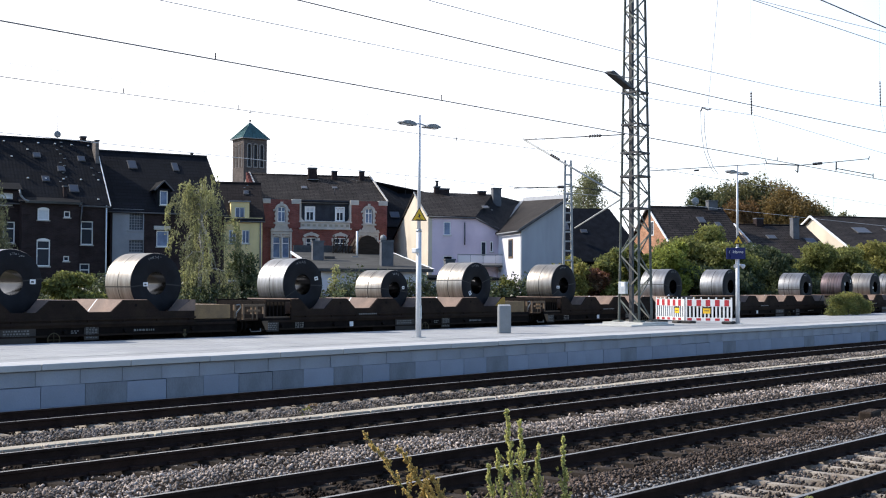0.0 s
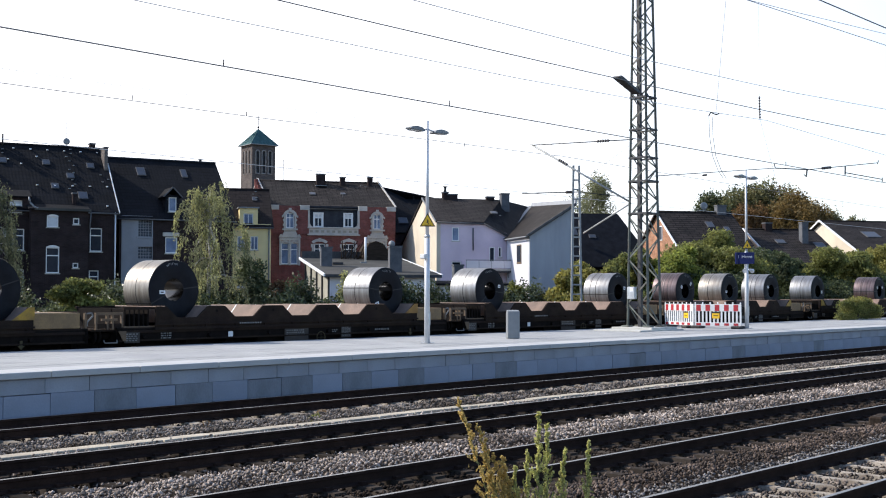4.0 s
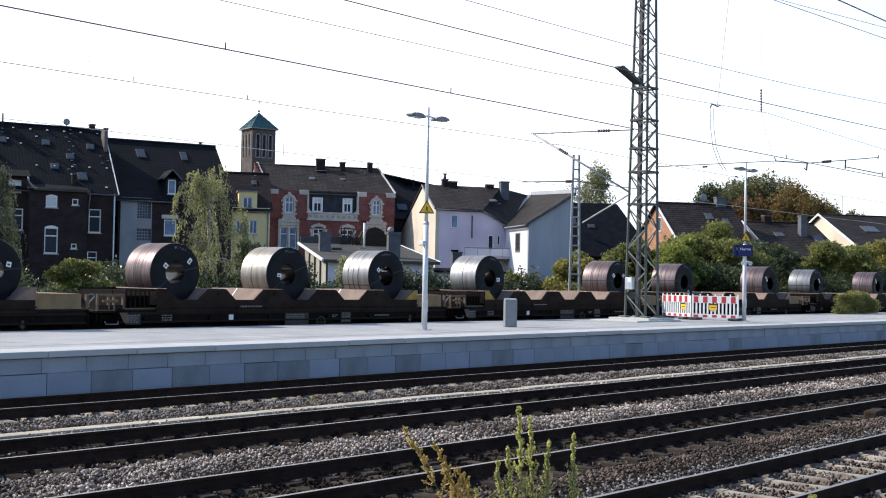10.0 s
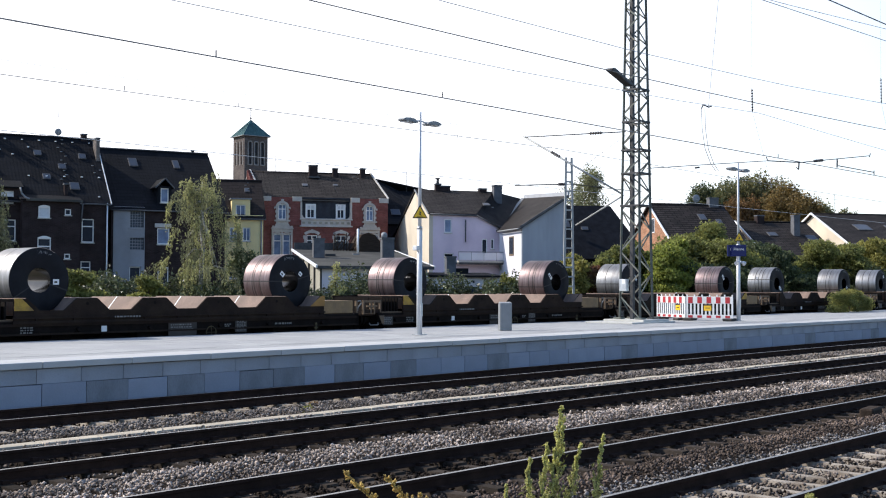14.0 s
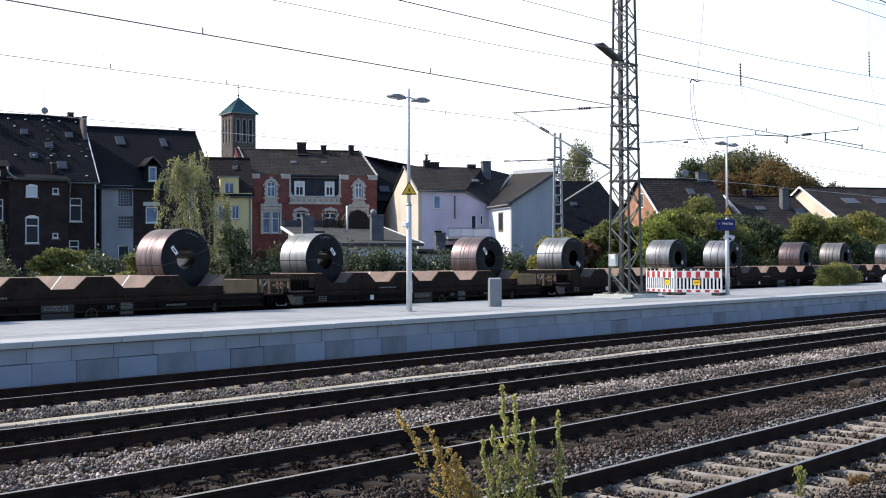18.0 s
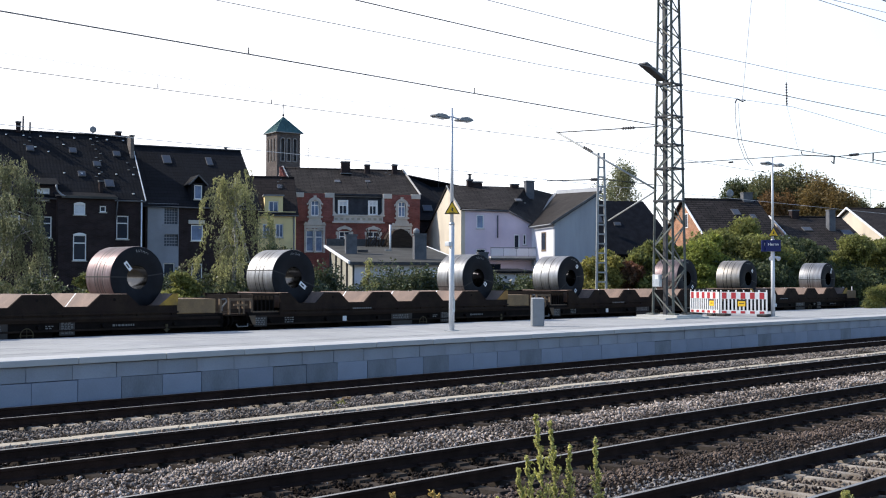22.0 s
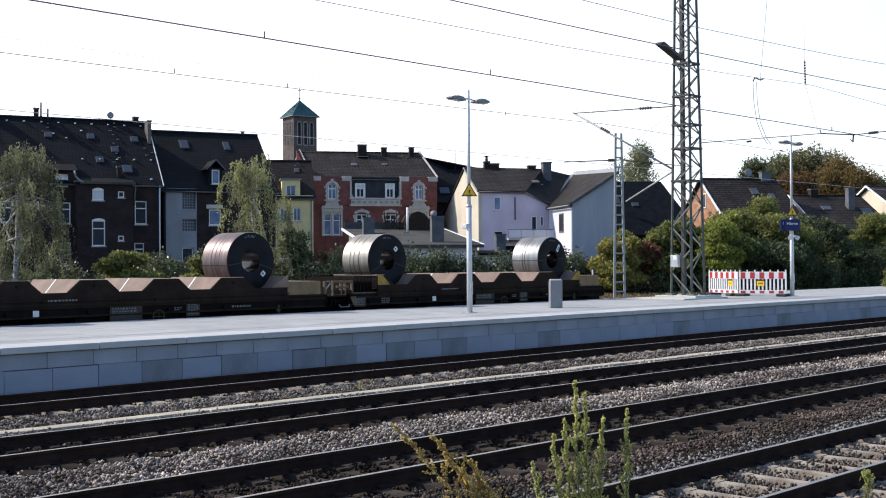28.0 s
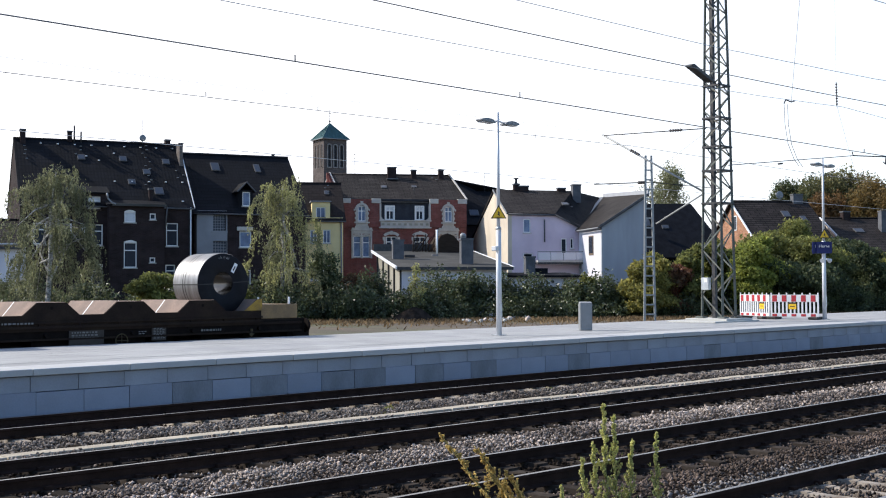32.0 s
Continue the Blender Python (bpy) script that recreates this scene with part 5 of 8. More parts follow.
def coil(R, tone, bands, labels, label, m):
    """A steel coil with its axis across the track, origin at its lowest point; bore, straps, paper labels and chalk."""
    c = thing("steel_coil", m, label, "steel coil", "coils on the train")
    W, r, n = 0.67, 0.34 if R > 0.75 else 0.29, 72
    bm = bmesh.new()
    rings = []
    prof = [(r, -W + 0.01), (r + 0.01, -W), (R - 0.03, -W), (R - 0.008, -W + 0.008), (R, -W + 0.03), (R, W - 0.03), (R - 0.03, W), (r + 0.01, W), (r, W - 0.01)]
    for i in range(n):
        a = 2 * math.pi * i / n
        rings.append([bm.verts.new((q * math.sin(a), y, R + q * math.cos(a))) for q, y in prof])
    k = len(prof)
    for i in range(n):
        for j in range(k):
            f = bm.faces.new((rings[i][j], rings[(i + 1) % n][j], rings[(i + 1) % n][(j + 1) % k], rings[i][(j + 1) % k]))
            f.smooth = True
            # ends take the darkened tone that carries their shade
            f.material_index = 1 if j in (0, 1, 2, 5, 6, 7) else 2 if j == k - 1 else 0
    bmesh.ops.recalc_face_normals(bm, faces=bm.faces)
    for e in bm.edges:
        if len(e.link_faces) == 2 and e.link_faces[0].material_index != e.link_faces[1].material_index:
            e.smooth = False
    body = part("winding", bm, [M_COIL[tone], M_COILEND_SHADED, M_BORE], c)
    def ring(y, w, rad, t):
        bm = bmesh.new()
        for i in range(n):
            a, b = 2 * math.pi * i / n, 2 * math.pi * (i + 1) / n
            q = [(rad * math.sin(s), yy, R + rad * math.cos(s)) for s, yy in ((a, y - w), (b, y - w), (b, y + w), (a, y + w))]
            f = bm.faces.new([bm.verts.new(p) for p in q])
        return bm
    for y in bands:
        part("strap", ring(y, 0.016, R + 0.003, 0.004), M_BAND, c, "dark steel strap")
    # two straps through the bore
    for a in (random.uniform(1.2, 1.9), random.uniform(4.0, 5.0)):
        bm = bmesh.new()
        d = Vector((math.sin(a), 0, math.cos(a)))
        s = Vector((math.cos(a), 0, -math.sin(a))) * 0.016
        o = Vector((0, 0, R))
        pts = [o + d * (r - 0.003) + Vector((0, -W - 0.004, 0)), o + d * (R + 0.004) + Vector((0, -W - 0.004, 0)), o + d * (R + 0.004) + Vector((0, W, 0))]
        for p, q in zip(pts, pts[1:]):
            bm.faces.new([bm.verts.new(x) for x in (p - s, p + s, q + s, q - s)])
        part("strap", bm, M_BAND, c)
    for ang, rad, w, h, turn in labels:
        a = radians(ang)
        bm = B(-w / 2, w / 2, -0.004, 0.0, -h / 2, h / 2)
        lb = part("paper_label", bm, M_PAPER, c, "white paper label")
        lb.matrix_basis = Matrix.Translation((rad * math.sin(a), -W - 0.003, R + rad * math.cos(a))) @ pose(0, 0, 0, 0, turn, 0)
        part("print", B(-w * 0.3, w * 0.2, -0.006, -0.0045, -h * 0.2, h * 0.15), M_BLACK, lb)
    # chalk numbers on the rim: unreadable strokes
    bm = bmesh.new()
    start = random.uniform(-24, 4)
    for i in range(8):
        a = radians(start + i * 4.1 + random.uniform(-0.8, 0.8))
        q = R - 0.13
        o = Vector((q * math.sin(a), -W - 0.002, R + q * math.cos(a)))
        e, f = Vector((math.cos(a), 0, -math.sin(a))), Vector((math.sin(a), 0, math.cos(a)))
        for _ in range(random.choice((2, 3))):
            p, q2 = (o + e * random.uniform(-0.02, 0.02) + f * random.uniform(-0.045, 0.045) for _ in (0, 1))
            n_ = Vector((0, 1, 0)).cross(q2 - p).normalized() * 0.005
            bm.faces.new([bm.verts.new(v) for v in (p - n_, p + n_, q2 + n_, q2 - n_)])
    part("chalk_marks", bm, M_CHALK, c, "illegible chalk marks")
    return c


# wagon (0 is the last), cradle, radius, tone, straps, labels (clock angle, radius, width, height, turn)
A1, A2 = [(75, 0.62, 0.19, 0.13, 0)], [(95, 0.45, 0.2, 0.14, 10)]
LOAD = [
    (10, 2, .90, "grey", (-.05,), [(88, .62, .17, .13, 0)]), (10, 4, .90, "beige", (-.02,), [(-95, .38, .16, .12, 0)]),
    (9, 0, .88, "grey", (.02,), [(70, .62, .15, .12, -15)]), (9, 2, .71, "beige", (0.0,), [(80, .45, .12, .11, 0)]), (9, 4, .89, "beige", (.05,), [(-128, .5, .16, .14, 60)]),
    (8, 0, .90, "beige", (0.0,), [(-100, .42, .2, .11, 0)]), (8, 4, .86, "grey", (.04,), [(-135, .62, .18, .14, -20)]),
    (7, 0, .89, "grey", (-.02,), [(72, .58, .14, .12, 0)]), (7, 4, .85, "grey", (.0, .3), [(70, .5, .14, .14, 10)]),
    (6, 0, .89, "red", (-.2, .0, .1, .2), [(55, .62, .18, .12, -50), (-60, .4, .15, .14, 40)]), (6, 2, .90, "beige", (.1,), [(-95, .36, .16, .12, 10)]), (6, 4, .91, "grey", (-.15, .1, .35), [(-62, .45, .15, .13, 40)]),
    (5, 0, .90, "grey", (.0,), [(95, .5, .18, .15, 0)]), (5, 4, .90, "red", (-.2, .1, .2), [(-55, .42, .18, .14, 40), (60, .5, .14, .13, 40)]),
    (4, 0, .90, "red", (-.1, .1, .2), [(140, .65, .26, .12, 50)]), (4, 4, .92, "red", (-.2, -.1, .1), [(-60, .5, .3, .12, 50)]),
    (3, 0, .89, "grey", (.15,), [(55, .45, .3, .12, 50)]), (3, 4, .89, "red", (-.25, .0, .15), [(-45, .45, .3, .12, 50)]),
    (2, 0, .90, "grey", (-.2, .0, .2), [(125, .45, .3, .14, 35)]), (2, 4, .90, "grey", (-.1, .1), [(120, .45, .16, .14, 40)]),
    (1, 0, .91, "grey", (-.2, .2), [(40, .62, .15, .15, 45), (150, .6, .14, .14, 45)]), (1, 4, .90, "red", (-.25, -.05, .15), [(130, .6, .14, .16, 45)]),
    (0, 0, .91, "beige", (-.2, .05, .25), [(45, .55, .15, .15, 45)]), (0, 4, .90, "grey", (.0, .12), [(40, .6, .3, .12, -60)]),
]
TONES = {"grey": "bare grey steel", "beige": "brownish oxidised steel", "red": "rust-tinted steel"}
MOVING = []      # (object, place along the train from its tail, height)


def train():
    w = wagon_proto()
    MOVING.append((w, -WL, 0.0))
    for k in range(1, 11):
        MOVING.append((copy_thing(w, pose(0, TRAIN_Y, 0)), -WL * (k + 1), 0.0))
    for k, (ob, place, z) in enumerate(MOVING):
        gussets(ob, M_WYELLOW if k in (0, 4, 5) else M_WAGON, (M_WYELLOW, M_SADDLE, M_OCHREBRIGHT)[k % 3])
    for k, s, R, tone, bands, labels in LOAD:
        c = coil(R, tone, bands, labels, f"{TONES[tone]} strip coil strapped and labelled in a wagon cradle", pose(0, TRAIN_Y, DIP))
        MOVING.append((c, -WL * (k + 1) + SLOTS[s], DIP))
    # tail discs on the last wagon
    for u in (13.05, 14.2):
        t = thing("tail_marker", pose(0, TRAIN_Y - 1.1, 1.73), "small white tail marker on the last wagon", "tail marker", "tail markers")
        part("plate", B(-0.03, 0.03, -0.02, 0.02, 0.0, 0.22, bevel=0.005), M_PAPER, t)
        MOVING.append((t, -WL + u, 1.73))


# ---- houses ----
FACE = -34.0      # the way the house fronts run


def wall_with_openings(bm, u0, u1, z0, z1, v0, v1, holes, mi=0):
    us = sorted({u0, u1, *[h for a in holes for h in a[:2] if u0 < h < u1]})
    zs = sorted({z0, z1, *[h for a in holes for h in a[2:4] if z0 < h < z1]})
    for a, b in zip(us, us[1:]):
        for c, d in zip(zs, zs[1:]):
            um, zm = (a + b) / 2, (c + d) / 2
            if not any(h[0] < um < h[1] and h[2] < zm < h[3] for h in holes):
                box(bm, a, b, v0, v1, c, d, mi=mi)
    bmesh.ops.remove_doubles(bm, verts=bm.verts, dist=0.0005)
    return bm


def window(house, u0, u1, z0, z1, v=0.0, style="plain", blind=0.0, pane_mat=None, arch_frame=False):
    """A framed window set 12 cm back in the opening of a front wall at v; pane and blind behind the frame."""
    t = 0.07
    d0, d1 = v + 0.06, v + 0.13
    c = (u0 + u1) / 2
    cols = [(u0 + t, c - 0.03), (c + 0.03, u1 - t)] if style in ("cross", "double") else [(u0 + t, u1 - t)]
    zb = z0 + (z1 - z0) * 0.68
    lights = [(z0 + t, zb - 0.035), (zb + 0.035, z1 - t)] if style in ("cross", "bar") else [(z0 + t, z1 - t)]
    bm = wall_with_openings(bmesh.new(), u0, u1, z0, z1, d0, d1, [(*p, *q) for p in cols for q in lights])
    w = part("window", bm, M_FRAME, house)
    part("pane", B(u0 + t * 0.5, u1 - t * 0.5, v + 0.09, v + 0.10, z0 + t * 0.5, z1 - t * 0.5), pane_mat or M_GLASS, w)
    if blind:
        part("blind", B(u0 + t, u1 - t, v + 0.075, v + 0.088, z1 - (z1 - z0) * blind, z1 - t), M_CURTAIN, w)
    part("sill", B(u0 - 0.06, u1 + 0.06, v - 0.07, v + 0.06, z0 - 0.07, z0 - 0.003), M_TRIM, w)
    if arch_frame:
        rise = (u1 - u0) * 0.14
        top = [(u0 + (u1 - u0) * i / 8, z1 + rise * (1 - (i / 4 - 1) ** 2) + 0.02) for i in range(9)]
        part("frame_head", prism(bmesh.new(), [(u1, z1 - 0.01), (u0, z1 - 0.01)] + top, 1, v - 0.012, v + 0.06), M_FRAME, w)
    return w


def glass_blocks(house, u0, u1, z0, z1, v=0.0):
    """A stair window of small glass blocks set in mortar."""
    w = part("glass_block_window", B(u0, u1, v + 0.10, v + 0.16, z0, z1), M_STUCCO_DIM, house, "dark glass-block stair window")
    me = mesh_of(B(-0.075, 0.075, v + 0.07, v + 0.10, -0.075, 0.075, bevel=0.012), "glass_block")
    me.materials.append(M_SKYPANE)
    nu, nz = int((u1 - u0) / 0.17), int((z1 - z0) / 0.17)
    for i in range(nu):
        for j in range(nz):
            ob = new("glass_block", me)
            ob.parent = w
            ob.matrix_basis = pose(u0 + (i + 0.5) * (u1 - u0) / nu, 0, z0 + (j + 0.5) * (z1 - z0) / nz)


def skylight(house, u, z, w, h, ridge, eave):
    """A roof window lying on the slope from the eave (v, z) to the ridge (v, z)."""
    (ve, ze), (vr, zr) = eave, ridge
    s = (z - ze) / (zr - ze)
    v = ve + (vr - ve) * s
    ang = math.degrees(math.atan2(zr - ze, vr - ve))
    f = part("roof_window", B(-w / 2, w / 2, -h / 2, h / 2, 0.0, 0.07), M_GUTTER, house, "small roof window")
    f.matrix_basis = pose(u, v, z, ang, 0, 0)
    part("pane", B(-w / 2 + 0.06, w / 2 - 0.06, -h / 2 + 0.06, h / 2 - 0.06, 0.071, 0.078), M_SKYPANE, f)


M_SKYPANE = mat("roof window glass", (0.075, 0.085, 0.105), 0.2, 0.0, var=0.05, bump=0.0, spec=0.1)


def chimney(house, u, v, z0, z1, w, d=None, material=None):
    d = d or w
    c = part("chimney", B(u - w / 2, u + w / 2, v - d / 2, v + d / 2, z0, z1), material or M_BRICKDARK, house)
    part("cap", B(u - w / 2 - 0.04, u + w / 2 + 0.04, v - d / 2 - 0.04, v + d / 2 + 0.04, z1 - 0.08, z1 + 0.02), M_JOINT, c)


M_GUTTER = mat("old zinc gutter", (0.10, 0.10, 0.105), 0.7, 0.1, var=0.3, scale=3)


def gable_roof(house, u0, u1, v0, v1, ze, zr, material, over=0.25, t=0.16, name="roof"):
    """A saddle roof with its ridge along u."""
    vm = (v0 + v1) / 2
    k = (zr - ze) / (vm - v0)
    bm = bmesh.new()
    slab(bm, (u0 - over, v0 - over, ze - k * over), (u1 + over, v0 - over, ze - k * over), (u1 + over, vm, zr), (u0 - over, vm, zr), t)
    r = part("roof_slope", bm, material, house)
    bm = bmesh.new()
    slab(bm, (u1 + over, v1 + over, ze - k * over), (u0 - over, v1 + over, ze - k * over), (u0 - over, vm, zr), (u1 + over, vm, zr), t)
    part("roof_slope", bm, material, house)
    part("ridge_tiles", tube(bmesh.new(), (u0 - over, vm, zr - 0.02), (u1 + over, vm, zr - 0.02), 0.11, n=10), material, r)
    part("gutter", tube(bmesh.new(), (u0 - over, v0 - over - 0.06, ze - k * over - 0.10), (u1 + over, v0 - over - 0.06, ze - k * over - 0.10), 0.055, n=8), M_GUTTER, r)
    return r


def gable_end(bm, u, t, v0, v1, z0, ze, zr, mi=0):
    return prism(bm, [(v0, z0), (v1, z0), (v1, ze), ((v0 + v1) / 2, zr), (v0, ze)], 0, u, u + t, mi)


def house(x, y, label, name="house"):
    return thing(name, pose(x, y, 0, 0, 0, FACE), label, "house", "houses behind the railway")


def body(h, u0, u1, v0, v1, z1, zr, holes, material, front=None, g=-0.34):
    """Front wall with openings, back wall and gable ends, each a part."""
    part("wall", wall_with_openings(bmesh.new(), u0, u1, g, z1, v0, v0 + 0.3, holes), front or material, h)
    part("wall", B(u0, u1, v1 - 0.3, v1, g, z1), material, h)
    for u in (u0, u1 - 0.3):
        part("gable_wall", gable_end(bmesh.new(), u - (0.002 if u == u0 else -0.002), 0.3, v0 + 0.3, v1 - 0.3, g, z1, zr - 0.25), material, h)


def shear(bm, k, v0):
    """Slants a mesh: u grows by k for each metre of depth past v0, as party walls do that meet the street askew."""
    for q in bm.verts:
        q.co.x += k * (q.co.y - v0)
    return bm


def dish(house, u, v, z, r=0.32, turn=0.0):
    bm = bmesh.new()
    bmesh.ops.create_uvsphere(bm, u_segments=14, v_segments=8, radius=r, matrix=Matrix.Translation((u, v, z)) @ Matrix.Rotation(radians(turn), 4, "Z") @ Matrix.Diagonal((1, 0.25, 1, 1)))
    tube(bm, (u, v + 0.1, z - 0.6), (u, v + 0.1, z), 0.025, n=6)
    tube(bm, (u, v - 0.05, z - 0.1), (u, v - 0.4, z - 0.15), 0.015, n=5)
    part("satellite_dish", bm, M_GREYBOX, house, "grey satellite dish")


def tile_steps(house, u, v, z, n, k, material):
    """A short broken column of bright ridge and vent tiles climbing the slope."""
    rd = random.Random(int(u * 100) + n)
    for i in range(n):
        s = i * 0.32 + rd.uniform(-0.05, 0.05)
        uu = u + rd.uniform(-0.25, 0.25)
        part("loose_tile", B(uu - 0.07, uu + 0.07, v + s - 0.10, v + s, z + k * s + 0.0, z + k * s + 0.045), material, house)


def dark_houses():
    h = house(44.16, 69.09, "tall dark brick house with steep tiled roof and rear wing")
    main = [(-6.76, -5.97, 7.36, 8.2), (-1.66, -.86, 4.95, 6.52), (-6.54, -5.82, 4.95, 6.35), (-1.7, -1.05, 2.4, 3.7), (-6.54, -5.82, 2.2, 3.72), (-10.2, -9.4, 5.0, 6.4), (-8.6, -7.8, 5.0, 6.4)]
    h.matrix_basis = pose(44.16, 69.09, 0, 0, 0, -20)
    body(h, -11.0, 0, 0.5, 10.4, 7.7, 12.4, main, M_BRICKDARK)
    for i, o in enumerate(main):
        window(h, *o, v=0.5, style="bar", blind=0.92 if i == 0 else 0.0)
    gable_roof(h, -10.9, 0.05, 0.5, 10.4, 7.75, 12.42, M_ROOFDARK, over=0.15)
    part("raised_eave", wall_with_openings(bmesh.new(), -7.3, -5.55, 7.3, 8.5, 0.42, 0.72, [main[0]]), M_BRICKDARK, h)
    part("raised_eave_roof", slab(bmesh.new(), (-7.5, 0.2, 8.45), (-5.4, 0.2, 8.45), (-5.4, 1.6, 8.95), (-7.5, 1.6, 8.95), 0.1), M_ROOFDARK, h)
    # rear wing, standing out from the front
    wing = [(-4.61, -3.88, 6.46, 7.16), (-2.96, -2.56, 6.67, 7.08), (-4.64, -3.8, 3.48, 5.15), (-2.96, -2.59, 3.82, 4.16)]
    part("wing", wall_with_openings(bmesh.new(), -5.56, -2.0, -0.34, 7.6, -0.6, -0.3, wing), M_BRICKDARK, h)
    part("wing", B(-5.56, -5.26, -0.3, 0.5, -0.34, 7.6), M_BRICKDARK, h)
    part("wing", B(-2.3, -2.0, -0.3, 0.5, -0.34, 7.6), M_BRICKDARK, h)
    bm = bmesh.new()
    slab(bm, (-5.75, -0.78, 7.64), (-1.85, -0.78, 7.64), (-1.85, 0.9, 8.05), (-5.75, 0.9, 8.05), 0.1)
    part("wing_roof", bm, M_ROOFDARK, h)
    part("fascia", B(-5.4, -1.85, -0.86, -0.79, 7.52, 7.68), M_FELT, h)
    bm = bmesh.new()
    path_tube(bm, [(-5.75, -0.75, 8.35), (-5.7, -0.8, 8.0), (-5.45, -0.85, 7.72), (-5.2, -0.85, 7.62)], [0.06] * 4, 8)
    part("gutter_bend", bm, M_ZINC, h)
    bm = bmesh.new()
    path_tube(bm, [(-2.0, -0.85, 7.62), (-1.85, -0.75, 7.45), (-1.92, -0.66, 6.2)], [0.045] * 3, 8)
    part("downpipe", bm, M_GUTTER, h)
    for i, o in enumerate(wing):
        window(h, *o, v=-0.6, style="bar" if i == 2 else "plain", blind=0.94 if i == 0 else 0.0, arch_frame=i in (0, 2))
    rise = 4.67 / 4.95
    for u, z in [(-9.3 + 1.12 * i, 12.05) for i in range(9)] + [(-4.8 + 1.15 * i, 9.35 + 0.02 * i) for i in range(5)] + [(-0.5, 8.0), (-5.6, 10.9), (-4.5, 11.5), (-6.4, 11.2)]:
        part("roof_hook", B(u - 0.06, u + 0.06, 0.5 + (z - 7.75) / rise - 0.12, 0.5 + (z - 7.75) / rise, z + 0.0, z + 0.07), M_FRAME, h)
    tile_steps(h, -2.35, 3.2, 10.35, 7, rise, M_ZINC)
    tile_steps(h, -2.5, 2.0, 9.2, 3, rise, M_ZINC)
    tile_steps(h, -10.3, 3.8, 10.9, 4, rise, M_ZINC)
    tile_steps(h, -0.25, 2.6, 9.75, 3, rise, M_ZINC)
    tile_steps(h, -6.9, 4.3, 11.35, 3, rise, M_ZINC)
    part("verge_board", bar(bmesh.new(), (0.24, 0.30, 7.56), (0.24, 4.2, 11.28), 0.05, 0.10), M_FRAME, h, "thin white verge board")
    part("downpipe", tube(bmesh.new(), (-0.02, 0.40, 0), (-0.02, 0.40, 7.6), 0.05), M_FRAME, h, "white downpipe")
    for u, z in ((-6.75, 11.05), (-3.95, 11.05), (-1.0, 10.95), (-2.5, 10.1), (-3.65, 9.3)):
        skylight(h, u, z + 0.05, 0.5, 0.55, (5.45, 12.42), (0.5, 7.75))
    skylight(h, -1.95, 8.72, 0.62, 0.75, (5.45, 12.42), (0.5, 7.75))
    chimney(h, -10.45, 5.3, 11.2, 13.0, 0.34, 0.6)
    chimney(h, 0.02, 4.3, 10.4, 12.35, 0.24, 1.3, M_BRICKGREY)
    chimney(h, -0.6, 5.45, 12.2, 12.75, 0.35, 0.5)
    chimney(h, -2.62, 1.0, 7.9, 8.85, 0.22, 0.4)
    chimney(h, -7.35, 5.4, 12.3, 13.05, 0.3)
    for u, t in ((-7.05, 13.45), (-6.6, 13.05)):
        part("vent_pipe", tube(bmesh.new(), (u, 5.3, 12.2), (u, 5.3, t), 0.06), M_DARKSTEEL, h)
    dish(h, -2.35, 5.4, 12.8, 0.24)
    part("antenna", tube(bmesh.new(), (-2.35, 5.45, 12.6), (-2.35, 5.45, 14.2), 0.014, n=5), M_DARKSTEEL, h)
    part("wall_lamp", B(-7.15, -6.95, 0.28, 0.5, 5.75, 6.15, bevel=0.04), M_FRAME, h)

    h = house(45.33, 70.72, "dark brick house with plain dark roof, dormer and grey rendered bay")
    holes = [(1.34, 2.26, 6.1, 7.37), (1.34, 2.3, 4.56, 5.39), (3.23, 4.09, 4.97, 6.09), (3.28, 4.05, 2.2, 3.37), (1.31, 2.1, 2.0, 3.4)]
    h.matrix_basis = pose(45.33, 70.72, 0, 0, 0, -20)
    body(h, 0.05, 8.1, 0, 10.0, 7.55, 12.0, holes, M_BRICKDARK)
    part("rendered_bay", wall_with_openings(bmesh.new(), 0.19, 2.34, -0.34, 7.52, -0.06, -0.003, holes), M_STUCCO_DIM, h, "grey rendered bay")
    glass_blocks(h, *holes[0])
    glass_blocks(h, *holes[1])
    part("sill_band", B(1.2, 2.34, -0.12, -0.062, 5.98, 6.08), M_STUCCO_DIM, h)
    window(h, *holes[2], style="plain", pane_mat=M_GLASSBLUE)
    part("lintel", B(3.03, 4.2, -0.09, -0.003, 6.13, 6.42, bevel=0.03), M_TRIM, h, "pale stone lintel")
    window(h, *holes[3], style="plain")
    window(h, *holes[4])
    gable_roof(h, 0.05, 8.1, 0, 10.0, 7.55, 12.0, M_ROOFDARK, over=0.2)
    part("ridge_board", B(-0.1, 8.3, 4.9, 5.1, 12.0, 12.08), M_GUTTER, h)
    part("verge_board", bar(bmesh.new(), (-0.2, -0.15, 7.4), (-0.2, 4.9, 12.0), 0.05, 0.10), M_GUTTER, h)
    for u in (2.4, 5.55):
        skylight(h, u, 10.95, 0.62 if u < 3 else 0.45, 0.95, (5.0, 12.0), (0, 7.55))
    # dormer
    part("dormer", wall_with_openings(bmesh.new(), 3.28, 4.25, 7.7, 9.05, 0.2, 0.4, [(3.49, 4.06, 7.9, 8.91)]), M_SLATE, h)
    part("dormer", B(3.28, 3.43, 0.4, 1.6, 7.7, 9.05), M_SLATE, h)
    part("dormer", B(4.1, 4.25, 0.4, 1.6, 7.7, 9.05), M_SLATE, h)
    window(h, 3.49, 4.06, 7.9, 8.91, v=0.2, pane_mat=M_GLASSBLUE)
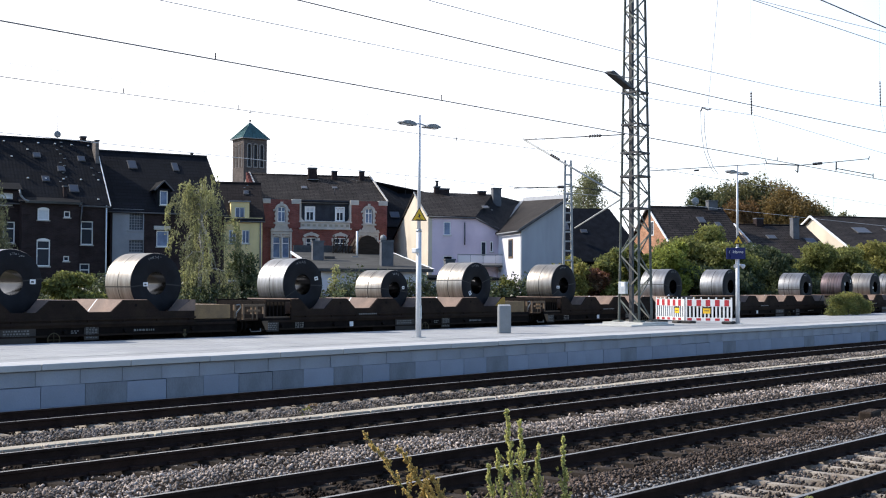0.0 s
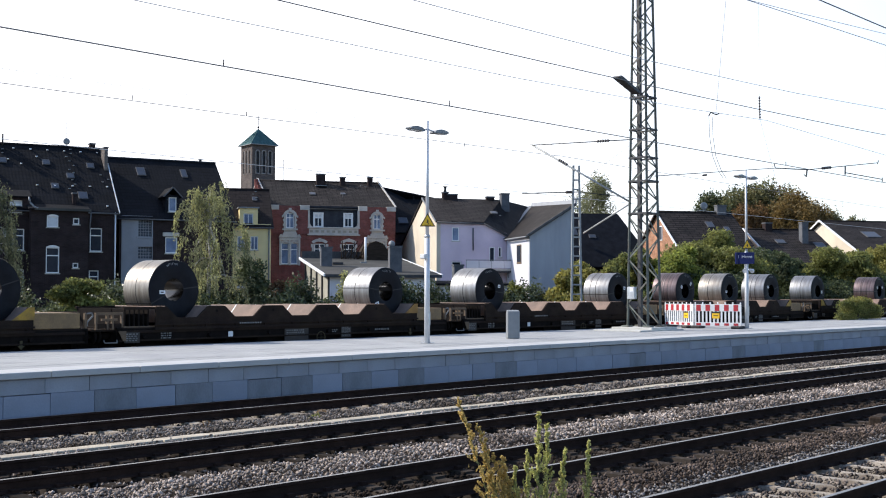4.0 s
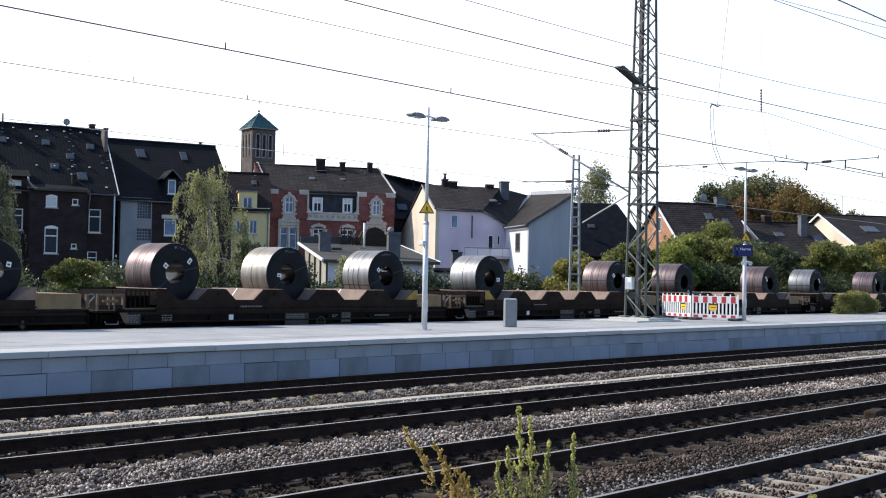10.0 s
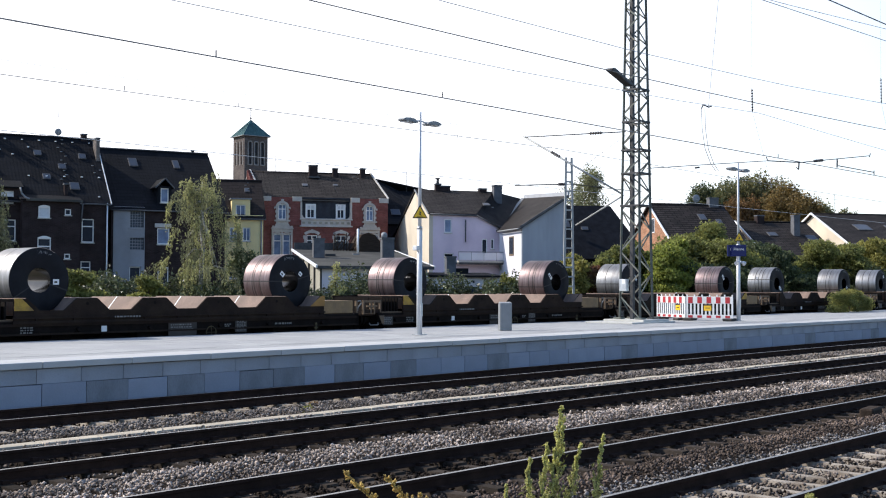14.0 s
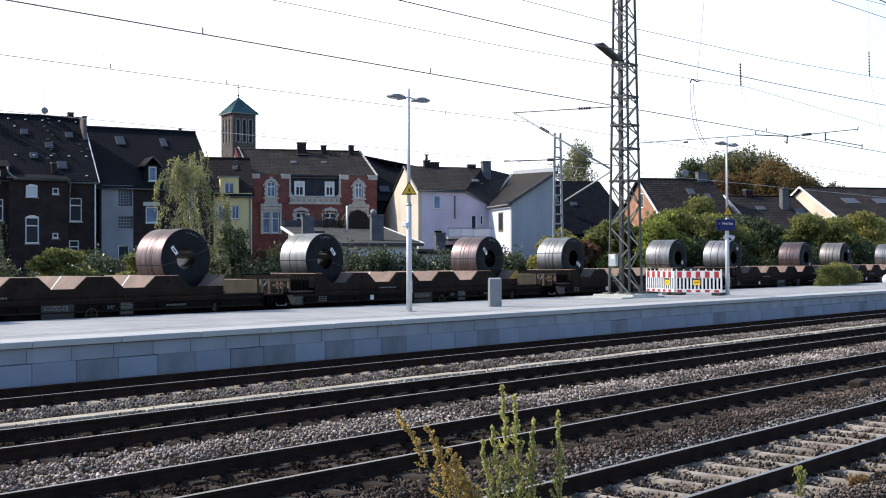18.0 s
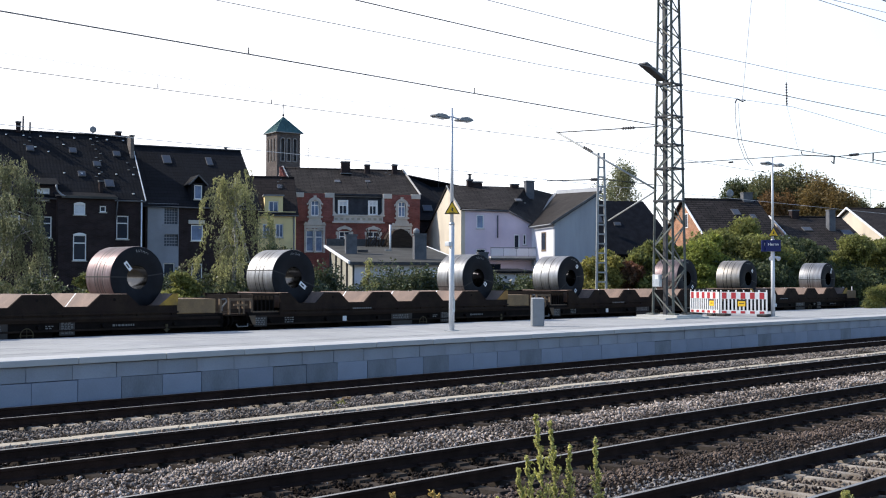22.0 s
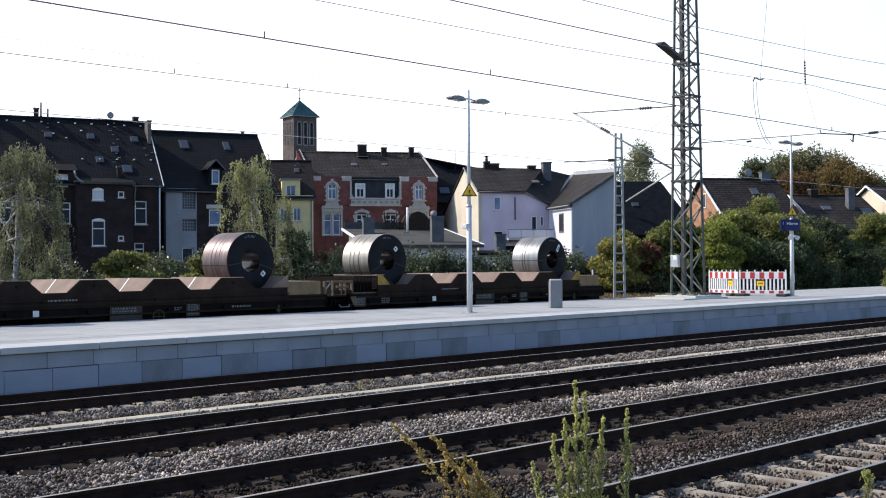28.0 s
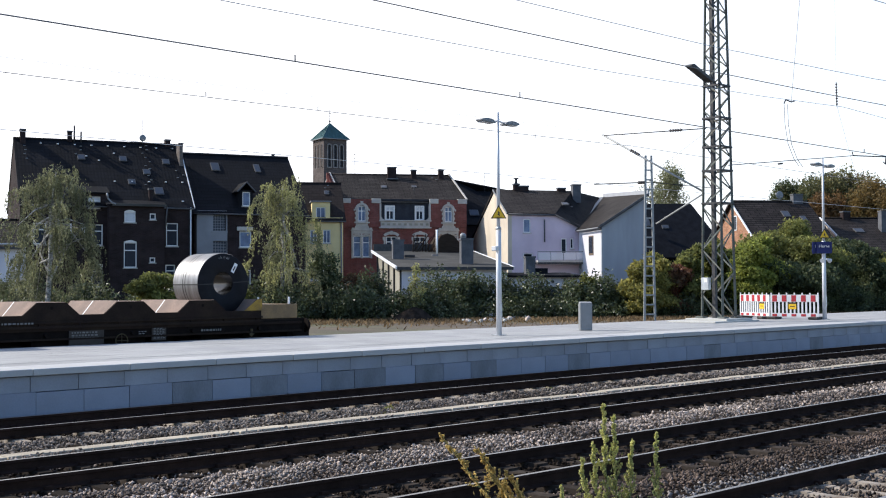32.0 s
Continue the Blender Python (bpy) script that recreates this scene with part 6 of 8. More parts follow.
    for quad in (((3.06, 0.02, 8.92), (3.75, 0.02, 9.62), (3.75, 2.2, 9.62), (3.06, 1.5, 8.92)), ((3.75, 0.02, 9.62), (4.44, 0.02, 8.92), (4.44, 1.5, 8.92), (3.75, 2.2, 9.62))):
        part("dormer_roof", slab(bmesh.new(), *quad, 0.08), M_ROOFDARK, h)
    for s in (-1, 1):
        part("dormer_verge", bar(bmesh.new(), (3.75, 0.0, 9.6), (3.75 + s * 0.68, 0.0, 8.9), 0.05, 0.09), M_GUTTER, h)
    chimney(h, 7.2, 5.2, 11.8, 12.25, 0.16)
    # pale wall seen past the far side of the first house
    h = house(30.6, 73.0, "low pale grey rendered outbuilding beside the dark brick house", "outbuilding")
    body(h, -6, 3, 0, 6, 5.0, 6.6, [(-2, -1, 1.2, 2.6)], M_STUCCO_WHITE)
    gable_roof(h, -6, 3, 0, 6, 4.9, 6.6, M_ROOFGREY)


def yellow_house():
    h = house(56.42, 72.67, "narrow yellow rendered house with small dormer and brown roof")
    holes = [(0.51, 1.05, 5.5, 6.54), (1.5, 2.08, 5.5, 6.55), (0.5, 1.1, 2.6, 3.9), (1.5, 2.1, 2.6, 3.9)]
    body(h, -0.9, 3.05, 0, 7, 7.5, 10.4, holes, M_STUCCO_Y)
    for o in holes:
        window(h, *o, style="double", pane_mat=M_GLASSBLUE)
    gable_roof(h, -0.9, 3.05, 0, 7, 7.45, 10.45, M_ROOFBLACKBROWN, over=0.2)
    part("dormer", wall_with_openings(bmesh.new(), 0.66, 2.05, 7.35, 8.7, 0.05, 0.3, [(0.96, 1.7, 7.47, 8.3)]), M_STUCCO_Y, h)
    for u in (0.66, 1.9):
        part("dormer", B(u, u + 0.15, 0.3, 1.5, 7.5, 8.7), M_STUCCO_Y, h)
    window(h, 0.96, 1.7, 7.47, 8.3, v=0.05, style="double", pane_mat=M_GLASSBLUE)
    part("dormer_roof", B(0.55, 2.15, -0.08, 2.0, 8.7, 8.8), M_ZINC, h)
    part("downpipe", tube(bmesh.new(), (2.9, -0.08, 0), (2.9, -0.08, 7.2), 0.05), M_ZINC, h)
    skylight(h, 2.0, 9.6, 0.4, 0.5, (3.5, 10.45), (0, 7.45))
    tile_steps(h, 2.05, 2.5, 9.7, 3, 0.857, M_ZINC)


def church_tower():
    t = thing("church_tower", pose(87.85, 109.03, 0.3, 0, 0, FACE), "square brick church tower with green copper pyramid roof", "church tower")
    holes = [(.36, .74, 15.9, 18.55), (1.16, 1.54, 15.9, 18.55), (1.96, 2.34, 15.9, 18.55)]
    T = pose(0, 0, 0, 0, 0, 21)
    def put(ob):
        ob.matrix_basis = T
        return ob
    put(part("wall", wall_with_openings(bmesh.new(), -0.15, 2.85, -0.7, 19.3, 0, 0.35, holes), M_BRICKTOWER, t))
    bm = bmesh.new()
    sides = [(0.50, 0.85), (1.30, 1.65), (2.10, 2.45)]
    for v0, v1 in ((0.352, 0.50), (0.85, 1.30), (1.65, 2.10), (2.45, 3.0)):
        box(bm, -0.15, 0.2, v0, v1, 15.9, 18.55)
    box(bm, -0.15, 0.2, 0.352, 3.0, -0.7, 15.9)
    box(bm, -0.15, 0.2, 0.352, 3.0, 18.55, 19.3)
    put(part("wall", bm, M_BRICKTOWER, t))
    put(part("wall", B(2.5, 2.85, 0.352, 3.0, -0.7, 19.3), M_BRICKTOWER, t))
    put(part("wall", B(0.2, 2.5, 2.65, 3.0, -0.7, 19.3), M_BRICKTOWER, t))
    for a, b, z0, z1 in holes:
        c, r = (a + b) / 2, (b - a) / 2
        bm = bmesh.new()
        for z in np.arange(z0, z1, 0.30):
            slab(bm, (a, 0.10, z), (b, 0.10, z), (b, 0.26, z + 0.24), (a, 0.26, z + 0.24), 0.03)
        box(bm, a, b, 0.27, 0.33, z0, z1)
        put(part("louvre", bm, M_LOUVRE, t))
        # round-headed stone frame
        bm = bmesh.new()
        for u0, u1 in ((a - 0.12, a), (b, b + 0.12)):
            box(bm, u0, u1, -0.07, 0.05, z0 - 0.1, z1 - 0.15)
        box(bm, a, b, -0.07, 0.05, z0 - 0.12, z0)
        for i in range(8):
            p, q = math.pi * i / 8, math.pi * (i + 1) / 8
            prism(bm, [(c + r * math.cos(p), z1 - 0.2 + r * math.sin(p)), (c + (r + 0.12) * math.cos(p), z1 - 0.2 + (r + 0.12) * math.sin(p)),
                       (c + (r + 0.12) * math.cos(q), z1 - 0.2 + (r + 0.12) * math.sin(q)), (c + r * math.cos(q), z1 - 0.2 + r * math.sin(q))], 1, -0.07, 0.05)
        put(part("opening_trim", bm, M_TOWERTRIM, t))
    for v0, v1 in sides:
        put(part("louvre", B(-0.02, 0.05, v0, v1, 15.9, 18.55), M_LOUVRE, t))
        put(part("opening_trim", B(-0.2, -0.153, v0 - 0.14, v0 - 0.02, 15.8, 18.6), M_TOWERTRIM, t))
    roof = bmesh.new()
    seams = bmesh.new()
    c = [(-0.4, -0.25, 19.28), (3.1, -0.25, 19.28), (3.1, 3.25, 19.28), (-0.4, 3.25, 19.28)]
    a = Vector((1.35, 1.5, 21.3))
    vs, av = [roof.verts.new(p) for p in c], roof.verts.new(a)
    roof.faces.new(vs[::-1])
    for i in range(4):
        roof.faces.new((vs[i], vs[(i + 1) % 4], av))
        p, q = Vector(c[i]), Vector(c[(i + 1) % 4])
        for k in range(8):
            s = p.lerp(q, k / 8)
            e = s.lerp(a, 1.0 if k == 0 else 0.86 - 0.5 * abs(k / 8 - 0.5))
            tube(seams, s + Vector((0, 0, 0.02)), e + Vector((0, 0, 0.02)), 0.022, n=4, caps=False)
    r = put(part("roof", roof, M_COPPER, t, "green copper pyramid roof"))
    part("seams", seams, M_COPPER, r)
    bm = bmesh.new()
    tube(bm, (1.35, 1.5, 21.2), (1.35, 1.5, 22.9), 0.035, n=6)
    box(bm, 1.15, 1.55, 1.47, 1.53, 22.45, 22.52)
    bmesh.ops.create_uvsphere(bm, u_segments=10, v_segments=6, radius=0.13, matrix=Matrix.Translation((1.35, 1.5, 21.5)))
    put(part("cross", bm, M_DARKSTEEL, t))
    put(part("eaves", B(-0.45, 3.15, -0.3, 3.3, 19.2, 19.28), M_ZINC, t))


def aerial(house, u, v, z0, z1):
    """A thin rooftop aerial with three cross rods."""
    bm = bmesh.new()
    tube(bm, (u, v, z0), (u, v, z1), 0.02, n=5)
    for i, w in enumerate((0.3, 0.42, 0.3)):
        z = z1 - 0.1 - 0.35 * i
        tube(bm, (u - w, v, z), (u + w, v, z), 0.012, n=4)
    part("aerial", bm, M_DARKSTEEL, house, "thin rooftop aerial")


def arch_strip(bm, c, z, r0, r1, a0, a1, v0, v1, n=10):
    """Part of a flat ring in the facade's plane, from angle a0 to a1 (degrees from the right)."""
    for i in range(n):
        p, q = radians(a0 + (a1 - a0) * i / n), radians(a0 + (a1 - a0) * (i + 1) / n)
        prism(bm, [(c + r0 * math.cos(p), z + r0 * math.sin(p)), (c + r1 * math.cos(p), z + r1 * math.sin(p)),
                   (c + r1 * math.cos(q), z + r1 * math.sin(q)), (c + r0 * math.cos(q), z + r0 * math.sin(q))], 1, v0, v1)
    return bm


def aedicule(h, c, w):
    """The stone dressing of one risalit: a round-headed window over a scrolled apron and a double window."""
    r = w / 2
    bm = bmesh.new()
    arch_strip(bm, c, 8.28, r + 0.02, r + 0.24, 0, 180, -0.20, -0.103)
    for s in (-1, 1):
        for i in range(5):                      # toothed jambs
            o = 0.24 if i % 2 else 0.17
            a, b = sorted((c + s * (r + 0.02), c + s * (r + o)))
            box(bm, a, b, -0.19, -0.103, 7.33 + 0.19 * i, 7.33 + 0.19 * (i + 1) - 0.004)
        a, b = sorted((c + s * (r + 0.24), c + s * (r + 0.33)))
        box(bm, a, b, -0.20, -0.103, 8.2, 8.36)
    prism(bm, [(c - 0.07, 8.28 + r), (c + 0.07, 8.28 + r), (c + 0.12, 8.28 + r + 0.36), (c - 0.12, 8.28 + r + 0.36)], 1, -0.25, -0.202)
    part("window_surround", bm, M_TRIM, h, "pale stone arched surround with keystone")
    bm = bmesh.new()
    box(bm, c - r - 0.3, c + r + 0.3, -0.26, -0.103, 7.2, 7.32)
    box(bm, c - r - 0.16, c + r + 0.16, -0.16, -0.103, 7.0, 7.2)
    prism(bm, [(c - 0.9, 6.60), (c + 0.9, 6.60), (c + 0.85, 6.72), (c + 0.6, 6.78), (c + 0.52, 7.0), (c - 0.52, 7.0), (c - 0.6, 6.78), (c - 0.85, 6.72)], 1, -0.24, -0.103)
    for s in (-1, 1):
        tube(bm, (c + s * 0.72, -0.28, 6.76), (c + s * 0.72, -0.103, 6.76), 0.10, n=10)
    part("window_apron", bm, M_TRIM, h, "scrolled stone apron")
    bm = bmesh.new()
    box(bm, c - 0.83, c + 0.83, -0.17, -0.003, 6.36, 6.58)
    for u0, u1 in ((c - 0.83, c - 0.68), (c + 0.68, c + 0.83), (c - 0.06, c + 0.06)):
        box(bm, u0, u1, -0.14, -0.003, 4.4, 6.358)
    for s in (-1, 1):
        arch_strip(bm, c + s * 0.37, 5.72, 0.5, 0.64, 53, 127, -0.12, -0.004, 6)
    part("window_surround", bm, M_TRIM, h)


def red_house():
    h = house(60.64, 73.13, "ornate red brick town house with pale stone trim and mansard")
    low = [(3.54, 4.41, 4.8, 6.15), (5.86, 6.79, 4.8, 6.15), (0.9, 1.52, 4.5, 6.2), (1.64, 2.22, 4.5, 6.2), (7.96, 8.58, 4.5, 6.2), (8.70, 9.3, 4.5, 6.2), (3.5, 4.5, 2.0, 3.6), (5.8, 6.8, 2.0, 3.6)]
    hi = [(1.26, 1.90, 7.36, 8.58), (8.34, 8.94, 7.36, 8.58)]
    part("wall", wall_with_openings(bmesh.new(), 0, 10.15, -0.34, 6.9, 0, 0.3, low), M_BRICKRED, h)
    for a, b in ((0, 3.10), (7.12, 10.15)):
        part("risalit", wall_with_openings(bmesh.new(), a, b, 6.9, 9.15, -0.1, 0.25, hi), M_BRICKRED, h)
        part("corner_block", B(a - 0.02, a + 0.70, -0.17, 0.3, 8.82, 9.2, bevel=0.015), M_TRIM, h)
        part("corner_block", B(b - 0.72, b + 0.04, -0.17, 0.3, 8.82, 9.2, bevel=0.015), M_TRIM, h)
    part("wall", B(0, 10.15, 9.7, 10, -0.34, 9.0), M_BRICKRED, h)
    k = -0.11
    for u in (0, 9.85):
        part("gable_wall", shear(gable_end(bmesh.new(), u, 0.3, 0.3, 9.7, -0.34, 9.0, 11.45), k, 0.3), M_BRICKRED, h)
    for i, o in enumerate(low):
        window(h, *o, style="bar" if i in (2, 3, 4, 5) else "cross", pane_mat=M_GLASSBLUE if i in (2, 3) else None)
    for a, b in ((3.54, 4.41), (5.86, 6.79)):
        bm = bmesh.new()
        c = (a + b) / 2
        arch_strip(bm, c, 5.55, 0.78, 1.0, 50, 130, -0.10, -0.003)
        for s in (-1, 1):
            for i in range(4):
                o = 0.62 if i % 2 else 0.54
                p, q = sorted((c + s * 0.47, c + s * (o + 0.08)))
                box(bm, p, q, -0.08, -0.003, 5.0 + 0.28 * i, 5.0 + 0.28 * (i + 1) - 0.004)
        box(bm, c - 0.1, c + 0.1, -0.14, -0.103, 6.3, 6.6)
        part("window_surround", bm, M_TRIM, h, "pale stone segmental surround")
    for o in hi:
        window(h, *o, v=-0.1, style="cross", pane_mat=M_GLASSBLUE)
        aedicule(h, (o[0] + o[1]) / 2, o[1] - o[0])
    # mansard between the risalits with two windows and a parapet
    part("mansard", wall_with_openings(bmesh.new(), 3.10, 7.12, 6.95, 9.05, 0.30, 0.5, [(3.57, 4.22, 7.52, 8.58), (6.02, 6.63, 7.49, 8.55)]), M_MANSARD, h, "dark slate mansard")
    part("eave_board", B(3.0, 7.22, 0.02, 0.5, 9.05, 9.17), M_MANSARD, h)
    for a, b in ((3.57, 4.22), (6.02, 6.63)):
        window(h, a, b, 7.52, 8.58, v=0.24, style="cross", blind=0.3)
        part("window_surround", wall_with_openings(bmesh.new(), a - 0.09, b + 0.09, 7.5, 8.67, 0.22, 0.296, [(a, b, 7.52, 8.58)]), M_FRAME, h)
    for u in (3.02, 7.06):
        part("pilaster", B(u, u + 0.14, -0.12, 0.3, 7.4, 8.82), M_TRIM, h)
    part("cornice", B(2.98, 7.25, -0.16, 0.3, 6.80, 6.92, bevel=0.02), M_TRIM, h)
    par = part("parapet", B(3.0, 7.23, -0.06, 0.1, 6.92, 7.36), M_TRIM, h, "plastered parapet with small square ornaments")
    for i in range(9):
        u = 3.3 + i * 0.45
        part("ornament", B(u - 0.12, u + 0.12, -0.09, -0.063, 7.04, 7.22), M_PANELWALL, par)
    part("handrail", B(2.98, 7.25, -0.14, 0.12, 7.36, 7.48, bevel=0.02), M_TRIM, h)
    for s, u in ((1, 3.02), (-1, 7.2)):
        part("scroll", prism(bmesh.new(), [(u, 7.48), (u + s * 0.42, 7.48), (u + s * 0.25, 7.58), (u + s * 0.1, 7.85), (u, 7.9)], 1, -0.08, 0.08), M_TRIM, h)
    roof = gable_roof(h, 0, 10.15, 0.3, 10, 9.1, 11.6, M_ROOFBROWN, over=0.1)
    for o in h.children:
        if o.name.startswith("roof_slope"):
            for q in o.data.vertices:
                q.co.x += k * (q.co.y - 0.3)
    for o in roof.children:
        if o.name.startswith("ridge"):
            for q in o.data.vertices:
                q.co.x += k * 4.9
    for u in (-0.10, 10.12):
        bm = bmesh.new()
        for s in (1, -1):
            a, b = (5.15 - s * 5.0, 9.1), (5.15, 11.75)
            bar(bm, (u + 0.1 + k * (a[0] - 0.3), a[0], a[1] + 0.12), (u + 0.1 + k * 4.85, b[0], b[1]), 0.12, 0.08)
        part("verge_coping", bm, M_TRIM, h, "pale stone verge coping")
    # stepped fire wall at the joint with the yellow house
    for i in range(9):
        v = 0.4 + 0.52 * i
        z = 9.05 + 0.285 * i
        part("fire_wall_step", B(-0.30 + k * v, -0.06 + k * v, v, v + 0.50, z - 0.6, z + 0.34), M_BRICKRED, h)
    chimney(h, 4.68, 4.6, 11.0, 12.2, 0.72, 0.6)
    part("chimney_flashing", B(4.2, 5.15, 4.0, 4.3, 11.15, 11.2), M_ZINC, h)
    for u, w, z1 in ((6.56, 0.42, 12.0), (8.92, 0.40, 12.04)):
        chimney(h, u, 4.7, 11.2, z1, w, 0.5)
    aerial(h, 1.6, 5.1, 11.5, 13.4)
    part("vent_pipe", tube(bmesh.new(), (6.1, 1.6, 9.7), (6.1, 1.6, 10.35), 0.03), M_DARKSTEEL, h)
    skylight(h, 3.75, 10.35, 0.5, 0.5, (5.15, 11.6), (0.3, 9.1))
    skylight(h, 6.3, 10.4, 0.42, 0.4, (5.15, 11.6), (0.3, 9.1))
    tile_steps(h, 8.2, 4.2, 11.15, 2, 0.515, M_ZINC)
    # dark roofed neighbour with a hipped end
    h2 = house(70.2, 70.6, "dark hip-roofed house squeezed behind the red brick house")
    body(h2, 0.1, 5.4, 0, 9, 7.4, 7.8, [(1.6, 2.6, 4.5, 6.0)], M_BRICKDARK)
    window(h2, 1.6, 2.6, 4.5, 6.0, style="double")
    for quad in (((-0.6, -0.2, 7.3), (5.6, -0.2, 7.3), (3.3, 4.5, 10.55), (1.1, 4.5, 11.55)), ((5.6, -0.2, 7.3), (7.2, 4.5, 10.45), (3.3, 4.6, 10.5), (3.3, 4.5, 10.55)),
                 ((5.6, 9.2, 7.3), (-0.6, 9.2, 7.3), (1.1, 4.5, 11.55), (7.2, 4.5, 10.45))):
        part("roof_slope", slab(bmesh.new(), *quad, 0.14), M_ROOFDARK, h2)
    aerial(h2, 4.1, 4.5, 10.4, 12.2)
    skylight(h2, 2.4, 8.35, 0.8, 0.85, (4.5, 10.9), (-0.2, 7.3))


def low_building():
    h = thing("workshop", pose(45.97, 50.11, 0, 0, 0, FACE), "low white-washed workshop with flat felt roof and block chimneys", "workshop")
    holes = [(2.66, 3.22, 1.6, 2.55), (4.5, 5.09, 1.6, 2.64)]
    part("wall", wall_with_openings(bmesh.new(), 0, 6.2, -0.34, 3.25, 0, 0.25, holes), M_STUCCO_WHITE, h)
    for o in holes:
        window(h, *o, blind=0.2)
        part("shutter_box", B(o[0] - 0.08, o[1] + 0.08, -0.14, -0.003, o[3] - 0.02, o[3] + 0.12, bevel=0.01), M_STUCCO_WHITE, h)
    part("wall", B(0, 6.2, 10.75, 11, -0.34, 3.9), M_STUCCO_WHITE, h)
    for u in (0.0, 5.95):
        bm = bmesh.new()
        prism(bm, [(0.25, -0.34), (10.75, -0.34), (10.75, 4.4), (0.25, 3.25)], 0, u, u + 0.25)
        part("side_wall", bm, M_PANELWALL, h)
    for v in (0.0, 2.6, 5.0, 7.5, 10.3):
        part("pilaster", B(-0.10, -0.003, v, v + 0.16, -0.34, 3.25 + v * 0.11), M_DARKSTEEL, h)
    bm = bmesh.new()
    slab(bm, (-0.3, -0.35, 3.28), (6.5, -0.35, 3.28), (6.5, 11.2, 4.55), (-0.3, 11.2, 4.55), 0.16)
    part("roof", bm, M_FELT, h, "grey felt roof")
    bm = bmesh.new()
    bar(bm, (-0.36, -0.35, 3.26), (-0.36, 11.2, 4.52), 0.10, 0.15)
    part("verge_board", bm, M_FRAME, h, "white verge board")
    bm = bmesh.new()
    bar(bm, (6.54, -0.35, 3.26), (6.54, 11.2, 4.52), 0.08, 0.12)
    part("verge_board", bm, M_FRAME, h)
    part("fascia", B(-0.3, 6.5, -0.42, -0.36, 3.12, 3.30), M_DARKSTEEL, h)
    part("back_parapet", B(-0.2, 6.4, 11.0, 11.25, 4.4, 4.98), M_DARKSTEEL, h)
    chimney(h, 0.55, 5.2, 3.5, 5.05, 0.68, 0.6, M_CLAD)
    chimney(h, 4.15, 1.7, 3.3, 5.0, 0.72, 0.6, M_CLAD)
    bm = bmesh.new()
    bmesh.ops.create_uvsphere(bm, u_segments=12, v_segments=8, radius=0.2, matrix=Matrix.Translation((3.95, 1.7, 5.15)))
    part("cowl", bm, M_ZINC, h)
    part("flue", tube(bmesh.new(), (3.62, 8.6, 4.2), (3.62, 8.6, 5.85), 0.07), M_FRAME, h, "white flue pipe")
    bm = bmesh.new()
    prism(bm, [(3.75, 4.2), (5.45, 4.2), (5.4, 5.0), (5.0, 5.5), (4.55, 5.66), (4.1, 5.5), (3.8, 5.0)], 1, 9.8, 12.3)
    part("rooftop_shed", bm, M_WOODDARK, h, "dark humped timber shed on the roof")
    rd = random.Random(5)
    for i in range(14):                     # a heap of leaning poles beside the shed
        u = rd.uniform(2.3, 3.7)
        part("leaning_pole", bar(bmesh.new(), (u, 10.4, 4.4), (u + rd.uniform(-0.2, 0.9), 10.2 + rd.uniform(-0.3, 0.3), 4.9 + rd.uniform(0, 0.8)), 0.05, 0.05), M_WOODDARK, h)
    part("rooflight", B(1.1, 1.75, 6.0, 6.5, 4.0, 4.14), M_DARKSTEEL, h)
    part("vent_box", B(3.1, 3.5, 7.4, 7.7, 4.1, 4.2), M_ZINC, h)
    farther(h, 1.09)
    h = thing("lean_to", pose(45.97, 50.11, 0, 0, 0, FACE), "low white lean-to with a dark roof edge", "outbuilding")
    part("wall", wall_with_openings(bmesh.new(), 6.25, 10.75, -0.34, 2.72, 0.6, 0.85, [(8.0, 9.6, 1.5, 2.2)]), M_STUCCO_WHITE, h)
    part("wall", B(10.5, 10.75, 0.85, 4.0, -0.34, 2.72), M_STUCCO_WHITE, h)
    bm = bmesh.new()
    slab(bm, (6.25, 0.3, 2.80), (10.95, 0.3, 2.80), (10.95, 4.2, 3.0), (6.25, 4.2, 3.0), 0.12)
    part("roof", bm, M_SLATE, h)
    window(h, 8.0, 9.6, 1.5, 2.2, v=0.6, style="double")
    chimney(h, 8.2, 2.4, 2.7, 3.95, 0.58, 0.5, M_CLAD)
    part("roof_hatch", B(8.6, 9.4, 2.6, 3.2, 2.9, 3.25), M_SLATE, h)
    part("wall_lamp", B(9.1, 9.2, 0.52, 0.6, 2.35, 2.5), M_DARKSTEEL, h)
    farther(h, 1.09)


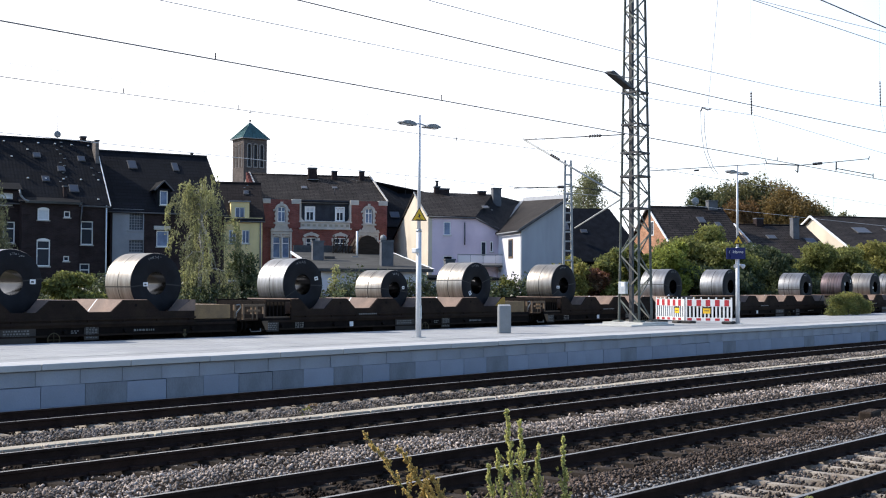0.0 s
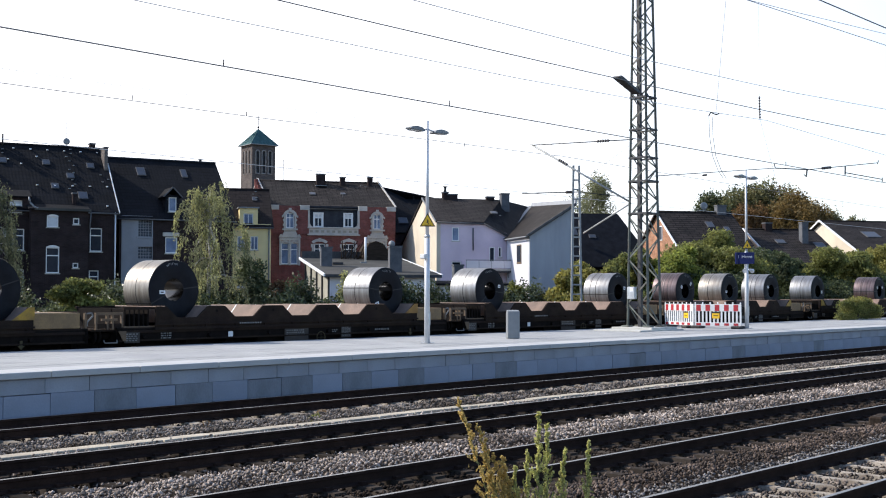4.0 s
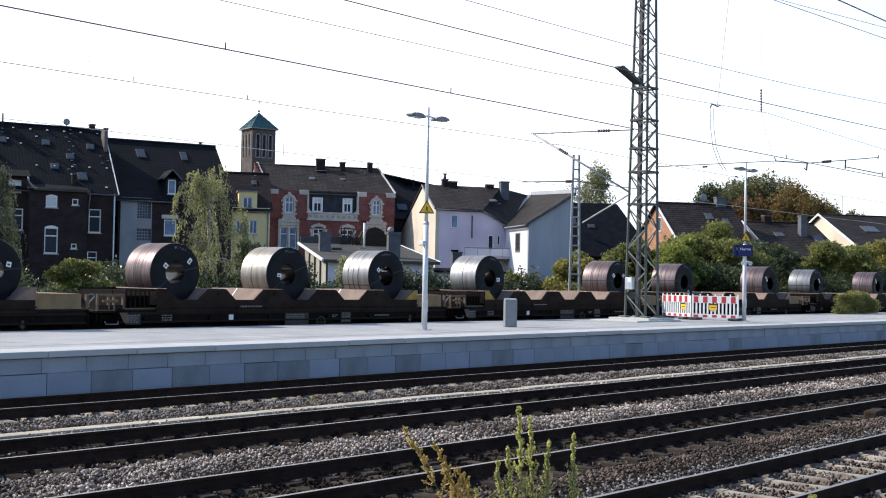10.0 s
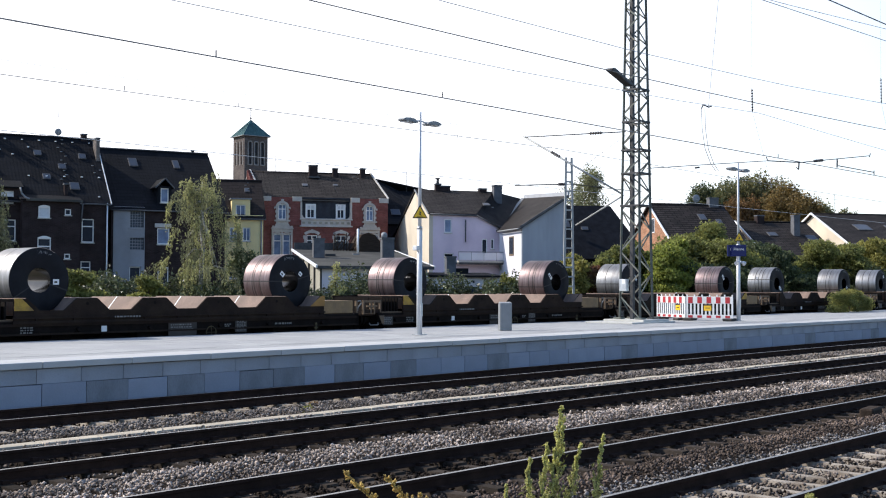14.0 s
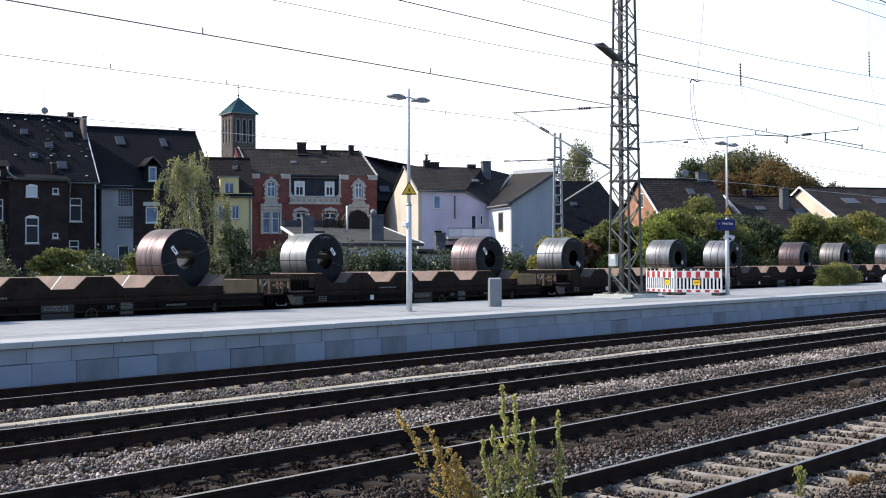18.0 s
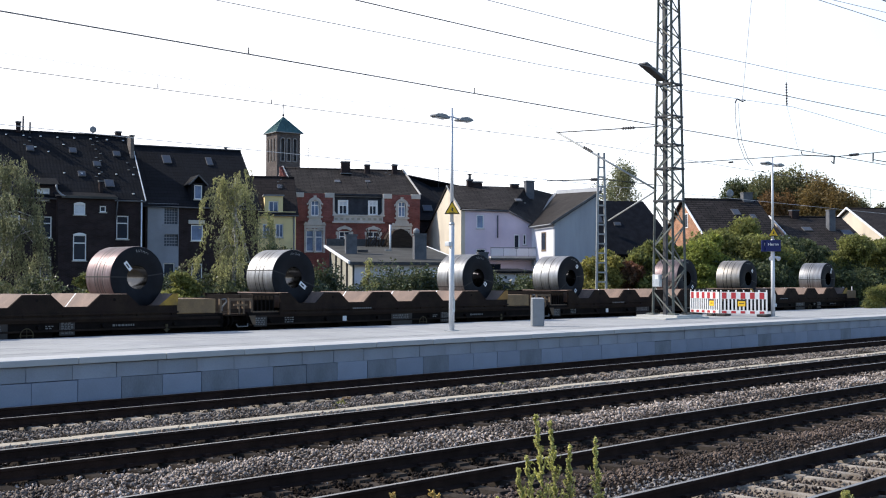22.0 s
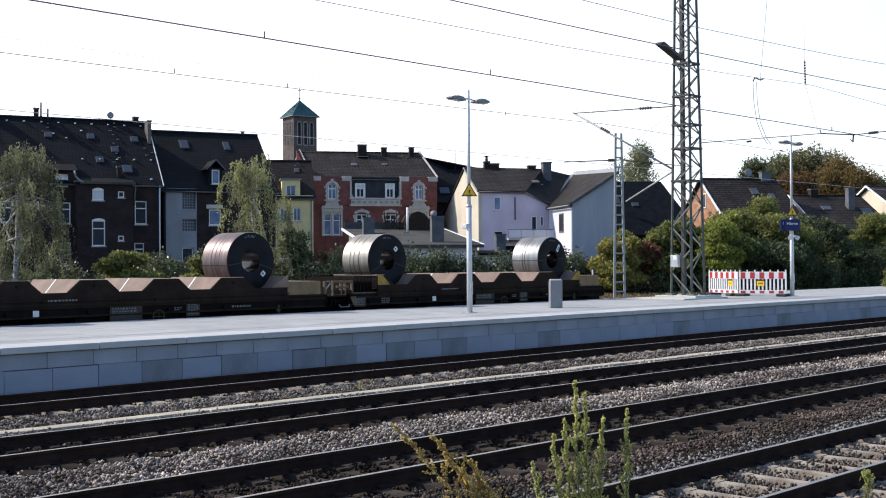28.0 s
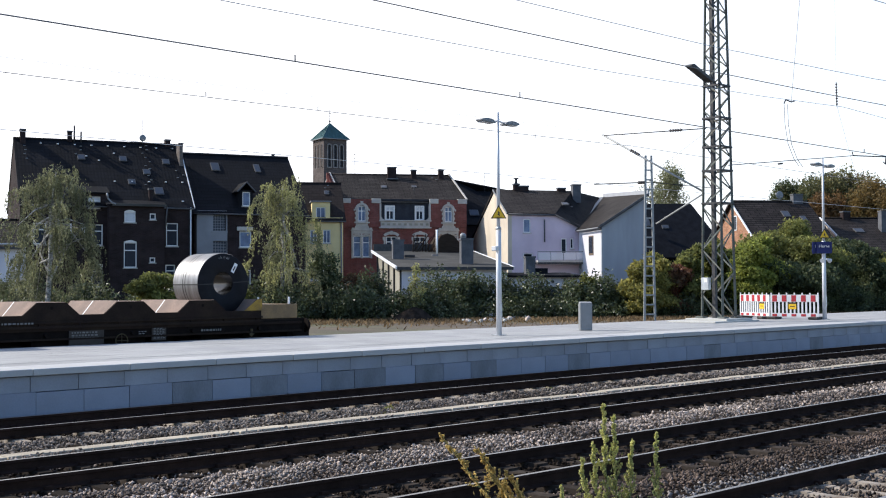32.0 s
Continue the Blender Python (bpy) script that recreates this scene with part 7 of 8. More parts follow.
def lilac_house():
    h = house(65.26, 59.03, "lilac rendered house with cream gable, brown roof and balcony")
    holes = [(.88, 1.44, 6.1, 7.12), (3.78, 4.22, 4.3, 5.68), (4.48, 4.75, 4.9, 5.69), (.86, 1.59, 3.2, 4.56), (3.94, 4.68, 2.6, 3.04)]
    W, E = 9.0, 13.2
    bm = wall_with_openings(bmesh.new(), 0, 6.3, -0.34, 6.3, 0, 0.3, holes)
    wall_with_openings(bm, 0, 3.3, 6.3, 7.5, 0, 0.3, holes)
    prism(bm, [(3.3, 6.3), (5.7, 6.3), (5.3, 6.62), (4.85, 6.84), (4.32, 7.07), (3.8, 7.32), (3.3, 7.5)], 1, 0.002, 0.298)
    part("wall", bm, M_STUCCO_LILAC, h)
    for i, o in enumerate(holes):
        window(h, *o, blind=0.0, pane_mat=M_GLASSBLUE if i in (0, 3) else None)
    part("blind", B(0.93, 1.52, 0.05, 0.08, 4.1, 4.5), M_SLATE, h)
    part("wall", B(0, 6.3, W - 0.3, W, -0.34, 7.0), M_STUCCO_LILAC, h)
    bm = bmesh.new()
    prism(bm, [(0.0, -0.34), (E, -0.34), (E, 5.95), (4.4, 9.45), (0.0, 7.5)], 0, -0.302, -0.002)
    part("gable_wall", bm, M_STUCCO_CREAM, h, "sunlit cream rendered gable")
    part("wall", B(6.0, 6.3, 0.3, W - 0.3, -0.34, 6.0), M_STUCCO_LILAC, h)
    main, back, side = bmesh.new(), bmesh.new(), bmesh.new()
    slab(main, (-0.4, -0.15, 7.58), (3.3, -0.15, 7.52), (6.0, 4.4, 9.6), (-0.4, 4.4, 9.65), 0.14)
    slab(side, (3.3, -0.15, 7.52), (5.3, -0.15, 6.52), (9.8, 8.4, 9.35), (6.0, 4.4, 9.60), 0.14)
    slab(back, (9.8, E, 6.0), (-0.4, E, 6.0), (-0.4, 4.4, 9.65), (6.0, 4.4, 9.6), 0.14)
    for slope in (main, side, back):
        part("roof_slope", slope, M_ROOFBROWN, h)
    part("verge_board", bar(bmesh.new(), (-0.42, -0.2, 7.5), (-0.42, 4.4, 9.6), 0.05, 0.12), M_ZINC, h)
    part("gutter", tube(bmesh.new(), (-0.3, -0.22, 7.46), (3.3, -0.22, 7.40), 0.06), M_GUTTER, h)
    part("gutter", tube(bmesh.new(), (3.3, -0.22, 7.42), (5.3, -0.22, 6.42), 0.05), M_GUTTER, h)
    chimney(h, 1.45, 4.4, 9.4, 10.1, 0.42, 0.5)
    chimney(h, 2.0, 4.4, 9.4, 9.95, 0.8, 0.5)
    part("chimney_pot", tube(bmesh.new(), (1.45, 4.4, 10.1), (1.45, 4.4, 10.5), 0.12, 0.10, 10), M_DARKSTEEL, h)
    part("chimney_hood", B(1.28, 1.62, 4.25, 4.55, 10.5, 10.56), M_DARKSTEEL, h)
    chimney(h, 6.15, 3.9, 8.6, 10.05, 0.66, 0.6, M_CLAD)
    chimney(h, 5.1, 4.4, 9.4, 9.82, 0.62, 0.4)
    skylight(h, 4.6, 8.35, 0.5, 0.5, (4.4, 9.62), (-0.15, 7.5))
    tile_steps(h, 4.9, 1.2, 8.1, 3, 0.45, M_ZINC)
    b = part("balcony", B(1.66, 5.55, -1.2, 0.0, 3.88, 4.02), M_TRIM, h, "balcony with white panels")
    for i in range(4):
        a = 1.68 + i * 0.97
        part("panel", B(a, a + 0.94, -1.22, -1.18, 4.06, 4.58, bevel=0.01), M_STUCCO_WHITE, b)
    for i in range(5):
        a = 1.66 + i * 0.965
        part("post", B(a - 0.015, a + 0.015, -1.215, -1.185, 4.0, 4.66), M_ZINC, b)
    part("handrail", B(1.64, 5.57, -1.24, -1.16, 4.62, 4.68), M_ZINC, b)
    # dark strip added below the slab as its shaded underside
    part("soffit_beam", B(1.66, 5.55, -1.19, 0.0, 3.74, 3.878), M_DARKSTEEL, b)
    part("downpipe", tube(bmesh.new(), (2.5, -0.06, 5.4), (2.5, -0.06, 7.08), 0.05), M_CLAD, h)
    part("wall_patch", B(2.35, 2.85, -0.03, -0.003, 5.35, 5.75), M_STUCCO_LILAC, h)
    dish(h, 5.2, -0.6, 3.6, 0.28, 20)
    h = house(66.36, 51.51, "white and grey-clad annex with a mono-pitched brown roof")
    bm = bmesh.new()
    prism(bm, [(0.0, -0.34), (3.3, -0.34), (3.3, 8.45), (0.0, 6.35)], 1, 0.0, 0.25)
    part("wall", bm, M_STUCCO_GREY, h, "bluish grey clad wall")
    part("wall", wall_with_openings(bmesh.new(), -0.002, 0.25, -0.34, 6.3, 0.252, 5.5, []), M_STUCCO_WHITE, h)
    part("wall", B(3.05, 3.302, 0.252, 6.0, -0.34, 8.2), M_STUCCO_GREY, h)
    bm = bmesh.new()
    slab(bm, (-0.25, -0.2, 6.3), (3.4, -0.2, 8.62), (4.7, 14.0, 9.42), (-0.25, 5.7, 6.3), 0.14)
    part("roof", bm, M_ROOFBROWN, h)
    part("verge_flashing", bar(bmesh.new(), (-0.25, -0.22, 6.28), (3.4, -0.22, 8.60), 0.06, 0.16), M_GUTTER, h)
    part("ridge_wall", bar(bmesh.new(), (3.45, -0.1, 8.72), (4.8, 14.0, 9.55), 0.12, 0.34), M_STUCCO_GREY, h)
    part("valley", bar(bmesh.new(), (-0.1, 5.6, 6.42), (4.6, 13.8, 9.44), 0.25, 0.04), M_ZINC, h)
    part("gutter", tube(bmesh.new(), (-0.32, -0.2, 6.2), (-0.32, 5.0, 6.2), 0.06), M_ZINC, h)
    w = part("window", B(-0.04, 0.0, 1.9, 2.95, 4.35, 5.75), M_WOOD, h, "brown timber window frame")
    part("pane", B(-0.05, -0.041, 1.98, 2.87, 4.48, 5.67), M_GLASS, w)


def far_houses():
    h = house(79.8, 56.88, "black slate-clad house with a steep dark roof")
    part("wall", B(-1, 6.2, 1.0, 1.3, -0.34, 5.2), M_SLATE, h)
    part("wall", B(-1, 6.2, 8.7, 9.0, -0.34, 5.2), M_SLATE, h)
    for quad in (((-1.2, 0.2, 4.4), (7.2, 0.2, 4.4), (5.3, 4.5, 9.1), (-1.2, 4.5, 9.1)), ((7.2, 9.5, 4.4), (-1.2, 9.5, 4.4), (-1.2, 4.5, 9.1), (5.3, 4.5, 9.1)),
                 ((7.2, 0.2, 4.4), (7.2, 9.5, 4.4), (5.3, 4.6, 9.1), (5.3, 4.5, 9.1))):
        part("roof_slope", slab(bmesh.new(), *quad, 0.15), M_SLATE, h, "black slate roof slope")
    skylight(h, 0.7, 7.4, 0.5, 0.9, (4.5, 9.1), (0.2, 4.4))
    skylight(h, 2.2, 7.0, 0.6, 0.4, (4.5, 9.1), (0.2, 4.4))
    dish(h, 0.2, 2.2, 7.6, 0.3)
    # orange brick gable facing the railway
    def end_house(x, y, label, wall, roof, w, ln, ze, zr, lights, chims, g_up, turn):
        """A house whose gable faces the sun and whose roof slope faces the railway."""
        h = thing("house", pose(x, y, 0, 0, 0, turn), label, "house", "houses behind the railway")
        bm = bmesh.new()
        gable_end(bm, 0, 0.3, 0, w, -0.34, ze, zr)
        part("gable_wall", bm, wall, h)
        part("gable_wall", gable_end(bmesh.new(), ln - 0.3, 0.3, 0, w, -0.34, ze, zr), wall, h)
        part("wall", B(0.3, ln - 0.3, 0.002, 0.3, -0.34, ze), wall, h)
        part("wall", B(0.3, ln - 0.3, w - 0.3, w - 0.002, -0.34, ze), wall, h)
        gable_roof(h, 0, ln, 0, w, ze + 0.1, zr + 0.1, roof, over=0.25)
        bm = bmesh.new()
        for s in (0, 1):
            bar(bm, (-0.3, s * w + (s * 2 - 1) * 0.3, ze - 0.15), (-0.3, w / 2, zr + 0.12), 0.10, 0.15)
        part("verge_board", bm, M_FRAME, h, "white verge board")
        for u, z, ww, hh in lights:
            skylight(h, u, z, ww, hh, (w / 2, zr + 0.1), (0, ze + 0.1))
        for u, z0, z1, ww, mt in chims:
            chimney(h, u, w / 2, z0, z1, ww, 0.6, mt)
        if g_up:
            wd = part("window", B(-0.05, -0.003, w / 2 - 0.9, w / 2 - 0.1, ze + 0.6, ze + 1.9), M_FRAME, h)
            part("pane", B(-0.06, -0.051, w / 2 - 0.82, w / 2 - 0.18, ze + 0.68, ze + 1.82), M_GLASS, wd)
        return h
    o = end_house(89.52, 53.22, "orange brick gabled house with white verge and dark roof", M_BRICKORANGE, M_ROOFGREY, 8.5, 6.9, 6.3, 9.45,
                  [(4.2, 8.3, 0.7, 0.9), (5.6, 7.9, 0.5, 0.7)], [(6.1, 9.2, 10.2, 0.9, M_CLAD)], True, FACE)
    dish(o, 4.4, 4.1, 10.1, 0.36)
    d = end_house(97.02, 47.90, "dark roofed house with a white verge and roof windows", M_STUCCO_CREAM, M_ROOFGREY, 11.0, 6.8, 4.87, 8.04,
              [(2.3, 6.9, 0.9, 0.7), (6.0, 6.6, 1.0, 0.9)], [(2.2, 7.9, 8.75, 0.7, M_BRICKDARK)], False, FACE)
    chimney(d, 4.7, 3.4, 6.0, 8.70, 0.62, 0.6, M_CLAD)
    w = end_house(105.14, 43.92, "cream gabled house with long dark tiled roof", M_STUCCO_CREAM, M_ROOFGREY, 12.0, 9.9, 6.15, 9.04,
                  [(3.3, 7.7, 1.5, 1.3), (6.6, 7.7, 1.4, 1.2)], [], False, FACE)
    aerial(w, 2.3, 6.0, 9.0, 11.0)


# ---- plants ----
def farther(ob, k):
    """Moves a thing away from the viewer along its bearing, growing with the distance."""
    p = ob.matrix_basis.translation
    ob.matrix_basis = Matrix.Translation((p.x * k, p.y * k, 2.33 * (1 - k))) @ Matrix.Rotation(radians(FACE), 4, "Z") @ Matrix.Scale(k, 4)
    return ob


def leaf_mat(name, col, col2, tr=0.3):
    return mat(name, col, 0.6, col2=col2, scale=0.9, fine=6, bump=0.0, var=0.3, island=0.45, translucent=tr, spec=0.3)


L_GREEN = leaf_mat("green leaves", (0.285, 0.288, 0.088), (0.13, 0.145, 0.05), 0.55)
L_DARK = leaf_mat("dark grey-green leaves", (0.115, 0.138, 0.062), (0.050, 0.066, 0.034), 0.4)
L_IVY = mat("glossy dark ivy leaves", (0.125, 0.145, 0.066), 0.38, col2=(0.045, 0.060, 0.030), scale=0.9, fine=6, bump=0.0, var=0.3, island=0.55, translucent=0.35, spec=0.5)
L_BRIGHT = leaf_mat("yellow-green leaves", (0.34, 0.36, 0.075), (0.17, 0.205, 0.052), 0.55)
L_TREE = leaf_mat("dull olive leaves", (0.20, 0.185, 0.078), (0.105, 0.108, 0.05), 0.45)
L_OLIVE = leaf_mat("olive leaves", (0.36, 0.32, 0.09), (0.18, 0.18, 0.056), 0.5)
# birch tones hold the light in their colour: brighter sunlit leaves, duller shaded ones
L_WILLOW = leaf_mat("birch leaves", (0.42, 0.41, 0.18), (0.27, 0.275, 0.125), 0.55)
L_BIRCHDULL = leaf_mat("grey-green birch leaves", (0.27, 0.275, 0.15), (0.165, 0.175, 0.095), 0.5)
L_BIRCHSHADE = leaf_mat("shaded birch leaves", (0.15, 0.16, 0.09), (0.085, 0.095, 0.055), 0.45)
L_AUTUMN = leaf_mat("autumn leaves", (0.24, 0.158, 0.054), (0.135, 0.10, 0.04), 0.45)
L_RUST = leaf_mat("rust-brown leaves", (0.24, 0.135, 0.055), (0.135, 0.088, 0.04), 0.45)
L_RED = leaf_mat("reddish leaves", (0.20, 0.08, 0.05), (0.13, 0.09, 0.045), 0.45)
M_BARK = mat("bark", (0.11, 0.085, 0.065), 0.95, scale=6, fine=30, bump=0.6, stretch=(1, 1, 0.3))
M_BIRCHBARK = mat("birch bark", (0.50, 0.48, 0.44), 0.9, col2=(0.12, 0.11, 0.10), scale=5, fine=30, bump=0.3, stretch=(1, 1, 2.5))


def leaves(name, blobs, n, size, material, parent=None, droop=0.0, shell=0.55, aspect=0.55):
    """Small bent leaf clumps scattered through lumpy ellipsoids (x, y, z, rx, ry, rz), denser towards their skins."""
    w = np.array([b[3] * b[4] + b[4] * b[5] + b[3] * b[5] for b in blobs])
    pick = rng.choice(len(blobs), n, p=w / w.sum())
    bl = np.array(blobs)[pick]
    d = rng.normal(size=(n, 3))
    d /= np.linalg.norm(d, axis=1)[:, None]
    rad = np.where(rng.random(n) < 0.75, rng.uniform(shell, 1.08, n), rng.uniform(0.1, 1, n))
    lump = 1 + 0.22 * np.sin(7 * d[:, 0] + 3 * d[:, 2] + pick) * np.cos(6 * d[:, 1] - 4 * d[:, 2] + 2 * pick)
    c = bl[:, :3] + d * bl[:, 3:] * (rad * lump)[:, None]
    return leaf_cards(name, c, d, size, material, parent, droop, aspect)


def leaf_cards(name, c, d, size, material, parent=None, droop=0.0, aspect=0.5):
    """One small bent leaf at each place c, turned at random and a little outwards along d."""
    n = len(c)
    s = size * rng.uniform(0.6, 1.5, n)
    a = rng.normal(size=(n, 3)) + d * 0.3
    a[:, 2] -= droop
    a /= np.linalg.norm(a, axis=1)[:, None]
    b = np.cross(a, rng.normal(size=(n, 3)))
    b /= np.linalg.norm(b, axis=1)[:, None]
    nn = np.cross(a, b)
    u, v = a * s[:, None], b * (s * aspect)[:, None]
    verts = np.stack([c - u, c + v + nn * (s * 0.18)[:, None], c + u, c - v + nn * (s * 0.18)[:, None]], 1)
    f = np.arange(4 * n).reshape(n, 4)
    return mesh_np(name, verts.reshape(-1, 3), f, material, parent)


def limbs(parent, base, top, r, crown, k, seed, material=None):
    """A tapered, slightly bent trunk and k limbs that reach into the crown."""
    rd = random.Random(seed)
    base, top = Vector(base), Vector(top)
    pts = [base.lerp(top, t) + Vector((rd.uniform(-0.12, 0.12) * (0 < t), rd.uniform(-0.12, 0.12) * (0 < t), 0)) for t in (0, 0.25, 0.5, 0.75, 1)]
    part("trunk", path_tube(bmesh.new(), pts, [r, r * 0.85, r * 0.65, r * 0.4, r * 0.15], 8), material or M_BARK, parent)
    for i in range(k):
        t = rd.uniform(0.25, 0.85)
        p = base.lerp(top, t)
        q = Vector(crown[rd.randrange(len(crown))][:3]) + Vector((rd.uniform(-.4, .4), rd.uniform(-.4, .4), rd.uniform(-.2, .6)))
        m = p.lerp(q, 0.5) + Vector((0, 0, 0.25))
        part("limb", path_tube(bmesh.new(), [p, m, q], [r * 0.4, r * 0.25, r * 0.06], 5), material or M_BARK, parent)


def crown_blobs(cx, cy, z0, z1, rx, ry, k, seed, top_narrow=0.5):
    rd = random.Random(seed)
    out = []
    for i in range(k):
        t = (i + 0.5) / k
        z = z0 + (z1 - z0) * t
        w = (1 - top_narrow * max(0, t - 0.35) / 0.65) * (0.75 + 0.25 * min(1, t / 0.3))
        a = rd.uniform(0, 6.28)
        o = rd.uniform(0.15, 0.65)
        s = rd.uniform(0.35, 0.6)
        out.append((cx + math.cos(a) * rx * w * o, cy + math.sin(a) * ry * w * o, z, rx * s * w + 0.1, ry * s * w + 0.1, (z1 - z0) / k * rd.uniform(1.2, 2.2)))
    return out


def birch(x, y, h, w, n, seed, label, tones, low=1.2, lean=0.0):
    """A birch with limbs, a light inner crown and long hanging strands; tones: the sunlit and the shaded leaves."""
    t = thing("birch_tree", pose(x, y, YARD), label, "tree", "trees behind the train")
    rb = random.Random(seed + 100)
    cr = []
    for i in range(40):
        e = rb.random() ** 0.8
        ww = w * math.sqrt(max(0.02, 1 - (max(0, e - 0.25) / 0.76) ** 2)) * (0.75 + 0.25 * min(1, e / 0.25))
        a, q = rb.uniform(0, 6.28), rb.uniform(0.1, 1.0)
        cr.append((math.cos(a) * ww * q + lean * e, math.sin(a) * ww * q, low + (h - low - 0.6) * e, rb.uniform(.3, .65), rb.uniform(.3, .65), rb.uniform(.4, 0.9)))
    limbs(t, (0, 0, 0), (0.1 + lean * 0.6, 0, h - 0.4), 0.15, cr, 18, seed, M_BIRCHBARK)
    for k in (0, 1):
        leaves("crown", cr[k::2], n // 10, 0.06, tones[k], t, droop=2.0, shell=0.1, aspect=0.36)
    # long hanging strands of twig and leaf, in bunches
    rd = random.Random(seed)
    bm = bmesh.new()
    strands = [[], []]
    per = 34
    for i in range(int(n * 0.95 / per / 6)):
        b = cr[rd.randrange(len(cr))]
        root = Vector((b[0] + rd.gauss(0, 0.7) * b[3], b[1] + rd.gauss(0, 0.7) * b[4], b[2] + rd.uniform(-0.2, 0.5)))
        tone = 0 if rd.random() < 0.55 else 1
        drop = rd.uniform(0.6, 2.4)
        for j in range(6):
            p = root + Vector((rd.gauss(0, 0.14), rd.gauss(0, 0.14), rd.gauss(0, 0.12)))
            out = Vector((p.x - lean * 0.5, p.y, 0)) * 0.2
            q = p + out + Vector((rd.gauss(0, 0.06), rd.gauss(0, 0.06), -min(drop * rd.uniform(0.7, 1.1), max(0.3, p.z - 0.5))))
            m_ = p.lerp(q, 0.3) + out * 0.35 + Vector((0, 0, 0.12))
            if j % 3 == 0:
                tube(bm, p, m_, 0.009, 0.006, 3, caps=False)
                tube(bm, m_, q, 0.006, 0.003, 3, caps=False)
            for _ in range(per):
                u = rd.random()
                c = p.lerp(m_, u / 0.35) if u < 0.35 else m_.lerp(q, (u - 0.35) / 0.65)
                strands[tone].append(c + Vector((rd.gauss(0, 0.035), rd.gauss(0, 0.035), rd.gauss(0, 0.04))))
    for k in (0, 1):
        pl = np.array(strands[k])
        leaf_cards("hanging_foliage", pl, np.zeros_like(pl), 0.06, tones[k], t, droop=1.5, aspect=0.36)
    part("twig_mass", bm, M_BARK, t)["kind"] = "stuff"
    return t


def bush(x, y, h, w, n, seed, label, material, size=0.16, d=None, g=-0.34, top=None):
    t = thing("bush", pose(x, y, g), label, "bush", "bushes behind the train")
    cr = crown_blobs(0, 0, h * 0.15, h * 0.85, w, d or w, 11, seed, 0.45)
    limbs(t, (0, 0, 0), (0, 0, h * 0.6), 0.06, cr, 6, seed)
    # sun and shade put into leaf colour: darker below, brighter on top
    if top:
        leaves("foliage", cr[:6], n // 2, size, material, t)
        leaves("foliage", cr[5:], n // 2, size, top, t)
    else:
        leaves("foliage", cr, n, size, material, t)
    return t


def dome_blobs(rx, ry, z0, z1, k, seed):
    """Clumps filling a broad rounded crown."""
    rd = random.Random(seed)
    out = []
    for i in range(k):
        a, q, e = rd.uniform(0, 6.28), rd.uniform(0.35, 0.9), rd.random()
        z = z0 + (z1 - z0) * e
        w = math.sqrt(max(0.05, 1 - (max(0, e - 0.3) / 0.75) ** 2))
        s = rd.uniform(0.2, 0.34)
        out.append((math.cos(a) * rx * w * q, math.sin(a) * ry * w * q, z, rx * s, ry * s, (z1 - z0) * s * 0.75))
    return out


def bank(pts, label, material, n, size, seed):
    """A rank bank of brambles along stretches (x0, y0, x1, y1, height, half width)."""
    rd = random.Random(seed)
    t = thing("bramble_bank", pose(0, 0, 0), label, "hedge", kind="stuff")
    bl = []
    for (x0, y0, x1, y1, h, w) in pts:
        ln = math.hypot(x1 - x0, y1 - y0)
        for i in range(int(ln / 0.42) + 1):
            s = rd.random()
            q = rd.uniform(-1, 1)
            hh = h * rd.uniform(0.75, 1.08) * (1 - 0.25 * (q < -0.3))
            dx, dy = -(y1 - y0) / ln, (x1 - x0) / ln
            bl.append((x0 + (x1 - x0) * s + dx * q * w, y0 + (y1 - y0) * s + dy * q * w, YARD + hh * 0.45, rd.uniform(.6, 1.3), rd.uniform(.6, 1.2), hh * 0.55))
    leaves("foliage", bl, n, size, material, t)


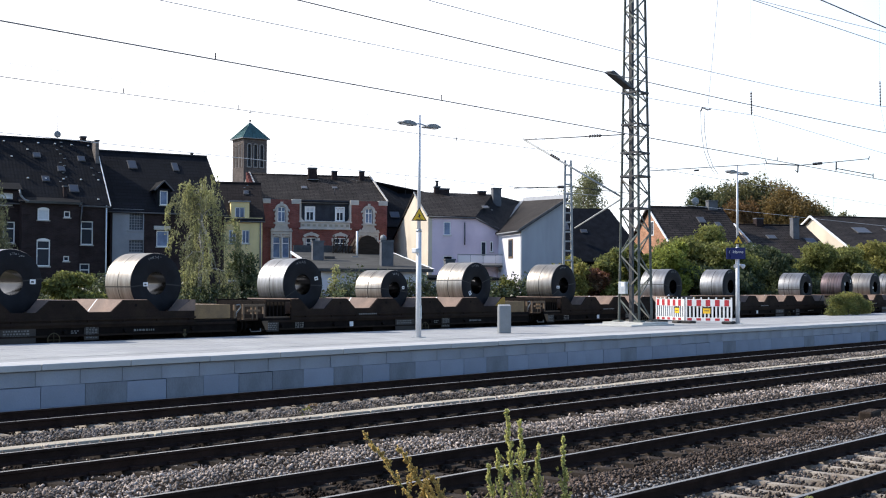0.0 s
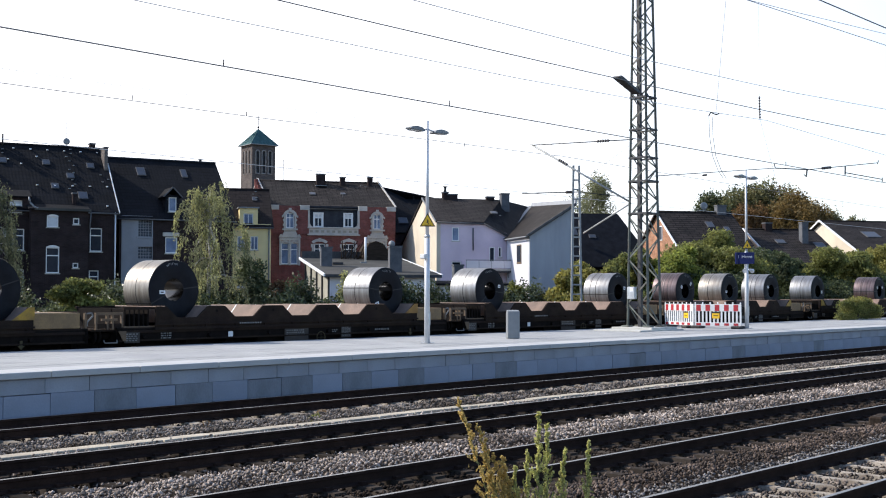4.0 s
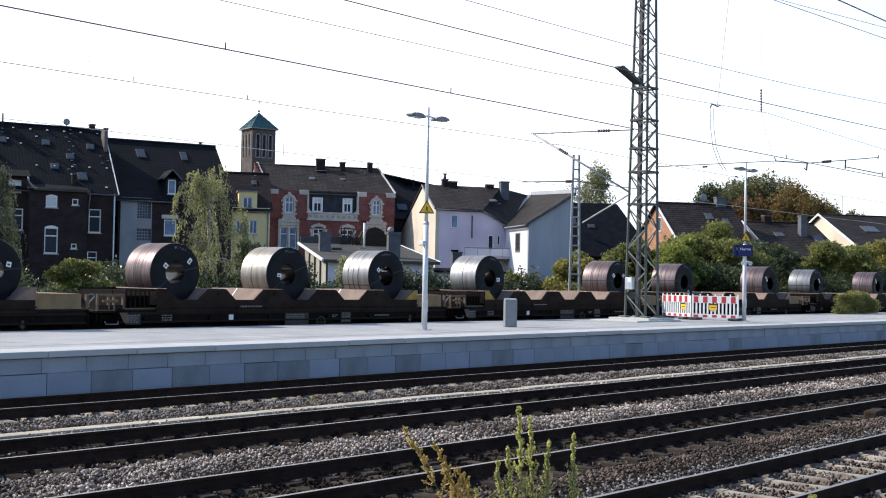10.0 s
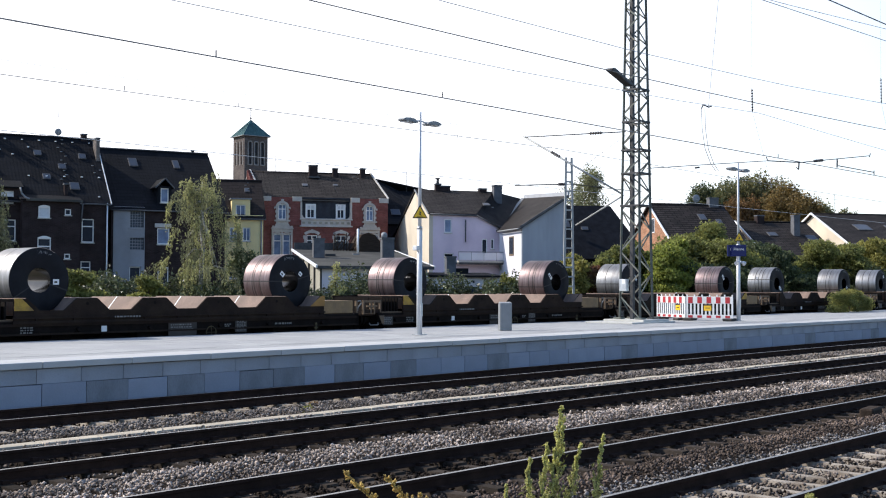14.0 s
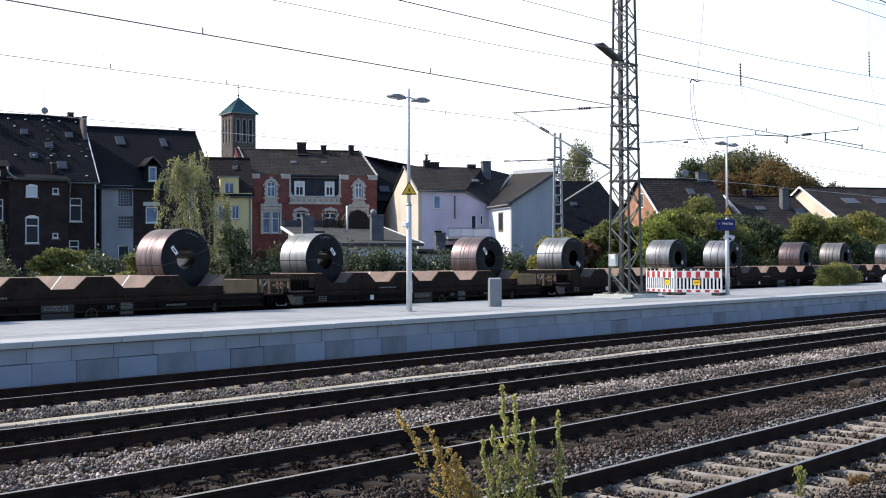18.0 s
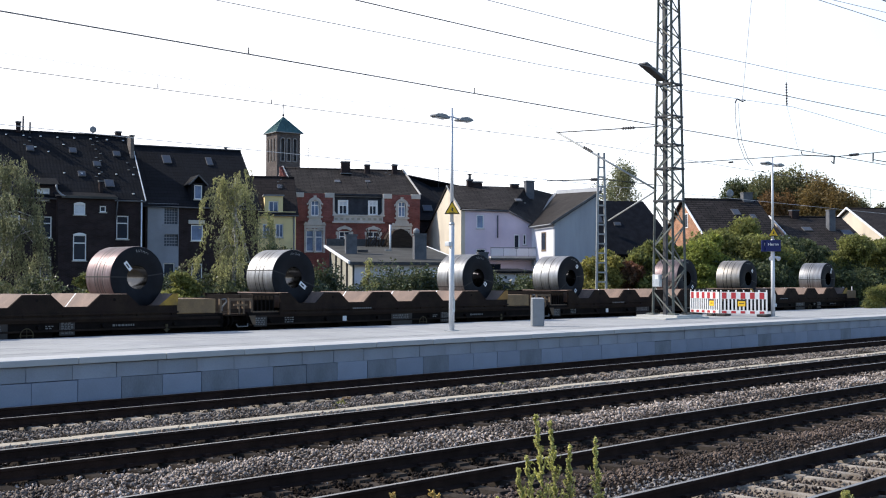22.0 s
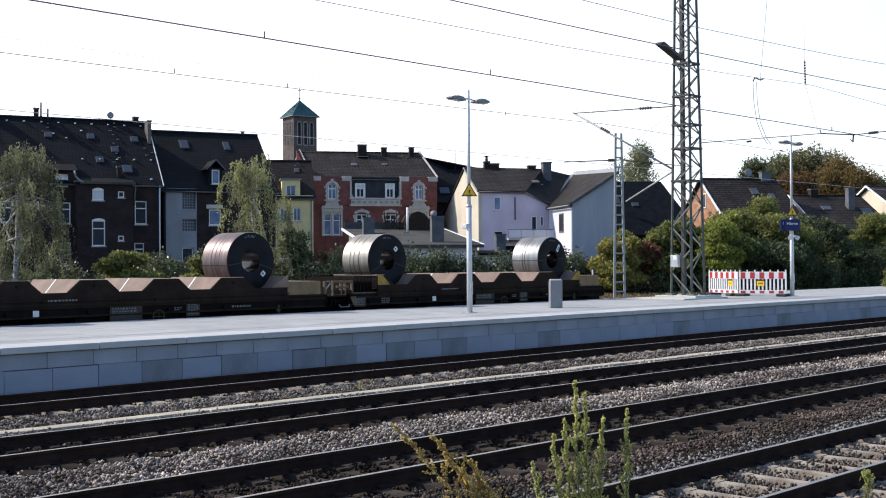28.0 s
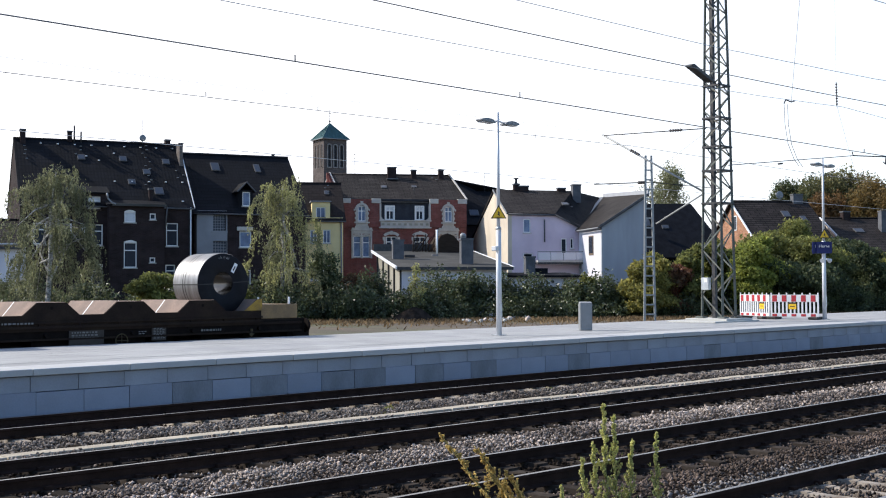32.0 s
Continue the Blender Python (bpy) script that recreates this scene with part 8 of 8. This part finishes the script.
def vegetation():
    birch(40.1, 53.6, 8.1, 2.35, 16000, 3, "slender birch with drooping pale green foliage", (L_WILLOW, L_BIRCHDULL))
    birch(27.2, 55.7, 8.1, 3.0, 24000, 5, "tall grey-green birch with hanging twigs", (L_BIRCHDULL, L_BIRCHSHADE), 1.0, 0.5)
    bank([(22, 65.0, 42.5, 52.5, 2.45, 1.4), (42.5, 52.0, 46.5, 49.5, 3.0, 1.3), (46.5, 49.5, 50, 47.0, 2.9, 1.2), (50, 47.0, 58, 41.5, 2.6, 1.2), (58, 41.5, 63, 38, 2.4, 1.2)], "dense dark green bramble and ivy bank behind the train", L_IVY, 150000, 0.085, 1)
    bank([(27, 60.0, 42.5, 50.3, 1.7, 0.5), (42.5, 50.3, 45, 48.7, 1.5, 0.5), (46, 48.4, 60, 38.8, 1.4, 0.5)], "sunlit grey-green ivy at the foot of the bank", L_IVY, 50000, 0.07, 2)
    bank([(63, 37.2, 75, 36.2, 2.6, 1.2), (75, 36.2, 140, 35.0, 2.6, 1.3)], "dark hedge running along the railway behind the train", L_DARK, 80000, 0.10, 3)
    for x, y, h, w, n, sd, m, lab, sz in (
            (31.8, 53.2, 3.0, 1.7, 7500, 11, L_GREEN, "round olive-green shrub in front of the dark houses", 0.10),
            (35.9, 52.4, 2.6, 1.2, 5000, 12, L_GREEN, "low yellowish shrub on the bank", 0.10),
            (42.5, 53.0, 4.4, 1.2, 3500, 13, L_DARK, "thin dark green shrub beside the birch", 0.10),
            (43.4, 51.8, 2.9, 0.9, 4000, 14, L_RED, "reddish autumn shrub on the bank", 0.10),
            (45.6, 48.6, 3.5, 0.6, 700, 15, L_WILLOW, "sparse pale shrub before the workshop", 0.08),
            (54.8, 43.6, 2.9, 0.75, 2600, 16, L_GREEN, "small upright shrub by the lilac house", 0.09),
            (57.0, 40.8, 4.0, 1.9, 12000, 17, L_OLIVE, "yellowish bush beside the steel pole", 0.11),
            (58.6, 40.2, 3.5, 1.5, 5000, 19, L_RED, "reddish bush beside the steel pole", 0.10),
            (60.2, 39.8, 4.8, 1.9, 12000, 18, L_GREEN, "mixed green bush behind the mast", 0.11)):
        bush(x, y, h, w, n, sd, lab, m, sz, g=YARD)
    # last two: lower leaves, then the top leaves that carry the sunlight
    for x, y, h, w, n, sd, m, lit_top in (
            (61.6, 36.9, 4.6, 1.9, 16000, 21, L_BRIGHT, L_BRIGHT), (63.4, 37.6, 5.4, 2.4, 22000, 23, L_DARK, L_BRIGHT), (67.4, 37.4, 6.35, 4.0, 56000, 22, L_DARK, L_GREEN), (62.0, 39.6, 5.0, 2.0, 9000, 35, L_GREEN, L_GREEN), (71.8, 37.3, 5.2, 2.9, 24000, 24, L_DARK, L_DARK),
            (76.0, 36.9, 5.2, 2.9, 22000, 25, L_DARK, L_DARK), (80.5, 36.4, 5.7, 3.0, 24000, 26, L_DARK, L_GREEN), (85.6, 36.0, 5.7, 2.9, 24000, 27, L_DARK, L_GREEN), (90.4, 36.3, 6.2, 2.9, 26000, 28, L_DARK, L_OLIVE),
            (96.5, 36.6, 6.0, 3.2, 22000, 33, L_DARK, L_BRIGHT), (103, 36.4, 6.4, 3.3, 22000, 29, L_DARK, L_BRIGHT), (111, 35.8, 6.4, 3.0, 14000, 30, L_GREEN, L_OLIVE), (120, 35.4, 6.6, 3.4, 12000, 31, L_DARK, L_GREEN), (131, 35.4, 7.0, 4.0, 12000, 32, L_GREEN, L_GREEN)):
        bush(x, y, h, w, n, sd, "large leafy bush along the railway", m, 0.095, g=YARD, top=lit_top)
    t = thing("bush", pose(65.9, 27.6, 0.72), "wild olive-green weed bush growing at the back of the platform", "bush", "bushes behind the train")
    cr = dome_blobs(3.3, 0.5, 0.05, 1.15, 70, 34)
    limbs(t, (0, 0, 0), (0, 0, 0.7), 0.03, cr, 8, 34)
    leaves("foliage", cr[::2], 10000, 0.05, L_GREEN, t, shell=0.2, aspect=0.4)
    leaves("foliage", cr[1::2], 10000, 0.05, L_OLIVE, t, shell=0.2, aspect=0.4)
    for x, y, h, w, n, sd, ms in ((129.6, 75.6, 11.2, 2.9, 10000, 41, [L_TREE]), (131.0, 73.0, 13.5, 4.3, 22000, 42, [L_TREE, L_DARK]), (132.7, 69.9, 14.6, 5.2, 28000, 43, [L_TREE, L_DARK]),
                                  (134.2, 66.6, 14.8, 5.3, 28000, 46, [L_TREE, L_RUST]), (128.4, 66.8, 11.9, 4.0, 20000, 48, [L_RUST]), (130.8, 61.6, 13.4, 5.0, 32000, 44, [L_AUTUMN]), (136.6, 60.4, 11.4, 3.4, 12000, 49, [L_TREE]), (138.0, 57.9, 10.6, 2.6, 9000, 47, [L_TREE])):
        t = thing("tree", pose(x, y, YARD), "broad far tree turning to autumn brown and green", "tree", "far trees")
        cr = dome_blobs(w, w, h * 0.3, h * 0.93, 60, sd)
        limbs(t, (0, 0, 0), (0, 0, h * 0.75), 0.35, cr, 9, sd)
        for i, m in enumerate(ms):
            leaves("crown", cr[i::len(ms)], int(n * 1.7) // len(ms), 0.135, m, t)
    t = thing("tree", pose(106.7, 74.2, YARD), "slender far birch behind the houses", "tree", "far trees")
    cr = dome_blobs(3.1, 3.1, 6, 13.8, 40, 45)
    limbs(t, (0, 0, 0), (0, 0, 12), 0.2, cr, 7, 45)
    leaves("crown", cr, 16000, 0.10, L_BIRCHDULL, t, droop=1.0)


def weed_stalk(x, y, h, lean, az, tone, seed, label):
    """A tall mugwort stalk with side shoots and clustered seed heads; bends by its own lean."""
    rd = random.Random(seed)
    t = thing("tall_weed", pose(x, y, -0.25), label, "weed", "weeds before the tracks")
    d = Vector((math.cos(radians(az)), math.sin(radians(az)), 0))
    def spine(s):
        return d * (lean * s * s * h) + Vector((0, 0, h * s))
    bm = bmesh.new()
    pts = [spine(i / 10) for i in range(11)]
    path_tube(bm, pts, [0.010 * (1 - 0.085 * i) for i in range(11)], 6)
    part("stem", bm, M_STEM, t)
    bl = []
    shoots = bmesh.new()
    wide = 0.62 if tone == L_SEEDBROWN else 0.36
    for i in range(40):
        s = 0.42 + 0.57 * (i + rd.random()) / 40
        p = spine(s)
        a = rd.uniform(0, 6.28)
        ln = ((1.02 - s) * 0.30 + 0.02) * rd.uniform(0.4, 1.2)
        q = p + Vector((math.cos(a) * ln * wide, math.sin(a) * ln * wide, ln * (1 - 0.4 * wide)))
        tube(shoots, p, q, 0.0035, 0.0015, 4, caps=False)
        for j in range(5):
            c = p.lerp(q, 0.35 + 0.65 * j / 4)
            r = 0.0098 * rd.uniform(0.6, 1.3)
            bl.append((*c, r, r, r * 1.4))
    for i in range(16):
        c = spine(0.85 + 0.15 * i / 15)
        r = 0.011 - 0.006 * i / 15
        bl.append((*c, r, r, 0.014))
    part("side_shoot_mass", shoots, M_STEM, t)["kind"] = "stuff"
    leaves("panicle", bl, 2700, 0.0068, tone, t, shell=0.3, aspect=0.6)
    leaves("foliage", [(*spine(s), 0.07, 0.07, 0.05) for s in np.linspace(0.25, 0.85, 14)], 90 if tone == L_SEED else 40, 0.026, L_WEED if tone == L_SEED else tone, t, aspect=0.18)
    return t


M_STEM = mat("weed stem", (0.16, 0.17, 0.06), 0.8, var=0.2)
L_WEED = leaf_mat("weed leaves", (0.31, 0.31, 0.09), (0.20, 0.21, 0.07), 0.5)
L_SEED = leaf_mat("green seed heads", (0.62, 0.60, 0.23), (0.42, 0.41, 0.16), 0.55)
L_SEEDBROWN = leaf_mat("golden seed heads", (0.64, 0.47, 0.165), (0.47, 0.345, 0.125), 0.55)
WEEDS = []


def weeds():
    # place, height, lean, way of leaning, tone, seed, which clump
    for x, y, h, lean, az, tone, sd, clump in (
            (6.35, 4.87, 1.76, 0.02, 150, L_SEED, 1, 0), (6.39, 4.83, 1.68, 0.03, 60, L_SEED, 2, 0), (6.43, 4.79, 1.52, 0.05, 0, L_SEED, 3, 0), (6.33, 4.91, 1.50, 0.05, 160, L_SEED, 4, 0),
            (6.28, 4.95, 1.40, 0.06, 150, L_SEED, 5, 0), (6.20, 5.02, 1.22, 0.10, 150, L_SEED, 9, 0), (6.55, 4.64, 1.58, 0.03, 20, L_SEED, 10, 0),
            (6.34, 4.87, 1.94, 0.04, 132, L_SEEDBROWN, 6, 1), (6.37, 4.86, 1.74, 0.04, 128, L_SEEDBROWN, 7, 1), (6.40, 4.83, 1.52, 0.05, 125, L_SEEDBROWN, 8, 1), (6.43, 4.79, 1.40, 0.05, 118, L_SEEDBROWN, 11, 1), (6.37, 4.82, 1.60, 0.06, 138, L_SEEDBROWN, 12, 1), (6.46, 4.76, 1.52, 0.03, 120, L_SEEDBROWN, 13, 1)):
        w = weed_stalk(x, y, h, lean, az, tone, sd, "tall green weed with clustered seed heads before the tracks" if clump == 0 else "golden withering weed leaning in the wind before the tracks")
        WEEDS.append((w, clump))
    weed_stalk(11.79, 5.35, 0.40, 0.03, 150, L_SEED, 14, "short green weed stalk growing out of the ballast")
    for i, (x, y) in enumerate(((13.04, 5.22), (10.6, 5.2), (8.6, 4.4), (9.5, 4.9), (13.4, 17.9), (15.8, 17.6), (16.4, 18.1), (21.0, 17.8), (24.6, 17.5))):
        t = thing("ground_weed", pose(x, y, -0.23), "small orange-tinged weed in the ballast", "weed", "weeds in the ballast")
        leaves("leaves", [(0, 0, 0.06, 0.16, 0.16, 0.08)], 260, 0.03, L_RUST if i % 2 == 0 else L_WEED, t, aspect=0.3)


# ---- movement ----
def tail_at(t):
    """Where the train's tail stands along the track: it rolls by to the left and slows a little."""
    return 171.26 - 5.131 * t + 0.01597 * t * t - 0.0000200 * t ** 3


def motions():
    times = [2 * i for i in range(17)]
    for ob, place, z in MOVING:
        y = ob.matrix_basis.translation.y
        walk(ob, [(t, pose(tail_at(t) + place, y, z)) for t in times])
    # the wheelsets roll along the rails
    turns = [32 * i / 272 for i in range(273)]
    for ob, place, z in MOVING[:11]:
        for bogie in ob.children:
            for ws in bogie.children:
                if ws.name.startswith("wheelset"):
                    p = ws.matrix_basis.translation.copy()
                    walk(ws, [(t, pose(p.x, p.y, p.z, 0, math.degrees((tail_at(t) - tail_at(0)) / WHEEL), 0)) for t in turns])
    # the weeds sway in the wind: seconds, tilt about x, tilt about y
    green = [(0, -2.0, -3.2), (1, -0.1, 6.9), (2, -1.9, 5.7), (3, 1.0, 7.7), (3.5, -1.4, 3.0), (5.5, 1.4, 8.1), (6, 3.2, 6.0), (7, 2.2, 3.6), (8, 5.9, -9.8), (9, -1.0, 2.5), (10, 2.0, -5.8), (11, 2.9, -3.6), (12, 4.5, -9.2), (13, 3.1, 4.3), (14, 2.9, 9.0), (15, 1.3, -2.8), (17.5, 1.3, -2.1), (18, 1.2, -5.9), (19, 2.0, -12.0), (20, 4.8, -9.2), (21, -0.1, -5.0), (22, 3.6, -11.8), (23, 3.7, -8.6), (24, -3.6, 4.5), (25, -1.2, -4.4), (27.5, -1.6, 5.5), (28, -3.6, 4.3), (29, -4.4, 3.7), (30, 0.8, 7.4), (31, -0.9, 6.2), (31.5, -1.0, 6.2), (32, -3.8, 4.0)]
    golden = [(0, -25.2, -17.6), (1, -17.9, -26.5), (2, -17.2, -8.3), (3, -18.1, -18.9), (3.5, -14.1, -5.0), (5.5, -3.0, -23.5), (6, -7.4, -18.9), (7, -8.6, -17.3), (8, -7.8, -19.8), (9, -17.3, -32.6), (10, -5.2, -26.7), (11, -5.9, -38.4), (12, -10.6, -18.6), (13, -10.5, -14.3), (14, -11.7, -36.2), (15, -7.0, -23.6), (17.5, -13.3, -20.2), (18, -3.6, -27.1), (19, -16.3, -7.4), (20, 0.7, -23.9), (21, -13.0, -29.9), (22, -3.2, -41.9), (23, -9.1, -34.8), (24, -13.5, -24.4), (25, -21.9, -32.1), (27.5, -18.6, -10.7), (28, -28.6, -22.4), (29, -25.9, -18.5), (30, -20.9, -12.8), (31, -19.4, -11.0), (31.5, -18.3, -10.1), (32, -25.6, -19.1)]
    for ob, clump in WEEDS:
        p = ob.matrix_basis.translation.copy()
        k = 1.0 + 0.12 * math.sin(40 * p.x)
        walk(ob, [(t, pose(p.x, p.y, p.z, a * k, b * k, 0)) for t, a, b in (golden if clump else green)])


ground()
tracks()
trough_line()
yard()
rail_oddments()
platform()
station_furniture()
barrier((45.75, 27.93), (44.89, 26.0), "red and white plastic barrier panel standing on rubber feet", 0.76)
barrier((44.87, 25.94), (45.32, 23.98), "red and white road-works barrier panel beside the lamp", 0.46)
lattice_mast()
overhead()
train()
dark_houses()
yellow_house()
church_tower()
red_house()
low_building()
lilac_house()
far_houses()
vegetation()
weeds()
stones()
motions()
